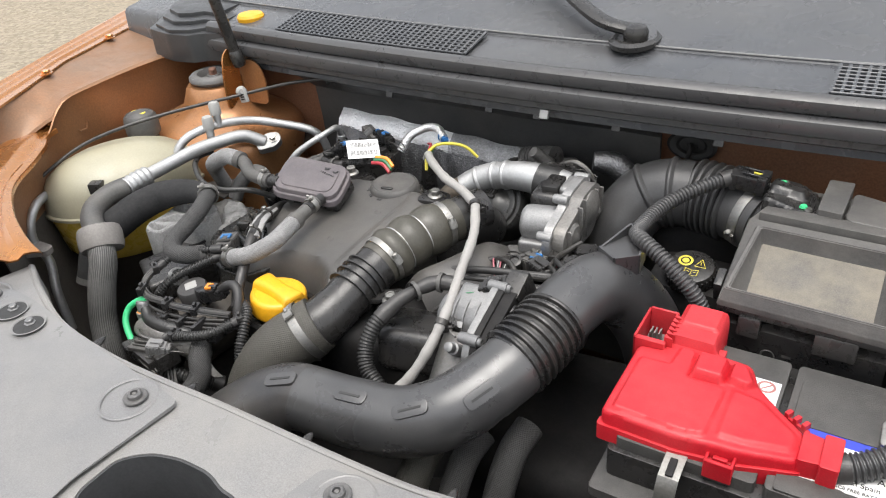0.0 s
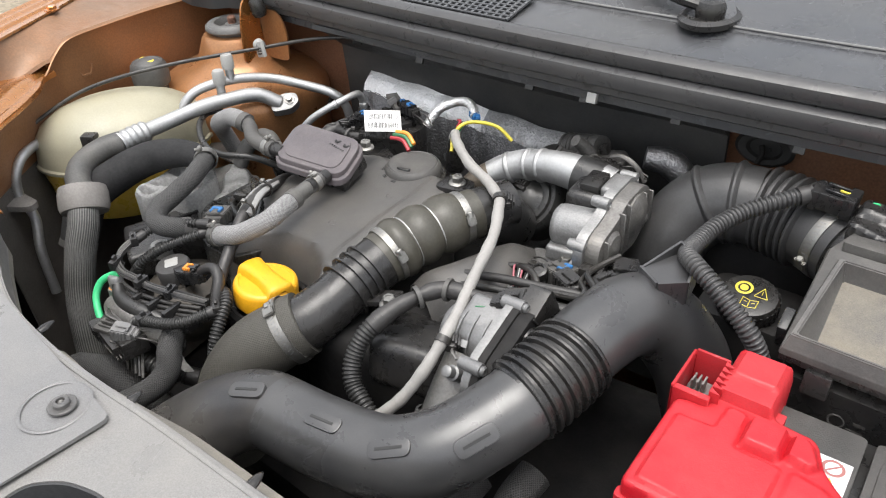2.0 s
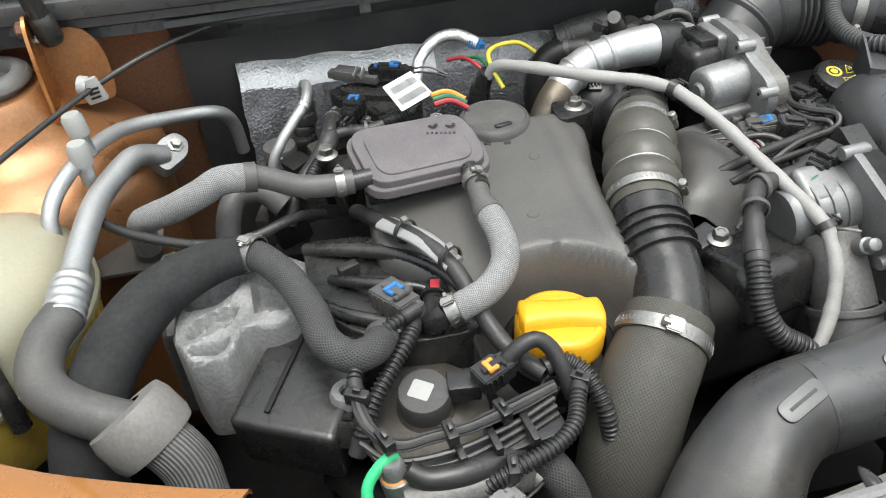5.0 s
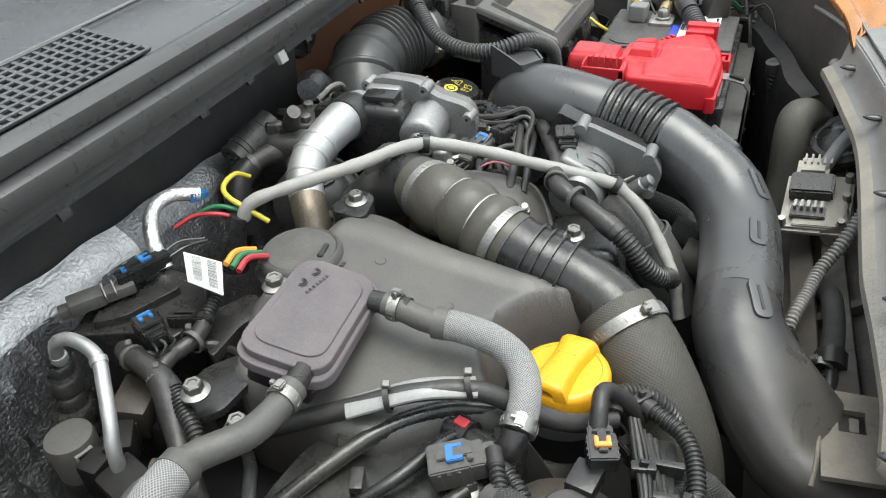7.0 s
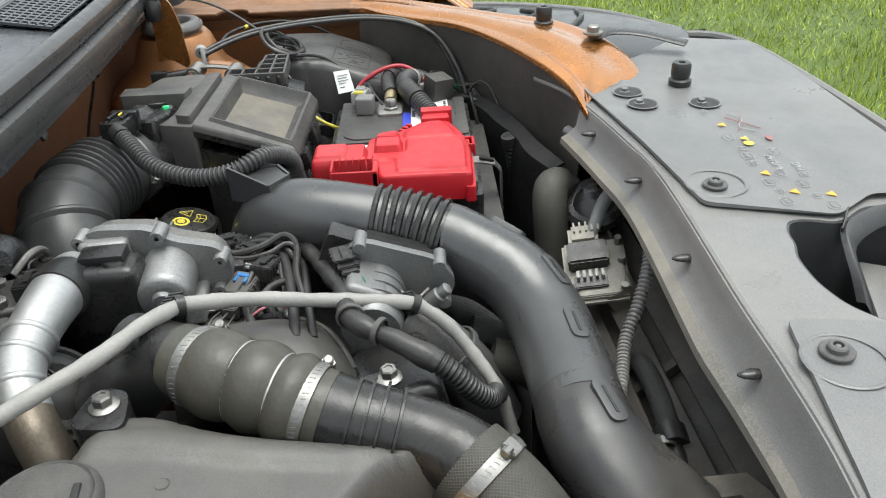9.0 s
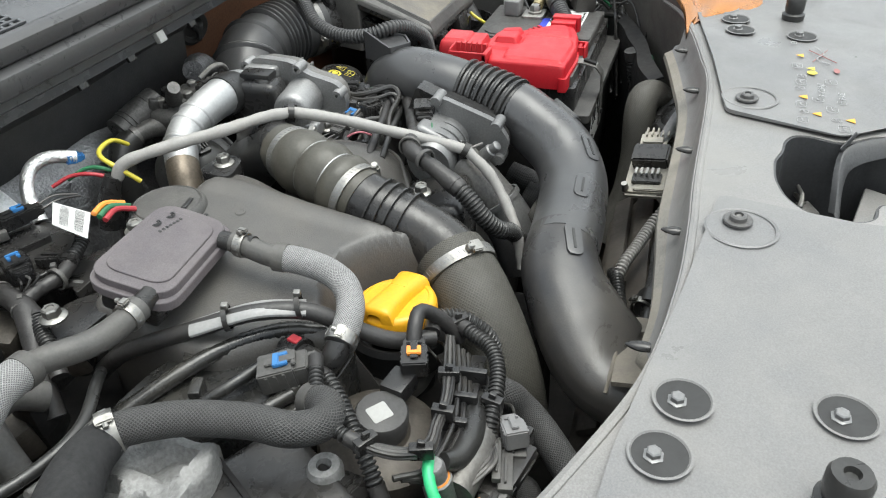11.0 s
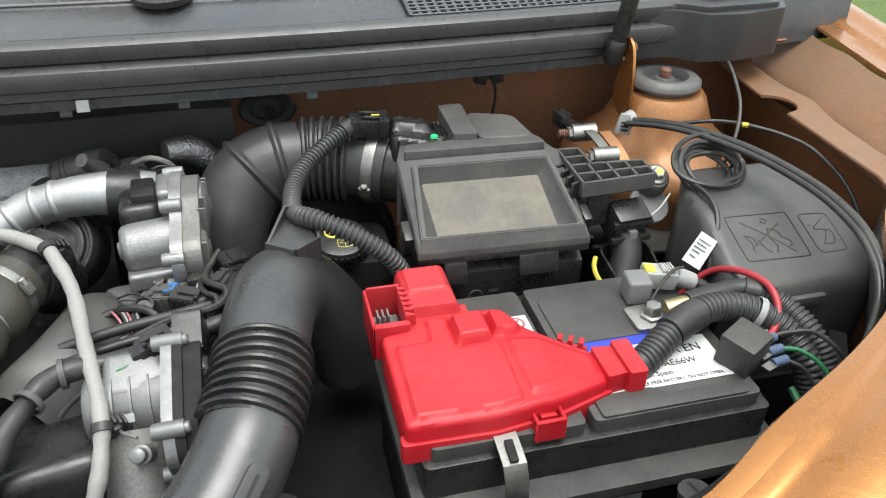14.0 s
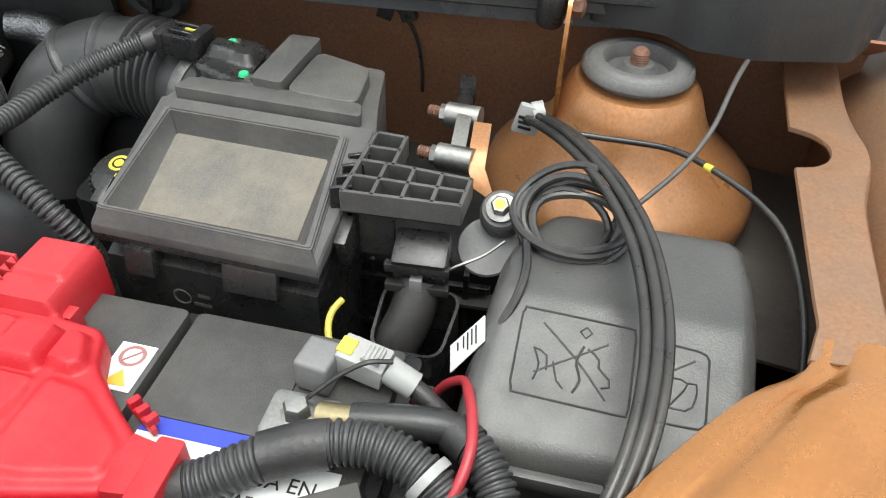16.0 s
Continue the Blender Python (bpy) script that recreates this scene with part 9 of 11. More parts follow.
def timing_shroud():
    t = thing("timing_shroud", (-0.29, 0.31, 0.78), "glossy black moulded shroud beside the engine cover", "shroud")
    bm = B()
    o = [(-0.352, 0.384), (-0.300, 0.376), (-0.268, 0.352), (-0.236, 0.302), (-0.226, 0.276), (-0.246, 0.246), (-0.290, 0.248), (-0.330, 0.272), (-0.354, 0.310)]
    add_prism(bm, rounded(o[::-1], 0.012, 4), 0.76, 0.868, 0.008, 4)
    part("shell", bm, M["shroud"], t)
    for pts, r in (([(-0.350, 0.372, 0.868), (-0.318, 0.352, 0.876), (-0.285, 0.330, 0.880), (-0.258, 0.300, 0.881), (-0.244, 0.272, 0.876)], 0.006), ([(-0.336, 0.330, 0.868), (-0.316, 0.310, 0.877), (-0.292, 0.297, 0.879), (-0.272, 0.288, 0.877), (-0.262, 0.270, 0.869)], 0.0045), ([(-0.350, 0.312, 0.866), (-0.332, 0.286, 0.872), (-0.305, 0.268, 0.873)], 0.005)):
        bm = B()
        add_tube(bm, pts, r, seg=10)
        part("raised_edge", bm, M["shroud"], t)
    for x, y, a in ((-0.300, 0.350, 35), (-0.322, 0.330, 20), (-0.286, 0.276, 60)):
        bm = B()
        add_box(bm, (x, y, 0.874), (0.016, 0.008, 0.012), (0, 0, a), 0.0015)
        part("clip_lug", bm, M["shroud"], t)
    bm = B()
    add_box(bm, (-0.262, 0.258, 0.871), (0.018, 0.016, 0.012), (0, 0, 25), 0.004, 3)
    part("square_boss", bm, M["shroud"], t)


timing_shroud()
LOOMF = [(-0.300, 0.440, 0.84), (-0.302, 0.410, 0.868), (-0.297, 0.380, 0.884), (-0.284, 0.348, 0.894), (-0.268, 0.312, 0.903), (-0.253, 0.278, 0.900), (-0.244, 0.252, 0.884), (-0.232, 0.224, 0.868), (-0.214, 0.200, 0.862)]
hose("front_loom", LOOMF, 0.0064, "tape", "black taped wiring loom along the engine cover edge", seg=14, category="wiring")
hose("loom_tape", [(-0.288, 0.352, 0.8950), (-0.268, 0.312, 0.9050), (-0.252, 0.280, 0.9020)], 0.0086, "silvertape", "flat silver cloth tape along the wiring loom", seg=14, category="tape", flat=0.45)
for p in ((-0.276, 0.329, 0.901), (-0.254, 0.284, 0.905)):
    t = thing("cable_tie", p, "black cable tie with a stub end", "cable tie", "cable ties")
    bm = B()
    add_lathe(bm, [(0.0085, -0.0018), (0.0098, -0.0018), (0.0098, 0.0018), (0.0085, 0.0018)], toward(p, (0.4, -0.9, 0.1)), 16)
    part("strap", bm, M["wire"], t)
    bm = B()
    add_box(bm, (p[0], p[1], p[2] + 0.0105), (0.005, 0.005, 0.004), (0, 0, 20), 0.0006, 1)
    part("lock", bm, M["steel"], t)
hose("connector_lead", [(-0.240, 0.206, 0.876), (-0.230, 0.208, 0.884), (-0.218, 0.209, 0.887), (-0.209, 0.204, 0.880), (-0.204, 0.194, 0.868), (-0.20, 0.186, 0.85)], 0.0056, "tape", "black taped lead looping from the connector", seg=12, category="wiring")
hose("corrugated_loom", [(-0.214, 0.202, 0.866), (-0.203, 0.203, 0.868), (-0.193, 0.196, 0.866), (-0.186, 0.182, 0.858), (-0.182, 0.166, 0.84), (-0.18, 0.155, 0.80)], 0.0056, "rubber", "black corrugated loom going down beside the hose", seg=14, rib=(0.0034, 0.0007), category="wiring")
hose("corrugated_loom", [(-0.194, 0.189, 0.862), (-0.202, 0.174, 0.861), (-0.211, 0.158, 0.859), (-0.228, 0.148, 0.856), (-0.254, 0.143, 0.851), (-0.272, 0.142, 0.842), (-0.282, 0.136, 0.825)], 0.0052, "rubber", "black corrugated loom crossing the front of the engine", seg=14, rib=(0.0032, 0.0006), category="wiring")
hose("corrugated_loom", [(-0.285, 0.258, 0.890), (-0.318, 0.240, 0.889), (-0.335, 0.220, 0.886), (-0.339, 0.200, 0.882)], 0.0042, "rubber", "thin black corrugated loom by the actuator", seg=12, rib=(0.0036, 0.0007), category="wiring")

for k in range(6):
    q = 0.0024 * (k % 3) - 0.002
    w = 0.0026 * (k // 3)
    hose("actuator_wire", [(-0.338 + q, 0.204, 0.882 + w), (-0.339 + q, 0.192 + q, 0.880 + w), (-0.334 + q, 0.176, 0.876 + w), (-0.320 + q, 0.166 + q, 0.870 + w), (-0.299, 0.168 + q, 0.867 + w), (-0.274, 0.170 + q, 0.865 + w), (-0.240, 0.179 + 1.4 * q, 0.863 + w), (-0.212, 0.188 + q, 0.861 + w)], 0.0015, "wire" if k % 4 else "greyrubber", "thin wires curling round the actuator", seg=7, category="wire", group="actuator wires")
for p, a in (((-0.338, 0.199, 0.884), 60), ((-0.328, 0.168, 0.876), 20), ((-0.288, 0.168, 0.868), 5), ((-0.252, 0.176, 0.866), 15), ((-0.196, 0.187, 0.864), 50), ((-0.256, 0.144, 0.852), -10)):
    bm = B()
    add_box(bm, p, (0.007, 0.015, 0.010), (0, 0, a), 0.0012)
    add_box(bm, (p[0], p[1], p[2] + 0.006), (0.003, 0.005, 0.006), (12, 0, a), 0.0006)
    solo("loom_clip", bm, M["black"], "small black clip holding thin wires", "clip", "loom clips")
hose("tank_side_pipe", [(-0.664, 0.300, 0.862), (-0.655, 0.278, 0.878), (-0.640, 0.257, 0.886), (-0.622, 0.230, 0.885), (-0.615, 0.213, 0.868), (-0.612, 0.208, 0.842), (-0.594, 0.209, 0.818), (-0.581, 0.196, 0.780), (-0.57, 0.19, 0.72)], 0.0062, "alu", "dull grey metal pipe bending down beside the tank", seg=14, category="pipe")
bm = B()
add_prism(bm, rounded([(-0.640, 0.196), (-0.600, 0.182), (-0.572, 0.200), (-0.578, 0.214), (-0.622, 0.214)], 0.005, 3), 0.838, 0.846, 0.0015)
solo("pipe_bracket", bm, M["collar"], "dusty bracket holding the pipe in the corner", "bracket")


def wire_tray():
    t = thing("loom_tray", (-0.275, 0.17, 0.84), "black slotted wiring tray in front of the actuator", "wiring tray")
    for k in range(4):
        bm = B()
        add_tube(bm, [(-0.342 + 0.003 * k, 0.182 - 0.004 * k, 0.862 - 0.003 * k), (-0.325, 0.166 - 0.003 * k, 0.858 - 0.004 * k), (-0.290, 0.162 - 0.005 * k, 0.858 - 0.004 * k), (-0.250, 0.170 - 0.004 * k, 0.857 - 0.003 * k), (-0.215, 0.182 - 0.004 * k, 0.858 - 0.003 * k)], 0.0021, seg=8)
        part("wire", bm, M["wire"], t)
    bm = B()
    add_box(bm, (-0.262, 0.164, 0.846), (0.10, 0.018, 0.010), (0, 0, 6), 0.002)
    part("channel", bm, M["black"], t)
    for x in (-0.285, -0.262, -0.238):
        bm = B()
        add_box(bm, (x, 0.164, 0.855), (0.005, 0.022, 0.012), (0, 0, 6), 0.001)
        part("tooth", bm, M["black"], t)


wire_tray()
hose("green_sleeve", [(-0.322, 0.166, 0.866), (-0.334, 0.162, 0.862), (-0.344, 0.154, 0.854), (-0.343, 0.144, 0.843), (-0.332, 0.136, 0.832), (-0.318, 0.130, 0.825)], 0.0038, "green", "bright green plastic sleeve on a wire", seg=10, category="wiring")


def coolant_sensor():
    t = thing("coolant_housing", (-0.30, 0.15, 0.78), "grimy cast coolant housing with sensors", "housing")
    bm = B()
    add_tube(bm, [(-0.322, 0.150, 0.836), (-0.295, 0.148, 0.838), (-0.262, 0.150, 0.834), (-0.235, 0.156, 0.826)], [0.012, 0.014, 0.013, 0.012], seg=16)
    part("pipe", bm, M["castdark"], t)
    bm = B()
    add_lathe(bm, [(0, -0.02), (0.010, -0.02), (0.010, 0.006), (0.0075, 0.008), (0.0075, 0.018), (0.006, 0.020), (0, 0.020)], toward((-0.325, 0.160, 0.845), (-0.1, 0.1, 1)), 14)
    part("sensor", bm, M["cast"], t)
    bm = B()
    add_lathe(bm, [(0.0080, 0.004), (0.0096, 0.006), (0.0080, 0.008)], toward((-0.325, 0.160, 0.845), (-0.1, 0.1, 1)), 14)
    part("orange_seal", bm, M["orangewire"], t)
    bm = B()
    add_box(bm, (-0.290, 0.125, 0.825), (0.05, 0.022, 0.014), (0, 0, -12), 0.002)
    add_box(bm, (-0.262, 0.128, 0.828), (0.016, 0.026, 0.02), (0, 0, -12), 0.002)
    part("clip_rail", bm, M["black"], t)


coolant_sensor()
hose("sensor_lead", [(-0.318, 0.158, 0.858), (-0.308, 0.152, 0.852), (-0.290, 0.150, 0.850), (-0.268, 0.154, 0.846), (-0.246, 0.160, 0.840)], [0.006, 0.008, 0.009, 0.0095, 0.009], "rubber", "black rubber boot over the sensor lead", seg=14, category="boot")
for a, b, c in (((-0.296, 0.124, 0.833), (0.030, 0.010, 0.006), 14), ((-0.292, 0.131, 0.838), (0.032, 0.006, 0.005), 14), ((-0.276, 0.124, 0.828), (0.012, 0.018, 0.012), 14)):
    bm = B()
    add_box(bm, a, b, (0, 0, c), 0.0012)
    add_box(bm, (a[0], a[1], a[2] + b[2] * 0.6), (b[0] * 0.7, 0.0016, 0.003), (0, 0, c), 0.0004)
    solo("loom_clip", bm, M["greyrubber"], "grey ribbed clip holding thin wires", "clip", "loom clips")
for k in range(5):
    hose("front_wire", [(-0.318 + 0.002 * k, 0.140 + 0.002 * k, 0.842), (-0.300, 0.130 + 0.003 * k, 0.846 - 0.001 * k), (-0.282 + 0.002 * k, 0.134, 0.838), (-0.270, 0.124 + 0.004 * k, 0.822), (-0.268 + 0.006 * k, 0.118, 0.80)], 0.0016, "wire" if k % 2 else "greyrubber", "thin wires at the front of the engine", seg=7, category="wire", group="front wires")
hose("lower_loom", [(-0.34, 0.16, 0.80), (-0.305, 0.145, 0.806), (-0.270, 0.135, 0.802), (-0.245, 0.140, 0.795), (-0.22, 0.16, 0.78)], 0.0085, "rubber", "black corrugated loom low behind the front panel", seg=14, rib=(0.0045, 0.0008), category="wiring")
bm = B()
add_sheet(bm, [[(-0.232, 0.146, 0.830), (-0.214, 0.136, 0.822), (-0.206, 0.142, 0.810)], [(-0.226, 0.152, 0.826), (-0.210, 0.148, 0.816), (-0.203, 0.150, 0.806)]], 0.0014)
solo("metal_tab", bm, M["castdark"], "bent grey metal tab by the coolant hose", "bracket")
connector((-0.312, 0.126, 0.824), (0, 0, -15), (0.03, 0.018, 0.014), "black", None, 0, 3)
connector((-0.268, 0.126, 0.842), (0, 10, 30), (0.022, 0.016, 0.014), "greyplastic", None, 0, 2, "grey clip connector on the loom")
connector((-0.225, 0.182, 0.845), (0, 0, 50), (0.024, 0.016, 0.014), "black", None, 0, 2)
connector((-0.345, 0.215, 0.840), (0, 20, 70), (0.030, 0.02, 0.018), "black", None, 0, 2)
hose("coolant_hose", [(-0.240, 0.160, 0.830), (-0.230, 0.152, 0.834), (-0.224, 0.142, 0.828), (-0.219, 0.134, 0.815), (-0.222, 0.120, 0.803), (-0.234, 0.103, 0.793), (-0.255, 0.080, 0.780), (-0.275, 0.06, 0.755), (-0.29, 0.05, 0.70)], 0.0120, "braiddark", "dark braided coolant hose dropping at the front", seg=16)
clamp((-0.236, 0.152, 0.825), (0.5, -0.75, -0.35), 0.0128, 0.008, "steel", (0.4, -0.3, 1))
hose("lower_hose", [(-0.385, 0.100, 0.72), (-0.364, 0.106, 0.757), (-0.335, 0.108, 0.772), (-0.310, 0.116, 0.775), (-0.279, 0.119, 0.768), (-0.251, 0.124, 0.752), (-0.22, 0.13, 0.70)], 0.0165, "braiddark", "thick dark braided hose low at the front", seg=18)
hose("lower_hose", [(-0.36, 0.24, 0.76), (-0.33, 0.19, 0.77), (-0.31, 0.15, 0.77), (-0.30, 0.10, 0.75)], 0.014, "rubber", "plain black hose low at the front", seg=16)


M["castgrey"] = make("grimy_grey_casting", (0.11, 0.108, 0.104), 0.6, metal=0.3, var=0.35, dust=0.4, dust_col=(0.15, 0.14, 0.13), scale=40, bump=0.7, grain=350)
M["mountcast"] = make("rough_mount_casting", (0.235, 0.235, 0.232), 0.6, metal=0.25, var=0.3, dust=0.35, dust_col=(0.13, 0.125, 0.12), scale=40, bump=0.9, bump_d=0.001, grain=350)


def engine_mount():
    t = thing("engine_mount", (-0.40, 0.30, 0.80), "grey cast aluminium engine mount bracket", "engine mount")
    bm = B()
    o = rounded([(-0.452, 0.296), (-0.448, 0.340), (-0.424, 0.354), (-0.400, 0.356), (-0.374, 0.338), (-0.362, 0.312), (-0.362, 0.286), (-0.384, 0.282), (-0.400, 0.288), (-0.414, 0.262), (-0.440, 0.266)], 0.006, 3)
    pockets = [rounded(q, 0.005, 3) for q in ([(-0.442, 0.318), (-0.404, 0.326), (-0.402, 0.344), (-0.440, 0.334)], [(-0.440, 0.290), (-0.414, 0.294), (-0.404, 0.314), (-0.440, 0.306)], [(-0.394, 0.300), (-0.372, 0.294), (-0.372, 0.312), (-0.392, 0.330)], [(-0.438, 0.274), (-0.418, 0.272), (-0.412, 0.282), (-0.438, 0.282)])]
    bm = B()
    add_relief(bm, o, lambda x, y: 0.880 + 0.08 * (x + 0.40) + 0.003 * math.sin(x * 160) * math.sin(y * 130), 0.80, [(q, -0.011, 0.0035) for q in pockets], 0.004, 0.0022)
    part("casting", bm, M["mountcast"], t)
    # second arm of the bracket with a round pocket
    arm = rounded([(-0.420, 0.398), (-0.382, 0.392), (-0.352, 0.370), (-0.322, 0.350), (-0.308, 0.330), (-0.308, 0.312), (-0.324, 0.298), (-0.352, 0.300), (-0.366, 0.318), (-0.378, 0.345), (-0.402, 0.366)], 0.008, 3)
    eye = [(-0.333 + 0.0155 * math.cos(g), 0.325 + 0.0145 * math.sin(g)) for g in np.linspace(0, 2 * math.pi, 20, endpoint=False)]
    slot = rounded([(-0.372, 0.352), (-0.358, 0.340), (-0.352, 0.350), (-0.364, 0.362)], 0.003, 2)
    bm = B()
    add_relief(bm, arm, lambda x, y: 0.862 + 0.002 * math.sin(x * 190) * math.sin(y * 150), 0.79, [(eye, -0.014, 0.0035), (slot, -0.010, 0.003)], 0.004, 0.0022)
    part("casting_arm", bm, M["mountcast"], t)
    bm = B()
    add_relief(bm, rounded([(-0.470, 0.330), (-0.462, 0.400), (-0.425, 0.420), (-0.372, 0.404), (-0.340, 0.372), (-0.372, 0.330)], 0.012, 3), lambda x, y: 0.848 + 0.004 * math.sin(x * 120) * math.sin(y * 90), 0.76, [], 0.008, 0.005)
    part("casting_base", bm, M["castgrey"], t)
    bm = B()
    add_box(bm, (-0.368, 0.252, 0.832), (0.075, 0.085, 0.05), (6, 0, -30), 0.006, 3)
    part("lower_cover", bm, M["black"], t)
    bm = B()
    add_box(bm, (-0.378, 0.262, 0.8585), (0.004, 0.075, 0.003), (6, 0, -30), 0.001)
    part("cover_line", bm, M["deep"], t)
    bm = B()
    add_lathe(bm, [(0.004, -0.02), (0.011, -0.02), (0.012, 0.004), (0.010, 0.008), (0.005, 0.008), (0.004, 0.0)], Matrix.Translation((-0.343, 0.228, 0.852)), 18)
    part("lug", bm, M["mountcast"], t)
    hexbolt(-0.452, 0.385, 0.868, size=1.5, label="large zinc engine mount bolt")
    hexbolt(-0.300, 0.268, 0.868, size=0.9)


engine_mount()
hose("heater_hose", [(-0.398, 0.344, 0.898), (-0.386, 0.336, 0.902), (-0.374, 0.318, 0.903), (-0.364, 0.298, 0.902), (-0.354, 0.265, 0.899), (-0.350, 0.242, 0.895), (-0.336, 0.228, 0.890), (-0.320, 0.233, 0.887), (-0.312, 0.250, 0.880)], 0.0110, "braiddark", "dark braided heater hose snaking over the mount", seg=18)
clamp((-0.388, 0.339, 0.902), (0.7, -0.6, 0), 0.0125, 0.010, "steel", (-0.2, -0.2, 1), "dull steel spring clamp on the heater hose")
hose("vent_hose", [(-0.515, 0.215, 0.80), (-0.512, 0.245, 0.852), (-0.494, 0.283, 0.876), (-0.468, 0.312, 0.892), (-0.440, 0.328, 0.900), (-0.412, 0.338, 0.902), (-0.388, 0.340, 0.900)], [0.022, 0.023, 0.022, 0.021, 0.020, 0.017, 0.013], "foam", "thick black foam-covered hose by the tank", seg=18)
hose("thin_hose", [(-0.500, 0.455, 0.895), (-0.503, 0.430, 0.896), (-0.478, 0.400, 0.897), (-0.431, 0.370, 0.897), (-0.390, 0.362, 0.898), (-0.352, 0.380, 0.896), (-0.33, 0.40, 0.88)], 0.0040, "rubber", "thin black vacuum hose looping behind the mount", seg=10)
hose("return_hose", [(-0.410, 0.400, 0.86), (-0.405, 0.415, 0.882), (-0.395, 0.430, 0.892), (-0.375, 0.430, 0.892), (-0.36, 0.42, 0.88)], 0.010, "greyrubber", "short grey rubber return hose", seg=14)

# ---- rear of the engine ----
def rear_units():
    t = thing("rail_unit", (-0.25, 0.52, 0.85), "dark electronic unit with blue plugs behind the engine", "control unit")
    bm = B()
    add_prism(bm, rounded([(-0.300, 0.560), (-0.282, 0.520), (-0.282, 0.488), (-0.246, 0.484), (-0.216, 0.508), (-0.214, 0.548), (-0.262, 0.572)], 0.010, 4), 0.84, 0.906, 0.004, 3)
    part("body", bm, M["black"], t)
    bm = B()
    add_prism(bm, rounded([(-0.290, 0.548), (-0.276, 0.530), (-0.236, 0.512), (-0.226, 0.534), (-0.262, 0.558)], 0.005, 3), 0.900, 0.912, 0.002, 2)
    part("raised_deck", bm, M["black"], t)
    h = pose(-0.268, 0.552, 0.920, 0, 0, -36)
    bm = B()
    for c, s in (((-0.012, 0, 0), (0.024, 0.015, 0.010)), ((0.010, 0, -0.001), (0.022, 0.012, 0.008)), ((-0.027, 0, -0.002), (0.008, 0.010, 0.007))):
        add_box(bm, c, s, (0, 0, 0), 0.0014)
    bm.transform(h)
    part("header", bm, M["greyrubber"], t)
    for k in (-1, 1):
        bm = B()
        add_box(bm, (0.004 + 0.0035 * k, -0.006, 0.006), (0.0012, 0.012, 0.005), (25, 0, 0), 0.0003, 1)
        bm.transform(h)
        part("prong", bm, M["greyplastic"], t)
    connector((-0.237, 0.541, 0.924), (0, 0, -22), (0.030, 0.014, 0.012), "black", "blue", 0.1, 2, "black plug with a blue lock")
    connector((-0.252, 0.5455, 0.926), (0, 0, -30), (0.012, 0.010, 0.008), "black", "blue", 0.1, 0, "small black plug with a blue lock")
    connector((-0.283, 0.500, 0.915), (0, 0, -118), (0.024, 0.017, 0.014), "black", "blue", 0.35, 3, "black plug with a blue lock", tail=(-0.300, 0.488, 0.902))
    connector((-0.263, 0.486, 0.911), (0, 0, -70), (0.026, 0.009, 0.010), "black", None, 0, 0, "flat black loom clip on the bracket")
    for pts in ([(-0.232, 0.484, 0.915), (-0.240, 0.481, 0.911), (-0.253, 0.478, 0.909), (-0.263, 0.476, 0.907)], [(-0.288, 0.478, 0.906), (-0.295, 0.479, 0.905), (-0.302, 0.479, 0.904)], [(-0.310, 0.468, 0.902), (-0.317, 0.456, 0.900), (-0.325, 0.446, 0.898), (-0.333, 0.434, 0.895), (-0.345, 0.420, 0.884)]):
        hose("corrugated_loom", pts, 0.0050, "rubber", "thin black corrugated loom behind the engine", seg=12, rib=(0.0030, 0.0006), category="wiring")
    hose("rear_loom", [(-0.260, 0.476, 0.907), (-0.274, 0.473, 0.906), (-0.290, 0.478, 0.905)], 0.0058, "tape", "taped black wiring loom behind the breather box", seg=12, category="wiring")
    hose("rear_loom", [(-0.292, 0.522, 0.898), (-0.299, 0.512, 0.904), (-0.304, 0.496, 0.906), (-0.308, 0.480, 0.904), (-0.313, 0.470, 0.901), (-0.326, 0.456, 0.892), (-0.344, 0.438, 0.884), (-0.36, 0.42, 0.86)], [0.006, 0.007, 0.008, 0.009, 0.0085, 0.007, 0.007, 0.007], "tape", "lumpy taped black wiring loom joint", seg=14, category="wiring")
    hose("loom_branch", [(-0.302, 0.505, 0.904), (-0.288, 0.490, 0.900), (-0.276, 0.485, 0.896), (-0.262, 0.468, 0.890), (-0.25, 0.455, 0.87)], 0.0036, "wire", "thin black wire branching off the rear loom", seg=8, category="wire")
    for p, d in (((-0.311, 0.474, 0.902), (0.6, 0.7, 0.1)), ((-0.277, 0.473, 0.906), (1, -0.1, 0)), ((-0.302, 0.503, 0.905), (0.3, 0.9, 0))):
        bm = B()
        add_lathe(bm, [(0.0074, -0.0016), (0.0090, -0.0016), (0.0090, 0.0016), (0.0074, 0.0016)], toward(p, d), 16)
        add_box(bm, (p[0] + 0.003, p[1] + 0.003, p[2] + 0.009), (0.005, 0.004, 0.004), (0, 0, 35), 0.0006, 1)
        solo("cable_tie", bm, M["greyrubber"], "grey ribbed cable tie round the rear loom", "cable tie", "cable ties")
    b = thing("engine_bracket", (-0.29, 0.45, 0.88), "dark pressed steel bracket under the breather box", "bracket")
    bm = B()
    add_prism(bm, rounded([(-0.325, 0.440), (-0.318, 0.466), (-0.284, 0.462), (-0.262, 0.444), (-0.278, 0.424), (-0.312, 0.428)], 0.005, 3), 0.886, 0.892, 0.0015, 2)
    part("plate", bm, M["black"], b)
    bm = B()
    add_prism(bm, rounded([(-0.276, 0.462), (-0.240, 0.462), (-0.214, 0.448), (-0.208, 0.476), (-0.236, 0.492), (-0.262, 0.482)], 0.006, 3), 0.884, 0.893, 0.0015, 2)
    part("lug", bm, M["black"], b)
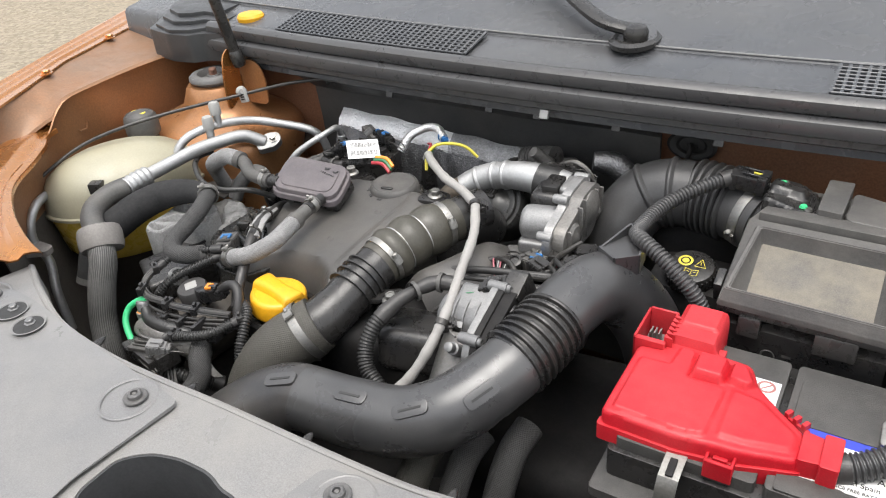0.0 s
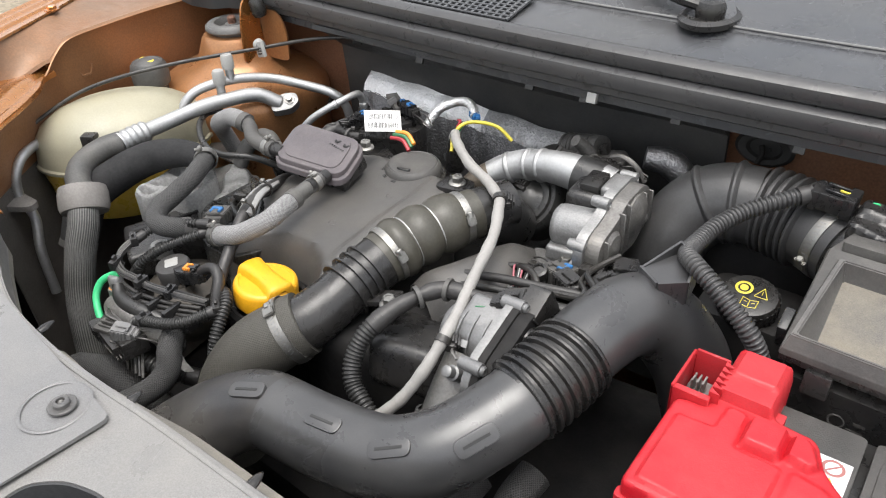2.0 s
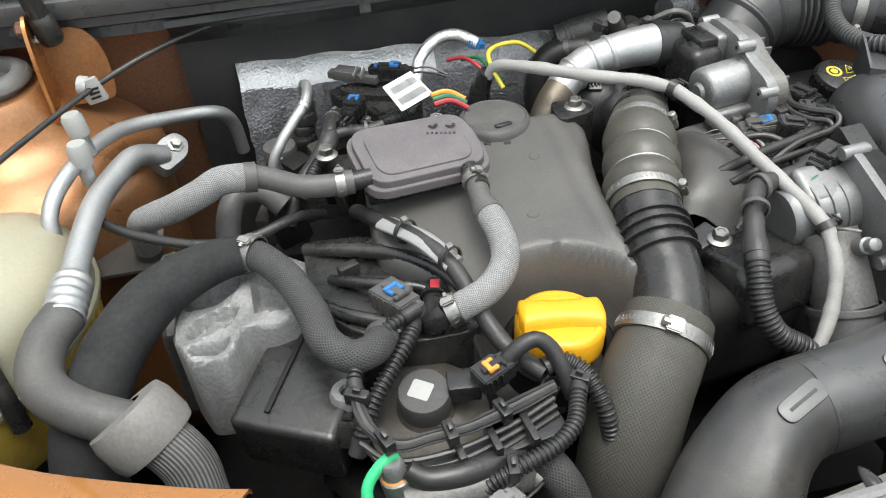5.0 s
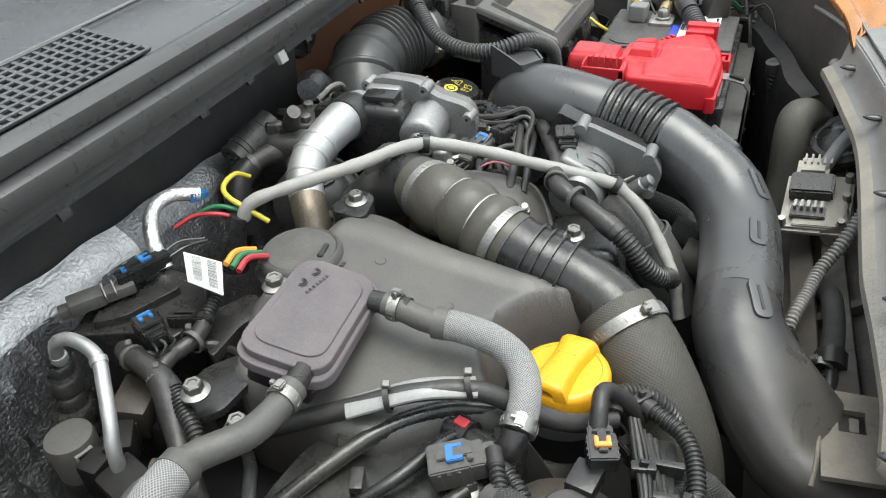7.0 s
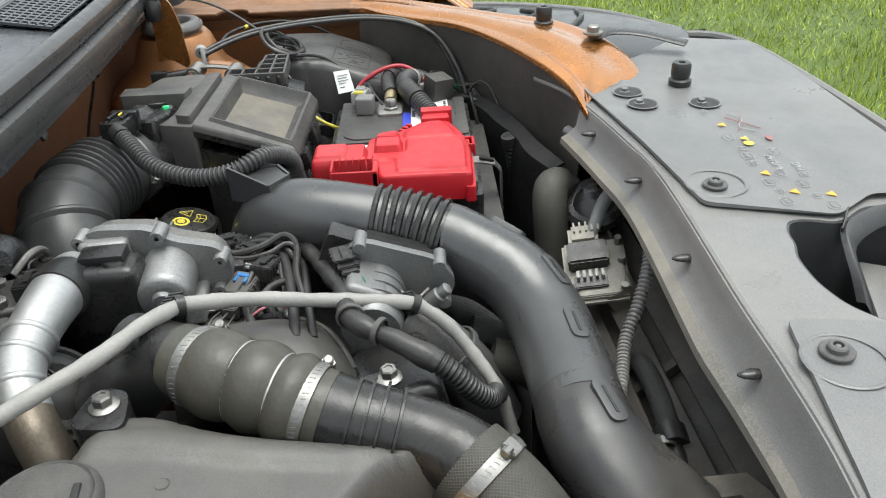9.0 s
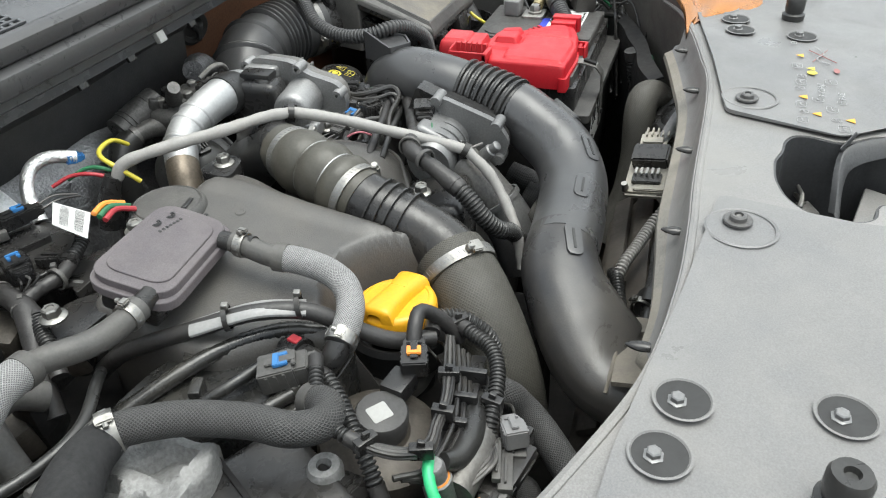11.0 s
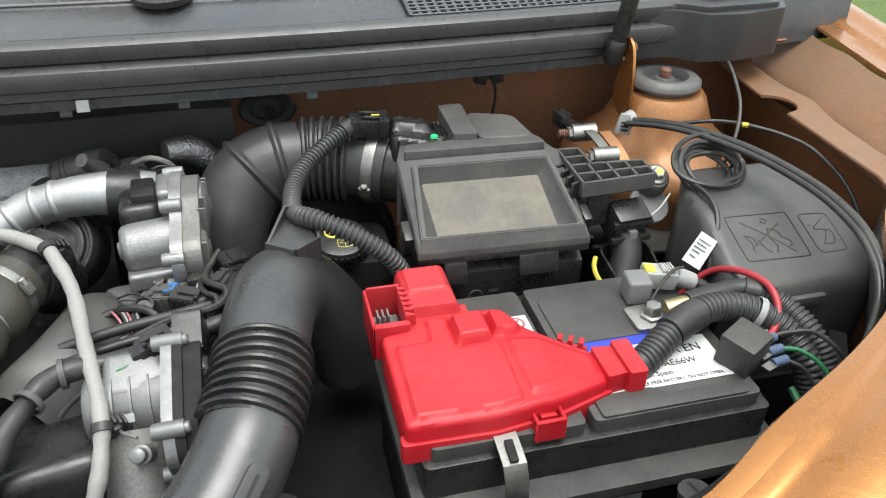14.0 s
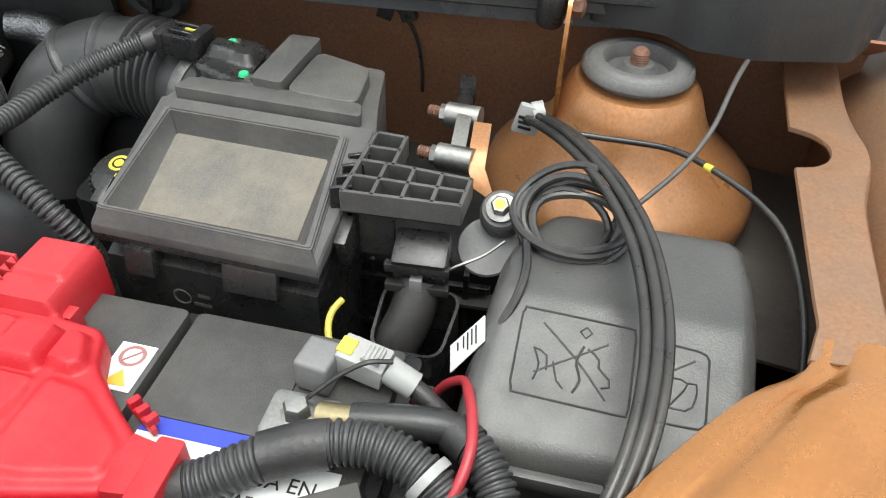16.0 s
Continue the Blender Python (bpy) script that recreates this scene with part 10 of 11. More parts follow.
    f = thing("fuel_pipe", (-0.34, 0.50, 0.85), "bent silver metal fuel pipe", "pipe")
    bm = B()
    add_tube(bm, [(-0.320, 0.548, 0.900), (-0.3215, 0.546, 0.915), (-0.321, 0.541, 0.925), (-0.319, 0.528, 0.929), (-0.324, 0.505, 0.926), (-0.338, 0.490, 0.917), (-0.352, 0.478, 0.905), (-0.362, 0.472, 0.888), (-0.366, 0.470, 0.85)], 0.0046, seg=12)
    part("tube", bm, M["alu"], f)
    for p, d in (((-0.326, 0.502, 0.9245), (-0.5, -0.6, -0.4)), ((-0.3208, 0.547, 0.909), (0, 0, 1))):
        bm = B()
        add_lathe(bm, [(0.0044, -0.003), (0.0056, -0.002), (0.0056, 0.002), (0.0044, 0.003)], toward(p, d), 14)
        part("bead", bm, M["alu"], f)
    s = thing("pressure_sensor", (-0.325, 0.548, 0.83), "stacked black sensor bodies on the rail", "sensor")
    for k, (r, z) in enumerate(((0.0085, 0.898), (0.0115, 0.890), (0.0105, 0.878), (0.0140, 0.868), (0.0125, 0.856), (0.0145, 0.842))):
        bm = B()
        add_lathe(bm, [(0, -0.005), (r, -0.005), (r, 0.004), (r - 0.0015, 0.006), (0, 0.006)], Matrix.Translation((-0.3215 - 0.003 * k, 0.549 - 0.0022 * k, z)), 18)
        part("segment", bm, M["black"], s)
    q = thing("round_plug", (-0.352, 0.522, 0.85), "grey round plug with a square latch", "plug")
    bm = B()
    add_lathe(bm, [(0, -0.025), (0.0150, -0.025), (0.0160, 0.003), (0.0150, 0.006), (0.0125, 0.0066), (0, 0.0066)], Matrix.Translation((-0.354, 0.522, 0.872)), 26)
    part("plug", bm, M["greyrubber"], q)
    bm = B()
    for dx, dz, sx, sz in ((0, 0.0045, 0.012, 0.0018), (0, -0.0045, 0.012, 0.0018), (-0.0052, 0, 0.0018, 0.010), (0.0052, 0, 0.0018, 0.010)):
        add_box(bm, (dx, 0, dz), (sx, 0.003, sz), (0, 0, 0), 0.0004, 1)
    bm.transform(pose(-0.3585, 0.5065, 0.869, 0, 0, -16))
    part("latch", bm, M["greyplastic"], q)
    # grimy lumps of casting under the wiring
    g = thing("rear_casting", (-0.34, 0.45, 0.80), "grimy dark casting behind the engine", "casting")
    rng = random.Random(31)
    for k in range(14):
        bm = B()
        x, y = -0.375 + rng.uniform(0, 0.10), 0.430 + rng.uniform(0, 0.09)
        add_box(bm, (x, y, 0.855 + rng.uniform(-0.012, 0.012)), (rng.uniform(0.014, 0.034), rng.uniform(0.012, 0.026), 0.03), (rng.uniform(-12, 12), rng.uniform(-12, 12), rng.uniform(0, 90)), 0.004, 2)
        part("lump", bm, M["brownmetal"] if k % 3 == 0 else M["deep"], g)


rear_units()


def paper_label():
    t = thing("barcode_label", (-0.235, 0.487, 0.92), "white barcode label folded round a loom", "label")
    c = [Vector((-0.2575, 0.4805, 0.941)), Vector((-0.2260, 0.5100, 0.9365)), Vector((-0.2105, 0.4925, 0.920)), Vector((-0.2450, 0.4660, 0.9225))]
    bm = B()
    add_sheet(bm, [[c[0].lerp(c[3], v / 6).lerp(c[1].lerp(c[2], v / 6), w / 6) for w in range(7)] for v in range(7)], 0.0006)
    part("paper", bm, M["paper"], t)
    n = (c[1] - c[0]).cross(c[3] - c[0]).normalized()
    n = n if n.z > 0 else -n
    bm = B()
    rng = random.Random(4)
    for row in (0.16, 0.58):
        u = 0.08
        while u < 0.92:
            w = rng.choice((0.006, 0.012, 0.018))
            p = [c[0].lerp(c[3], v).lerp(c[1].lerp(c[2], v), uu) + n * 0.0007 for uu, v in ((u, row), (u + w, row), (u + w, row + 0.26), (u, row + 0.26))]
            for s in (0, -1):
                bm.faces.new([bm.verts.new(q + n * 0.0014 * s) for q in p])
            u += w + rng.choice((0.010, 0.016, 0.024))
    part("print", bm, M["ink"], t)


paper_label()
for k, (mat, dy) in enumerate((("orangewire", 0.004), ("greenwire", -0.001), ("redwire", -0.006))):
    hose("coloured_wire", [(-0.214, 0.482 + dy, 0.922 - 0.002 * k), (-0.198, 0.484 + dy, 0.922 - 0.002 * k), (-0.184, 0.478 + dy, 0.915 - 0.002 * k)], 0.0024, mat, "coloured wire running behind the engine cap", seg=8, category="wire", group="coloured wires")
hose("coloured_wire", [(-0.142, 0.498, 0.910), (-0.148, 0.512, 0.924), (-0.146, 0.530, 0.931), (-0.132, 0.543, 0.931), (-0.110, 0.548, 0.928), (-0.092, 0.549, 0.915)], 0.0022, "yellowwire", "yellow wire bundle behind the silver pipe", seg=10, category="wire", group="coloured wires")
hose("coloured_wire", [(-0.140, 0.505, 0.912), (-0.149, 0.522, 0.922), (-0.154, 0.540, 0.924), (-0.165, 0.556, 0.916)], 0.0020, "greenwire", "green wire bundle behind the silver pipe", seg=10, category="wire", group="coloured wires")
hose("coloured_wire", [(-0.148, 0.515, 0.912), (-0.158, 0.532, 0.921), (-0.166, 0.550, 0.921), (-0.178, 0.562, 0.915)], 0.0018, "redwire", "red wire bundle behind the silver pipe", seg=10, category="wire", group="coloured wires")
hose("foil_wrapped_lead", [(-0.215, 0.545, 0.905), (-0.205, 0.560, 0.924), (-0.185, 0.572, 0.934), (-0.165, 0.570, 0.936), (-0.148, 0.556, 0.930)], 0.0058, "foil", "lead wrapped in crumpled silver foil tape", seg=12, category="wiring")
connector((-0.150, 0.558, 0.930), (0, 10, -30), (0.014, 0.010, 0.009), "blue", None, 0, 0, "small blue plastic connector on a lead")
hose("conduit_boot", [(-0.151, 0.518, 0.918), (-0.156, 0.524, 0.900), (-0.160, 0.528, 0.87)], [0.0075, 0.010, 0.012], "black", "black rubber boot at the conduit's end", seg=14, category="boot")


# middle tone of the same foil, for the run that mirrors no sky
M["foilgrey"] = make("grey_crumpled_foil", (0.36, 0.36, 0.365), 0.46, metal=0.95, var=0.3, dust=0.2, dust_col=(0.12, 0.12, 0.12), scale=50, bump=0.9, bump_d=0.0016, grain=360, rough_var=0.15)


def heat_shield():
    t = thing("heat_shield", (-0.2, 0.62, 0.80), "crumpled silver foil heat shield along the firewall", "heat shield")
    rng = random.Random(9)
    top, low = [], []
    for k in range(65):
        u = k / 64
        x = -0.380 + 0.37 * u
        zt = 0.916 - 0.020 * u + 0.0015 * math.sin(u * 31)
        yt = 0.632 - 0.006 * u
        j = lambda a: rng.uniform(-a, a)
        top.append([(x, yt, zt), (x + j(0.001), yt - 0.008 + j(0.0012), zt - 0.006 + j(0.0015)), (x + j(0.001), yt - 0.016 + j(0.0015), zt - 0.014 + j(0.0015)), (x, yt - 0.020, zt - 0.024 + j(0.001))])
        low.append([(x, yt - 0.0185, zt - 0.023)] + [(x + j(0.0015), yt - 0.020 - 0.004 * i + j(0.0028), zt - 0.024 - 0.011 * i + j(0.002)) for i in range(1, 9)] + [(x, yt - 0.07, zt - 0.2)])
    # bright end: the sky's reflection is put into the foil's colour
    bm = B()
    add_sheet(bm, top[:36], 0.001)
    part("top_fold", bm, M["foil"], t)
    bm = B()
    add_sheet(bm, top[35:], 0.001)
    part("top_fold", bm, M["foilgrey"], t, "duller grey run of the foil, no sky reflection in its colour")
    # lower sheet in the darkest foil tone
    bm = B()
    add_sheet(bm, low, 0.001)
    part("crumpled_sheet", bm, M["foildark"], t, "darker grey lower part of the foil")


heat_shield()


def egr_cooler():
    t = thing("recirculation_cooler", (0.0, 0.575, 0.85), "grimy cast recirculation cooler with pipe stubs", "cooler")
    rng = random.Random(17)
    def piece(name, mat, pts, r, seg=18):
        bm = B()
        add_tube(bm, pts, r, seg=seg)
        return part(name, bm, M[mat], t)
    bm = B()
    add_box(bm, (0.012, 0.568, 0.893), (0.062, 0.048, 0.044), (4, -8, 14), 0.012, 4)
    part("body", bm, M["castgrime"], t)
    bm = B()
    add_box(bm, (0.024, 0.556, 0.912), (0.040, 0.030, 0.014), (0, -6, 20), 0.004, 3)
    part("top_flange", bm, M["castgrime"], t)
    cyl = piece("actuator_cylinder", "castgrime", [(-0.046, 0.600, 0.898), (-0.022, 0.594, 0.907), (0.004, 0.587, 0.914)], 0.0155, 24)
    for u, r in ((0.02, 0.0165), (0.20, 0.0172), (0.30, 0.0172), (0.75, 0.0168)):
        p = Vector((-0.046, 0.600, 0.898)).lerp(Vector((0.004, 0.587, 0.914)), u)
        bm = B()
        add_lathe(bm, [(r - 0.003, -0.0022), (r, -0.0014), (r, 0.0014), (r - 0.003, 0.0022)], toward(p, (0.05, -0.013, 0.016)), 26)
        part("ring", bm, M["castgrime"], t)
    bm = B()
    add_lathe(bm, [(0, 0.004), (0.004, 0.004), (0.004, 0.001), (0.009, 0.001), (0.0105, -0.001), (0.0105, -0.004)], toward((-0.0475, 0.6004, 0.8975), (-0.05, 0.013, -0.016)), 18)
    part("end_cap", bm, M["black"], t)
    piece("vacuum_nipple", "castgrime", [(0.002, 0.562, 0.918), (-0.005, 0.555, 0.930), (-0.010, 0.548, 0.938)], [0.009, 0.0075, 0.0065], 16)
    piece("lower_stub", "castgrime", [(-0.004, 0.570, 0.893), (-0.030, 0.580, 0.896), (-0.048, 0.587, 0.893)], [0.013, 0.0105, 0.0105])
    piece("stub_clip", "castdark", [(-0.040, 0.584, 0.8952), (-0.045, 0.586, 0.8942)], 0.0118)
    piece("dark_hose", "rubber", [(-0.046, 0.586, 0.893), (-0.062, 0.588, 0.886), (-0.072, 0.585, 0.870), (-0.075, 0.58, 0.84)], 0.0135)
    piece("side_stub", "castgrime", [(-0.008, 0.558, 0.885), (-0.030, 0.540, 0.880), (-0.042, 0.532, 0.870)], 0.011)
    for k in range(9):
        bm = B()
        add_box(bm, (-0.016 + rng.uniform(0, 0.055), 0.545 + rng.uniform(0, 0.04), 0.908 + rng.uniform(-0.006, 0.010)), (rng.uniform(0.006, 0.016), rng.uniform(0.006, 0.013), rng.uniform(0.010, 0.02)), (rng.uniform(-20, 20), rng.uniform(-20, 20), rng.uniform(0, 90)), 0.0025, 2)
        part("lug", bm, M["black"] if k % 3 == 0 else M["castgrime"], t)
    for p in ((0.012, 0.551, 0.920), (0.036, 0.562, 0.921), (-0.006, 0.572, 0.918), (0.030, 0.580, 0.913)):
        bm = B()
        add_lathe(bm, [(0, -0.004), (0.0052, -0.004), (0.0052, 0.0035), (0.0040, 0.0042), (0, 0.0042)], toward(p, (-0.1, -0.1, 1)), 6)
        part("bolt", bm, M["castdark"], t)
    bm = B()
    add_tube(bm, [(0.06, 0.575, 0.925), (0.085, 0.585, 0.920), (0.11, 0.585, 0.900)], [0.012, 0.016, 0.014], seg=14)
    part("foil_sleeve", bm, M["foildark"], t)
    connector((0.030, 0.536, 0.923), (0, 0, 10), (0.028, 0.018, 0.014), "black", None, 0, 2)
    connector((0.060, 0.537, 0.918), (0, 10, 40), (0.024, 0.016, 0.015), "black", None, 0, 0)
    hose("thin_hose", [(0.034, 0.548, 0.930), (0.050, 0.540, 0.938), (0.066, 0.538, 0.932), (0.075, 0.542, 0.915)], 0.0028, "castdark", "thin bent metal tube behind the silver pipe", seg=8, category="pipe")


M["castgrime"] = make("grimy_cast_metal", (0.075, 0.074, 0.072), 0.5, metal=0.5, var=0.45, dust=0.45, dust_col=(0.20, 0.19, 0.18), scale=45, bump=0.9, grain=350)


egr_cooler()
for p, rot, sz, mat, acc, w in (((0.118, 0.412, 0.893), (0, 0, -70), (0.030, 0.022, 0.018), "black", None, 4), ((0.062, 0.392, 0.882), (0, 10, 160), (0.034, 0.022, 0.018), "greyrubber", "blue", 3), ((0.085, 0.372, 0.880), (0, 0, 30), (0.036, 0.018, 0.016), "black", None, 3), ((0.100, 0.430, 0.872), (0, 30, 80), (0.022, 0.016, 0.020), "black", None, 5), ((0.030, 0.365, 0.872), (0, 0, 100), (0.022, 0.016, 0.014), "black", None, 2)):
    connector(p, rot, sz, mat, acc, 0.4, w, "grey connector with a blue lock" if acc else "black plastic wiring connector")
for pts in ([(0.118, 0.400, 0.893), (0.116, 0.382, 0.898), (0.110, 0.365, 0.898), (0.098, 0.352, 0.890), (0.090, 0.345, 0.87)], [(0.125, 0.398, 0.890), (0.122, 0.375, 0.900), (0.116, 0.352, 0.894), (0.105, 0.338, 0.876)], [(0.045, 0.385, 0.880), (0.030, 0.380, 0.885), (0.010, 0.372, 0.882), (0.0, 0.36, 0.86)]):
    hose("wire_run", pts, 0.0038, "tape", "taped black wires between connectors", seg=10, category="wiring", group="wire runs")
hexbolt(0.055, 0.415, 0.876, size=0.9)
for pts, r, mat in (([(0.106, 0.424, 0.902), (0.096, 0.400, 0.900), (0.097, 0.377, 0.905), (0.112, 0.361, 0.906), (0.104, 0.350, 0.900), (0.068, 0.346, 0.895), (0.040, 0.338, 0.888)], 0.0030, "wire"), ([(0.104, 0.420, 0.900), (0.092, 0.396, 0.897), (0.093, 0.372, 0.900), (0.104, 0.358, 0.902), (0.098, 0.349, 0.897), (0.066, 0.350, 0.890), (0.045, 0.342, 0.882)], 0.0022, "wire"), ([(0.090, 0.390, 0.893), (0.095, 0.369, 0.896), (0.076, 0.360, 0.892), (0.050, 0.355, 0.880)], 0.0018, "greyrubber"), ([(0.100, 0.415, 0.896), (0.088, 0.392, 0.891), (0.084, 0.372, 0.892), (0.070, 0.356, 0.888), (0.030, 0.350, 0.880)], 0.0018, "greyprint"), ([(0.098, 0.424, 0.898), (0.085, 0.404, 0.893), (0.070, 0.392, 0.888)], 0.0012, "redwire"), ([(0.101, 0.428, 0.897), (0.088, 0.410, 0.892), (0.072, 0.400, 0.886)], 0.0012, "greyprint")):
    hose("wire_run", pts, r, mat, "loose wires looping between the connectors", seg=8, category="wiring", group="wire runs")
bm = B()
add_box(bm, (0.07, 0.40, 0.835), (0.12, 0.10, 0.07), (0, 0, 8), 0.012, 3)
solo("valve_base", bm, M["castdark"], "dark cast base under the connectors", "housing")


def throttle():
    t = thing("throttle_body", (0.05, 0.26, 0.80), "grey cast throttle body with a black motor cover", "throttle body")
    # frame: x along the plate, y across it, z out towards the cover
    u = Vector((0.0, 0.094, 0.040)).normalized()
    n = Vector((0.98, 0.0, 0.05)).normalized()
    v = n.cross(u).normalized()
    m = Matrix.Translation((0.076, 0.270, 0.884)) @ Matrix((u, v, u.cross(v))).transposed().to_4x4()
    o = rounded([(-0.052, -0.014), (-0.040, -0.030), (0.026, -0.027), (0.044, -0.012), (0.046, 0.012), (0.034, 0.026), (-0.030, 0.030), (-0.052, 0.016)], 0.010, 4)
    bm = B()
    add_prism(bm, o, -0.007, 0.0005, 0.0012, 2, m=m)
    part("flange_plate", bm, M["castmid"], t)
    bm = B()
    add_prism(bm, [(a * 0.98, b * 0.98) for a, b in o], 0.0005, 0.007, 0.002, 2, m=m)
    add_prism(bm, [(a * 0.90, b * 0.88) for a, b in o], 0.006, 0.019, 0.005, 3, m=m)
    part("motor_cover", bm, M["deep"], t, "black ribbed motor cover")
    for a, b, r, h in ((-0.026, 0.0, 0.019, 0.027), (0.014, 0.004, 0.014, 0.025)):
        bm = B()
        add_lathe(bm, [(0, h), (r * 0.4, h), (r * 0.5, h - 0.002), (r * 0.85, h - 0.0025), (r, h - 0.006), (r, 0.012)], m @ Matrix.Translation((a, b, 0)), 26)
        part("cover_dome", bm, M["black"], t)
    for k in range(5):
        bm = B()
        add_box(bm, (-0.036 + 0.017 * k, -0.001, 0.0195), (0.0016, 0.044, 0.002), (0, 0, 12), 0.0004, 1)
        bm.transform(m)
        part("cover_rib", bm, M["black"], t)
    bm = B()
    add_prism(bm, rounded(box_outline(0.028, -0.016, 0.060, 0.020), 0.004, 3), 0.0, 0.020, 0.002, 2, m=m)
    part("plug_socket", bm, M["black"], t)
    # the bore's casting with its ribs and bosses
    bm = B()
    add_lathe(bm, [(0.0, 0.0), (0.022, 0.0), (0.0245, 0.004), (0.0250, 0.054), (0.0250, 0.060)], toward((0.014, 0.285, 0.872), n), 30)
    part("bore", bm, M["castmid"], t)
    bm = B()
    add_box(bm, (0.050, 0.290, 0.891), (0.046, 0.034, 0.022), (23, 0, 0), 0.006, 3)
    part("upper_casting", bm, M["castmid"], t)
    for x in (0.034, 0.046, 0.058):
        bm = B()
        add_lathe(bm, [(0.0248, -0.0011), (0.0272, -0.0008), (0.0272, 0.0008), (0.0248, 0.0011)], toward((x, 0.285, 0.873), n), 30)
        part("casting_rib", bm, M["castmid"], t)
    bm = B()
    add_box(bm, (0.040, 0.2590, 0.884), (0.014, 0.001, 0.006), (-40, 0, 6))
    part("small_label", bm, M["greyprint"], t, "small pale data label")
    for a, b in ((0.040, -0.016), (0.034, 0.022), (-0.010, -0.031), (-0.049, -0.006), (-0.032, 0.027)):
        bm = B()
        add_lathe(bm, [(0, -0.013), (0.0052, -0.013), (0.0058, -0.009), (0.0058, 0.0075), (0.0042, 0.0075), (0.0042, 0.0100), (0.0032, 0.0112), (0.0014, 0.0108), (0, 0.0095)], m @ Matrix.Translation((a, b, 0)), 14)
        part("screw", bm, M["castmid"], t)
    bm = B()
    add_lathe(bm, [(0, -0.010), (0.0068, -0.010), (0.0068, 0.004), (0.0050, 0.005), (0.0050, 0.013), (0.0035, 0.014), (0, 0.014)], toward((0.052, 0.234, 0.874), (-0.1, -0.7, 0.7)), 14)
    part("nipple", bm, M["castmid"], t)
    bm = B()
    add_tube(bm, [(0.050, 0.240, 0.884), (0.041, 0.246, 0.884), (0.037, 0.256, 0.879), (0.040, 0.264, 0.884)], 0.0013, seg=8)
    part("wire_clip", bm, M["castdark"], t)
    A = [(0.046, 0.268, 0.862), (0.046, 0.246, 0.842), (0.046, 0.226, 0.820), (0.044, 0.206, 0.790), (0.040, 0.19, 0.75)]
    bm = B()
    add_tube(bm, A[:3], 0.0240, seg=26)
    part("outlet_neck", bm, M["castdark"], t)
    bm = B()
    add_tube(bm, A[2:], 0.0262, seg=26)
    part("outlet_pipe", bm, M["castmid"], t)
    bm = B()
    add_lathe(bm, [(0.0262, -0.003), (0.0284, -0.0025), (0.0284, 0.0025), (0.0262, 0.003)], toward(A[2], Vector(A[3]) - Vector(A[2])), 28)
    part("band", bm, M["castmid"], t)


throttle()
connector((0.062, 0.305, 0.905), (0, 10, -160), (0.026, 0.020, 0.018), "black", None, 0, 4, "black throttle connector with green wires")
LT = [(0.130, 0.352, 0.888), (0.085, 0.330, 0.893), (0.040, 0.308, 0.896), (-0.004, 0.296, 0.898), (-0.026, 0.264, 0.893), (-0.037, 0.240, 0.884)]
hose("engine_loom", LT, lambda u: 0.0064 + 0.0018 * u + 0.0008 * math.sin(u * 21) + 0.0005 * math.sin(u * 53), "tape", "lumpy black taped engine wiring loom", seg=14, category="wiring")
hose("engine_loom", [(-0.034, 0.246, 0.887), (-0.041, 0.228, 0.876), (-0.043, 0.212, 0.858), (-0.035, 0.200, 0.842), (-0.015, 0.193, 0.828), (0.01, 0.188, 0.80)], 0.0080, "rubber", "black corrugated engine wiring loom bending down", seg=16, rib=(0.0036, 0.0006), category="wiring")
for p, d in (((0.0, 0.298, 0.898), (1, 0.2, 0)), ((-0.018, 0.276, 0.896), (0.5, 0.85, 0.1))):
    bm = B()
    add_lathe(bm, [(0.0092, -0.002), (0.0108, -0.002), (0.0108, 0.002), (0.0092, 0.002)], toward(p, d), 16)
    solo("loom_band", bm, M["greyrubber"], "grey tie band round the engine loom", "cable tie")
for p, d in (((-0.019, 0.411, 0.930), (0.5, -0.85, -0.2)), ((0.028, 0.251, 0.8865), (0.1, -0.9, -0.5))):
    t = thing("conduit_tie", p, "black tie clip holding the pale conduit", "cable tie", "conduit ties")
    bm = B()
    add_lathe(bm, [(0.0056, -0.003), (0.0072, -0.003), (0.0072, 0.003), (0.0056, 0.003)], toward(p, d), 16)
    part("ring", bm, M["wire"], t)
    bm = B()
    add_box(bm, (p[0] + 0.004, p[1] + 0.004, p[2] - 0.006), (0.014, 0.010, 0.008), (10, 0, 30), 0.001)
    part("foot", bm, M["black"], t)
    for k in range(4):
        bm = B()
        add_box(bm, (p[0] + 0.002 + 0.0036 * k, p[1] + 0.009 - 0.001 * k, p[2] - 0.001), (0.0020, 0.010, 0.006), (10, 0, 30), 0.0005)
        part("comb_tooth", bm, M["black"], t)


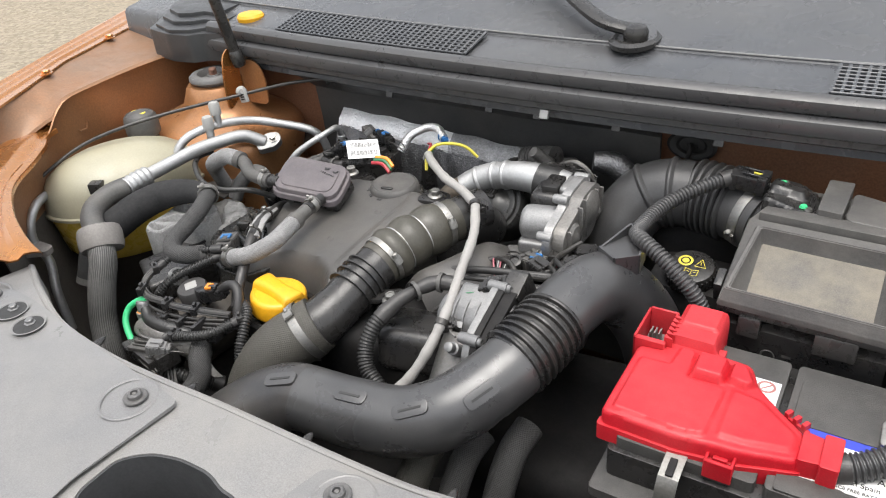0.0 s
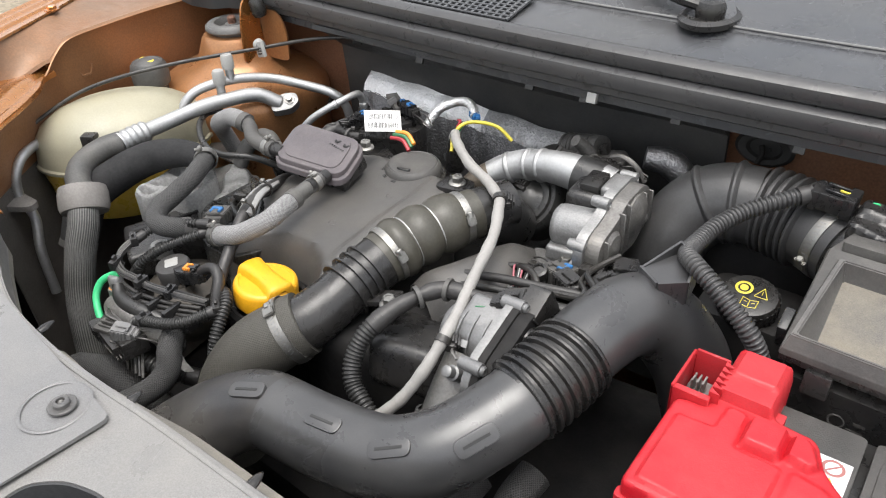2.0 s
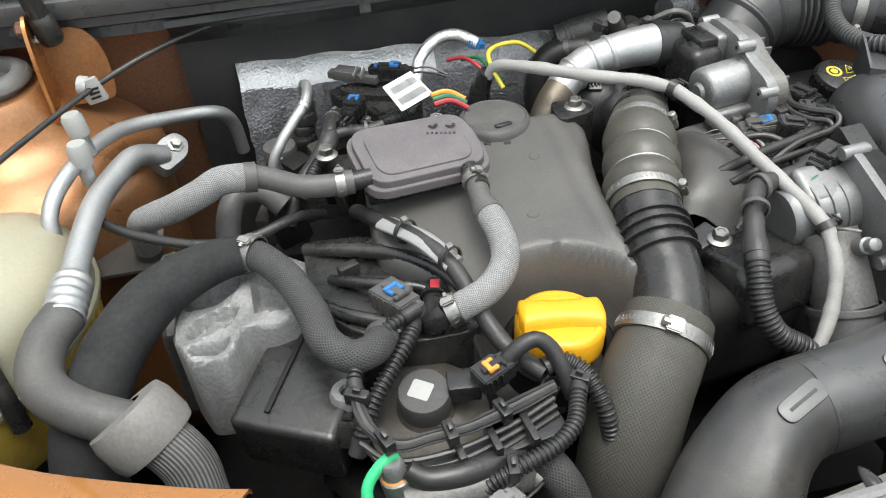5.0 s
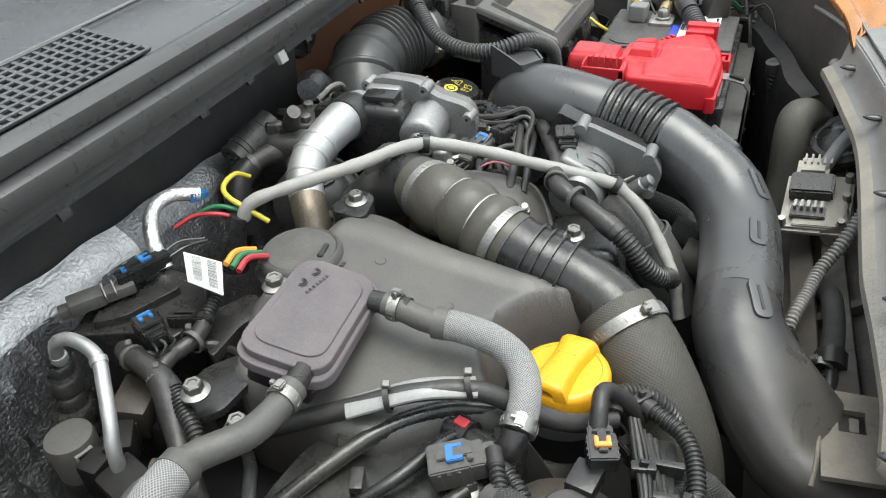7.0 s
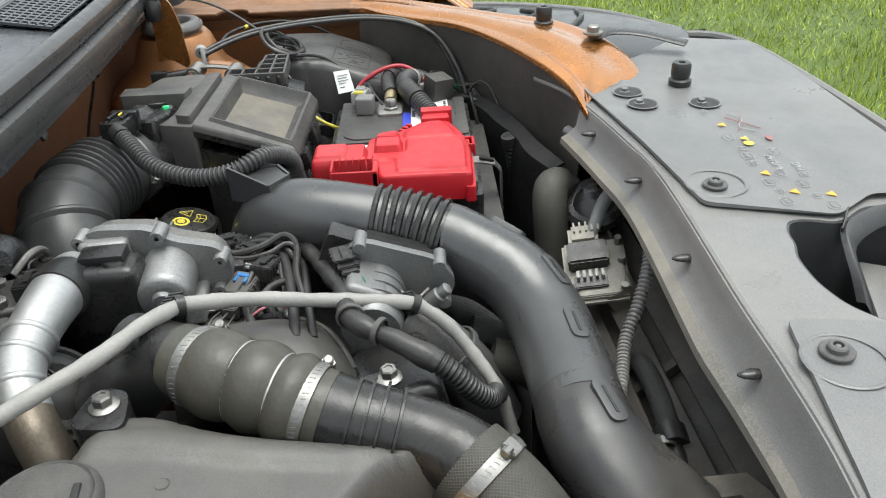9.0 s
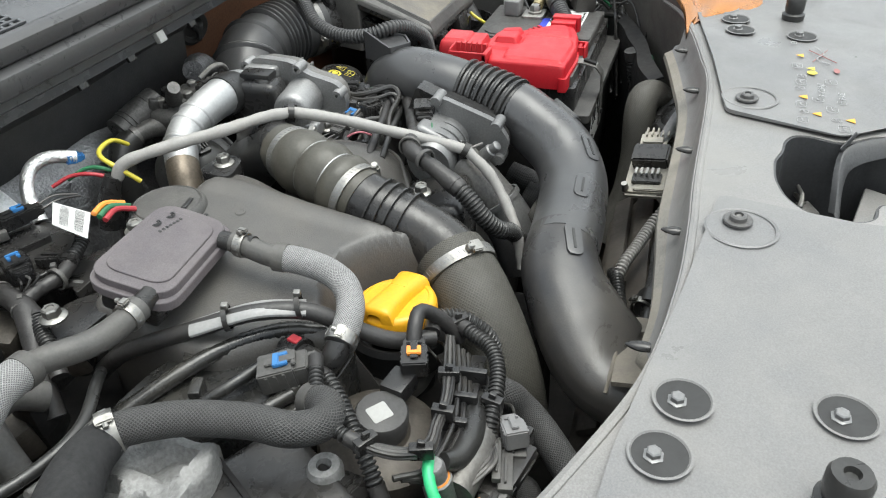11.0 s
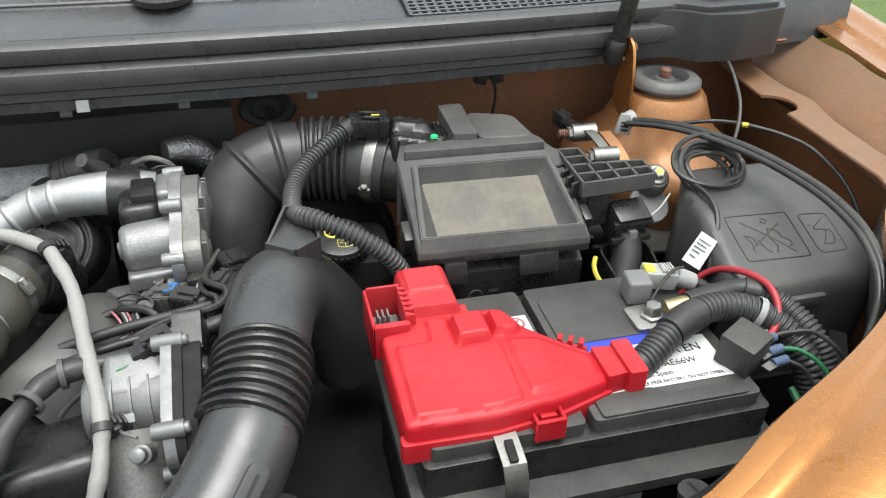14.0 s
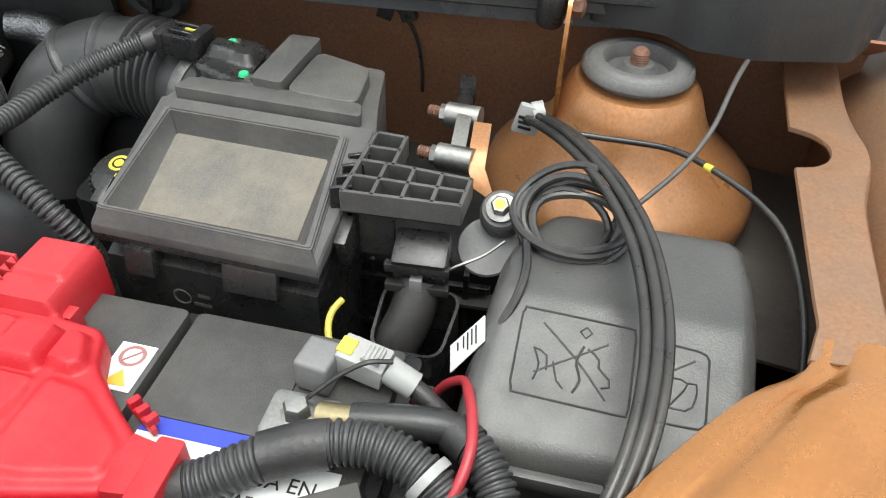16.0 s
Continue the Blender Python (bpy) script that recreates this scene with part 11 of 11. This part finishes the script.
def manifold_cover():
    """Long moulded cover with a rounded ridge, dipping to the throttle."""
    t = thing("manifold_heat_cover", (-0.01, 0.35, 0.82), "brown-grey moulded ridge cover beside the charge hose", "cover")
    line = spline([(0.012, 0.432, 0.868), (0.005, 0.405, 0.886), (0.000, 0.372, 0.893), (-0.014, 0.342, 0.893), (-0.034, 0.322, 0.887), (-0.046, 0.310, 0.874)], 0.004)[0]
    rows = []
    for k, p in enumerate(line):
        u = k / (len(line) - 1)
        w = 0.75 + 0.25 * math.sin(u * math.pi)
        rows.append([p + Vector((dx * w, dy * w, dz)) for dx, dy, dz in ((-0.030, 0.012, -0.055), (-0.026, 0.010, -0.024), (-0.020, 0.008, -0.009), (-0.010, 0.004, -0.0015), (0.0, 0.0, 0.0), (0.012, -0.006, -0.003), (0.026, -0.014, -0.012), (0.038, -0.020, -0.022), (0.048, -0.026, -0.040), (0.052, -0.028, -0.065))])
    bm = B()
    add_sheet(bm, rows, 0.0025)
    part("shell", bm, M["cover"], t)
    bm = B()
    add_tube(bm, [r[7] + Vector((0, 0, 0.001)) for r in rows[2:-2:3]], 0.0022, seg=8)
    part("flange_bead", bm, M["cover"], t)
    bm = B()
    add_box(bm, (-0.015, 0.268, 0.836), (0.075, 0.07, 0.05), (-12, 0, 10), 0.014, 4)
    part("lower_shell", bm, M["black"], t)


manifold_cover()

# ---- wiring clutter between the valve and the throttle body ----
rng = random.Random(21)
for k, (pts, r, mat) in enumerate((([(-0.010, 0.338, 0.888), (0.030, 0.345, 0.893), (0.065, 0.352, 0.894), (0.098, 0.362, 0.893), (0.125, 0.380, 0.885)], 0.0042, "tape"), ([(-0.006, 0.326, 0.884), (0.036, 0.334, 0.889), (0.078, 0.342, 0.889), (0.110, 0.350, 0.884)], 0.0034, "rubber"), ([(0.020, 0.380, 0.880), (0.030, 0.372, 0.892), (0.048, 0.364, 0.896), (0.060, 0.352, 0.892), (0.062, 0.338, 0.880)], 0.0030, "wire"), ([(0.052, 0.392, 0.880), (0.066, 0.384, 0.893), (0.088, 0.378, 0.896), (0.104, 0.366, 0.888)], 0.0026, "wire"))):
    hose("engine_wire", pts, r, mat, "black taped wire crossing the top of the engine", seg=10, category="wiring", group="engine wires", step=0.006)
for k in range(8):
    j = rng.uniform(-0.002, 0.002)
    hose("thin_wire", [(0.022 + 0.0022 * k, 0.384, 0.878), (0.024 + 0.0024 * k + j, 0.374, 0.889), (0.030 + 0.0020 * k + j, 0.362, 0.892), (0.036 + 0.0016 * k, 0.350, 0.884)], 0.0010, ("pinkwire", "wire", "white", "wire")[k % 4], "thin wire of a loose bundle by the valve", seg=6, category="wire", group="thin wires", step=0.006)
t = thing("round_plug", (0.046, 0.376, 0.880), "small round black plug among the wires", "plug")
bm = B()
add_lathe(bm, [(0.0075, -0.012), (0.0085, 0.0), (0.0080, 0.004), (0.0055, 0.005), (0.0050, 0.003), (0, 0.003)], toward((0.046, 0.380, 0.886), (0, -0.4, 1)), 18)
part("plug_body", bm, M["black"], t)
connector((0.082, 0.372, 0.893), (4, 6, -20), (0.028, 0.018, 0.014), "black", None, 0, 3, "black wiring connector beside the recirculation valve")
connector((0.108, 0.392, 0.893), (0, -8, 60), (0.024, 0.015, 0.013), "black", None, 0, 2, "black wiring connector beside the duct")

# ---- behind the front panel ----
M["modulegrey"] = make("dusty_module_plastic", (0.30, 0.285, 0.25), 0.55, var=0.25, dust=0.5, dust_col=(0.40, 0.36, 0.29), scale=40, bump=0.4)


def fan_module():
    t = thing("fan_control_unit", (0.175, 0.075, 0.76), "pale grey fan control module with a black plug", "control unit")
    up = Vector((-0.33, 0.18, 0.92)).normalized()
    far = Vector((0.93, -0.05, 0.36))
    far = (far - up * far.dot(up)).normalized()
    m = Matrix.Translation((0.176, 0.074, 0.805)) @ Matrix((far.cross(up), far, up)).transposed().to_4x4()
    def blk(name, c, s, mat, bev=0.0015, label=""):
        bm = B()
        vs = bmesh.ops.create_cube(bm, size=1, matrix=m @ Matrix.Translation(c) @ Matrix.Diagonal((*s, 1)))["verts"]
        bmesh.ops.bevel(bm, geom=list({e for v in vs for e in v.link_edges}), offset=bev, segments=2, affect="EDGES")
        part(name, bm, M[mat], t, label)
    blk("plate", (0, 0, 0), (0.062, 0.074, 0.010), "modulegrey", 0.003)
    blk("raised_frame", (0.004, -0.010, 0.006), (0.046, 0.046, 0.004), "modulegrey", 0.001)
    blk("plug", (-0.006, 0.012, 0.013), (0.040, 0.026, 0.018), "black", 0.002)
    blk("cable_cover", (-0.008, 0.038, 0.012), (0.030, 0.024, 0.012), "modulegrey", 0.004)
    blk("socket", (-0.006, -0.018, 0.009), (0.032, 0.014, 0.006), "black", 0.001)
    for k in range(5):
        blk("pin", (-0.018 + 0.006 * k, -0.012, 0.013), (0.0030, 0.009, 0.008), "white", 0.0005)
        blk("ridge", (-0.016 + 0.006 * k, 0.044, 0.019), (0.002, 0.012, 0.004), "modulegrey", 0.0004)
    for x, y in ((0.026, 0.030), (0.026, 0.005), (0.025, -0.028), (-0.028, -0.030)):
        bm = B()
        add_lathe(bm, [(0, 0), (0.0045, 0), (0.0035, 0.010), (0, 0.010)], m @ Matrix.Translation((x, y, 0.004)), 10)
        part("post", bm, M["steel"], t)
    bm = B()
    add_box(bm, (0.205, 0.040, 0.775), (0.13, 0.030, 0.070), (-35, 0, 0), 0.004)
    solo("fan_bracket", bm, M["shroudgrey"], "dusty tan plastic bracket behind the fan module", "bracket")


fan_module()
hose("grey_loom", [(0.208, 0.074, 0.828), (0.228, 0.058, 0.856), (0.226, 0.044, 0.872), (0.200, 0.036, 0.875), (0.172, 0.033, 0.868)], 0.0068, "greytape", "grey taped cable from the fan module", seg=12, category="wiring")
hose("grey_corrugated_loom", [(0.176, 0.033, 0.870), (0.150, 0.034, 0.858), (0.128, 0.038, 0.842), (0.100, 0.053, 0.816), (0.077, 0.068, 0.798), (0.046, 0.078, 0.791), (0.012, 0.088, 0.786), (-0.02, 0.095, 0.765), (-0.04, 0.10, 0.73)], 0.0054, "conduit", "grey corrugated loom beside the fan shroud", seg=14, rib=(0.0042, 0.0008), category="wiring")
hose("black_loom", [(0.020, 0.096, 0.772), (0.0, 0.091, 0.783), (-0.029, 0.085, 0.784), (-0.050, 0.080, 0.783), (-0.064, 0.076, 0.778), (-0.075, 0.074, 0.76)], 0.0056, "rubber", "black corrugated loom beside the radiator", seg=12, rib=(0.0046, 0.0009), category="wiring")
hose("radiator_hose", [(0.110, 0.058, 0.745), (0.085, 0.056, 0.766), (0.059, 0.055, 0.780), (0.022, 0.053, 0.781), (-0.008, 0.054, 0.780), (-0.020, 0.055, 0.779)], 0.0095, "braiddark", "dark braided hose along the radiator top", seg=16)
bm = B()
add_tube(bm, [(-0.018, 0.055, 0.779), (-0.036, 0.056, 0.778)], 0.0135, seg=20)
solo("hose_cuff", bm, M["rubber"], "black rubber cuff on the end of the radiator hose", "hose cuff")
hose("bleed_hose", [(-0.034, 0.056, 0.778), (-0.050, 0.056, 0.777), (-0.062, 0.060, 0.772), (-0.070, 0.070, 0.755)], 0.0070, "rubber", "short black hose below the cuff", seg=12)
clamp((-0.035, 0.063, 0.779), (-1, 0.1, 0), 0.0085, 0.008, "steel", (0, 0.6, 0.8), "small steel clamp on the bleed hose")
hose("intercooler_elbow", [(0.302, 0.082, 0.832), (0.292, 0.094, 0.846), (0.278, 0.104, 0.846), (0.264, 0.106, 0.826), (0.253, 0.104, 0.780), (0.235, 0.11, 0.73), (0.21, 0.13, 0.68)], 0.0190, "textile", "tan textile intercooler elbow in front of the battery", seg=20)


def horn():
    t = thing("horn", (0.268, 0.058, 0.80), "round black horn with a red plug", "horn")
    m = toward((0.262, 0.058, 0.838), (-0.3, 0.35, 0.9))
    bm = B()
    add_lathe(bm, [(0, -0.035), (0.020, -0.034), (0.024, -0.02), (0.034, -0.012), (0.036, -0.006), (0.036, 0.0), (0.030, 0.004), (0.024, 0.003), (0.016, 0.008), (0, 0.009)], m, 32)
    part("shell", bm, M["black"], t)
    bm = B()
    add_box(bm, (0.290, 0.052, 0.866), (0.020, 0.016, 0.014), (0, 20, 20), 0.002)
    part("red_plug", bm, M["redwire"], t)
    bm = B()
    add_tube(bm, [(0.300, 0.058, 0.872), (0.320, 0.066, 0.885), (0.345, 0.075, 0.885)], 0.007, seg=10)
    part("connector", bm, M["greyplastic"], t)


horn()


M["shrouddark"] = make("dusty_dark_shroud", (0.040, 0.036, 0.032), 0.6, var=0.4, dust=0.45, dust_col=(0.13, 0.108, 0.082), scale=22, bump=0.35)


def fan_shroud():
    t = thing("fan_shroud", (0.0, 0.02, 0.60), "dusty dark plastic fan shroud behind the radiator", "fan shroud")
    bm = B()
    add_box(bm, (0.02, -0.005, 0.66), (0.62, 0.05, 0.22), bevel=0.006)
    part("frame", bm, M["deep"], t)
    bm = B()
    add_box(bm, (0.06, 0.062, 0.748), (0.46, 0.13, 0.008), (-38, 0, 3), 0.002)
    part("board", bm, M["shrouddark"], t)
    for k, (y, z, w) in enumerate(((0.022, 0.800, 0.024), (0.050, 0.780, 0.020), (0.074, 0.758, 0.022), (0.100, 0.735, 0.020))):
        bm = B()
        add_box(bm, (0.06, y, z), (0.44, w, 0.008), (-28, 0, 3), 0.002)
        part("slat", bm, M["shrouddark"], t)
    for x in (-0.08, 0.05, 0.22):
        bm = B()
        add_box(bm, (x, 0.050, 0.770), (0.010, 0.10, 0.010), (-38, 0, 6), 0.002)
        part("cross_rib", bm, M["shrouddark"], t)


fan_shroud()


def duct_mouth():
    t = thing("duct_mouth", (-0.15, 0.045, 0.78), "dusty brown-grey duct bracket with a square hole", "duct end")
    # bracket plate with a square cut-out: four strips round the hole
    tilt = Matrix.Translation((-0.140, 0.052, 0.8275)) @ pose(0, 0, 0, -6, 4, 0)
    bm = B()
    for q in ([(-0.048, -0.028), (-0.006, -0.030), (-0.006, 0.020), (-0.050, 0.020)], [(0.016, -0.026), (0.034, -0.018), (0.036, 0.020), (0.016, 0.020)], [(-0.006, -0.030), (0.016, -0.026), (0.016, -0.008), (-0.006, -0.008)], [(-0.006, 0.009), (0.016, 0.009), (0.016, 0.020), (-0.006, 0.020)]):
        add_prism(bm, q, -0.004, 0.0, m=tilt)
    part("plate", bm, M["shroudgrey"], t)
    bm = B()
    add_prism(bm, box_outline(-0.006, -0.008, 0.016, 0.009), -0.010, -0.007, m=tilt)
    part("hole_floor", bm, M["deep"], t)
    bm = B()
    add_prism(bm, rounded(box_outline(-0.002, -0.004, 0.012, 0.002), 0.001, 1), -0.007, -0.003, m=tilt)
    part("hole_bar", bm, M["shroudgrey"], t)
    bm = B()
    add_tube(bm, [(-0.104, 0.0735, 0.818), (-0.120, 0.0735, 0.8245), (-0.146, 0.073, 0.8265), (-0.172, 0.0735, 0.8245), (-0.188, 0.075, 0.814)], 0.0017, seg=8)
    part("seam", bm, M["shroudgrey"], t)
    for x, y, z in ((-0.108, 0.0745, 0.826), (-0.142, 0.0735, 0.829)):
        bm = B()
        add_box(bm, (x, y + 0.002, z - 0.002), (0.010, 0.010, 0.006), (-14, 0, 8), 0.002, 2)
        part("clip", bm, M["shroudgrey"], t)


duct_mouth()
for x, y, r, m in ((0.046, 0.135, 0.017, "textile"), (0.085, 0.150, 0.014, "braiddark"), (0.122, 0.178, 0.015, "braiddark")):
    hose("down_hose", [(x + 0.01, y + 0.055, 0.805), (x + 0.006, y + 0.025, 0.795), (x + 0.004, y - 0.004, 0.76), (x + 0.002, y - 0.018, 0.70), (x, y - 0.02, 0.60)], r, m, "dark braided hose dropping below the intake duct", seg=18, group="hoses under the duct")
# side wiring by the battery and inner wing
rng = random.Random(12)
for k in range(10):
    x0, y0 = 0.53 + 0.008 * k + rng.uniform(-0.01, 0.01), 0.160 + 0.005 * k
    hose("loose_wire", [(x0, y0 + 0.05, 0.80 + rng.uniform(0, 0.08)), (x0 - 0.02 + rng.uniform(-0.03, 0.03), y0 - 0.005, 0.86 + rng.uniform(-0.03, 0.03)), (x0 - 0.06, y0 - 0.03 + rng.uniform(-0.02, 0.02), 0.85 + rng.uniform(-0.04, 0.03)), (x0 - 0.11 + rng.uniform(-0.02, 0.02), y0 - 0.03, 0.80 + rng.uniform(-0.05, 0.02))], rng.choice((0.0016, 0.0024, 0.0032)), rng.choice(("wire", "wire", "wire", "wire", "greenwire", "tape")), "thin loose wire beside the battery", seg=7, category="wire", group="loose wires", step=0.012)
hose("wing_loom", [(0.40, 0.135, 0.86), (0.405, 0.125, 0.80), (0.40, 0.12, 0.72), (0.39, 0.12, 0.62)], 0.009, "rubber", "black corrugated loom on the inner wing", seg=14, rib=(0.006, 0.001), category="wiring")


def dandelions():
    rng = random.Random(6)
    for x, y in ((3.1, 0.35), (3.0, 0.27), (2.75, -0.35), (4.2, 0.6), (4.4, 0.1), (5.1, 0.9), (2.35, -0.6), (3.9, -0.2)):
        t = thing("dandelion", (x, y, 0), "yellow dandelion flower in the grass", "flower", "dandelions")
        bm = B()
        add_lathe(bm, [(0, 0), (0.016, 0.004), (0.020, 0.010), (0.012, 0.014), (0, 0.015)], pose(x, y, 0.06, rng.uniform(-15, 15), rng.uniform(-15, 15), 0), 10)
        part("flower_head", bm, M["yellow"], t)
        bm = B()
        add_tube(bm, [(x, y, 0), (x, y, 0.062)], 0.0025, seg=6, step=0.02)
        part("stem", bm, M["greenwire"], t)


dandelions()
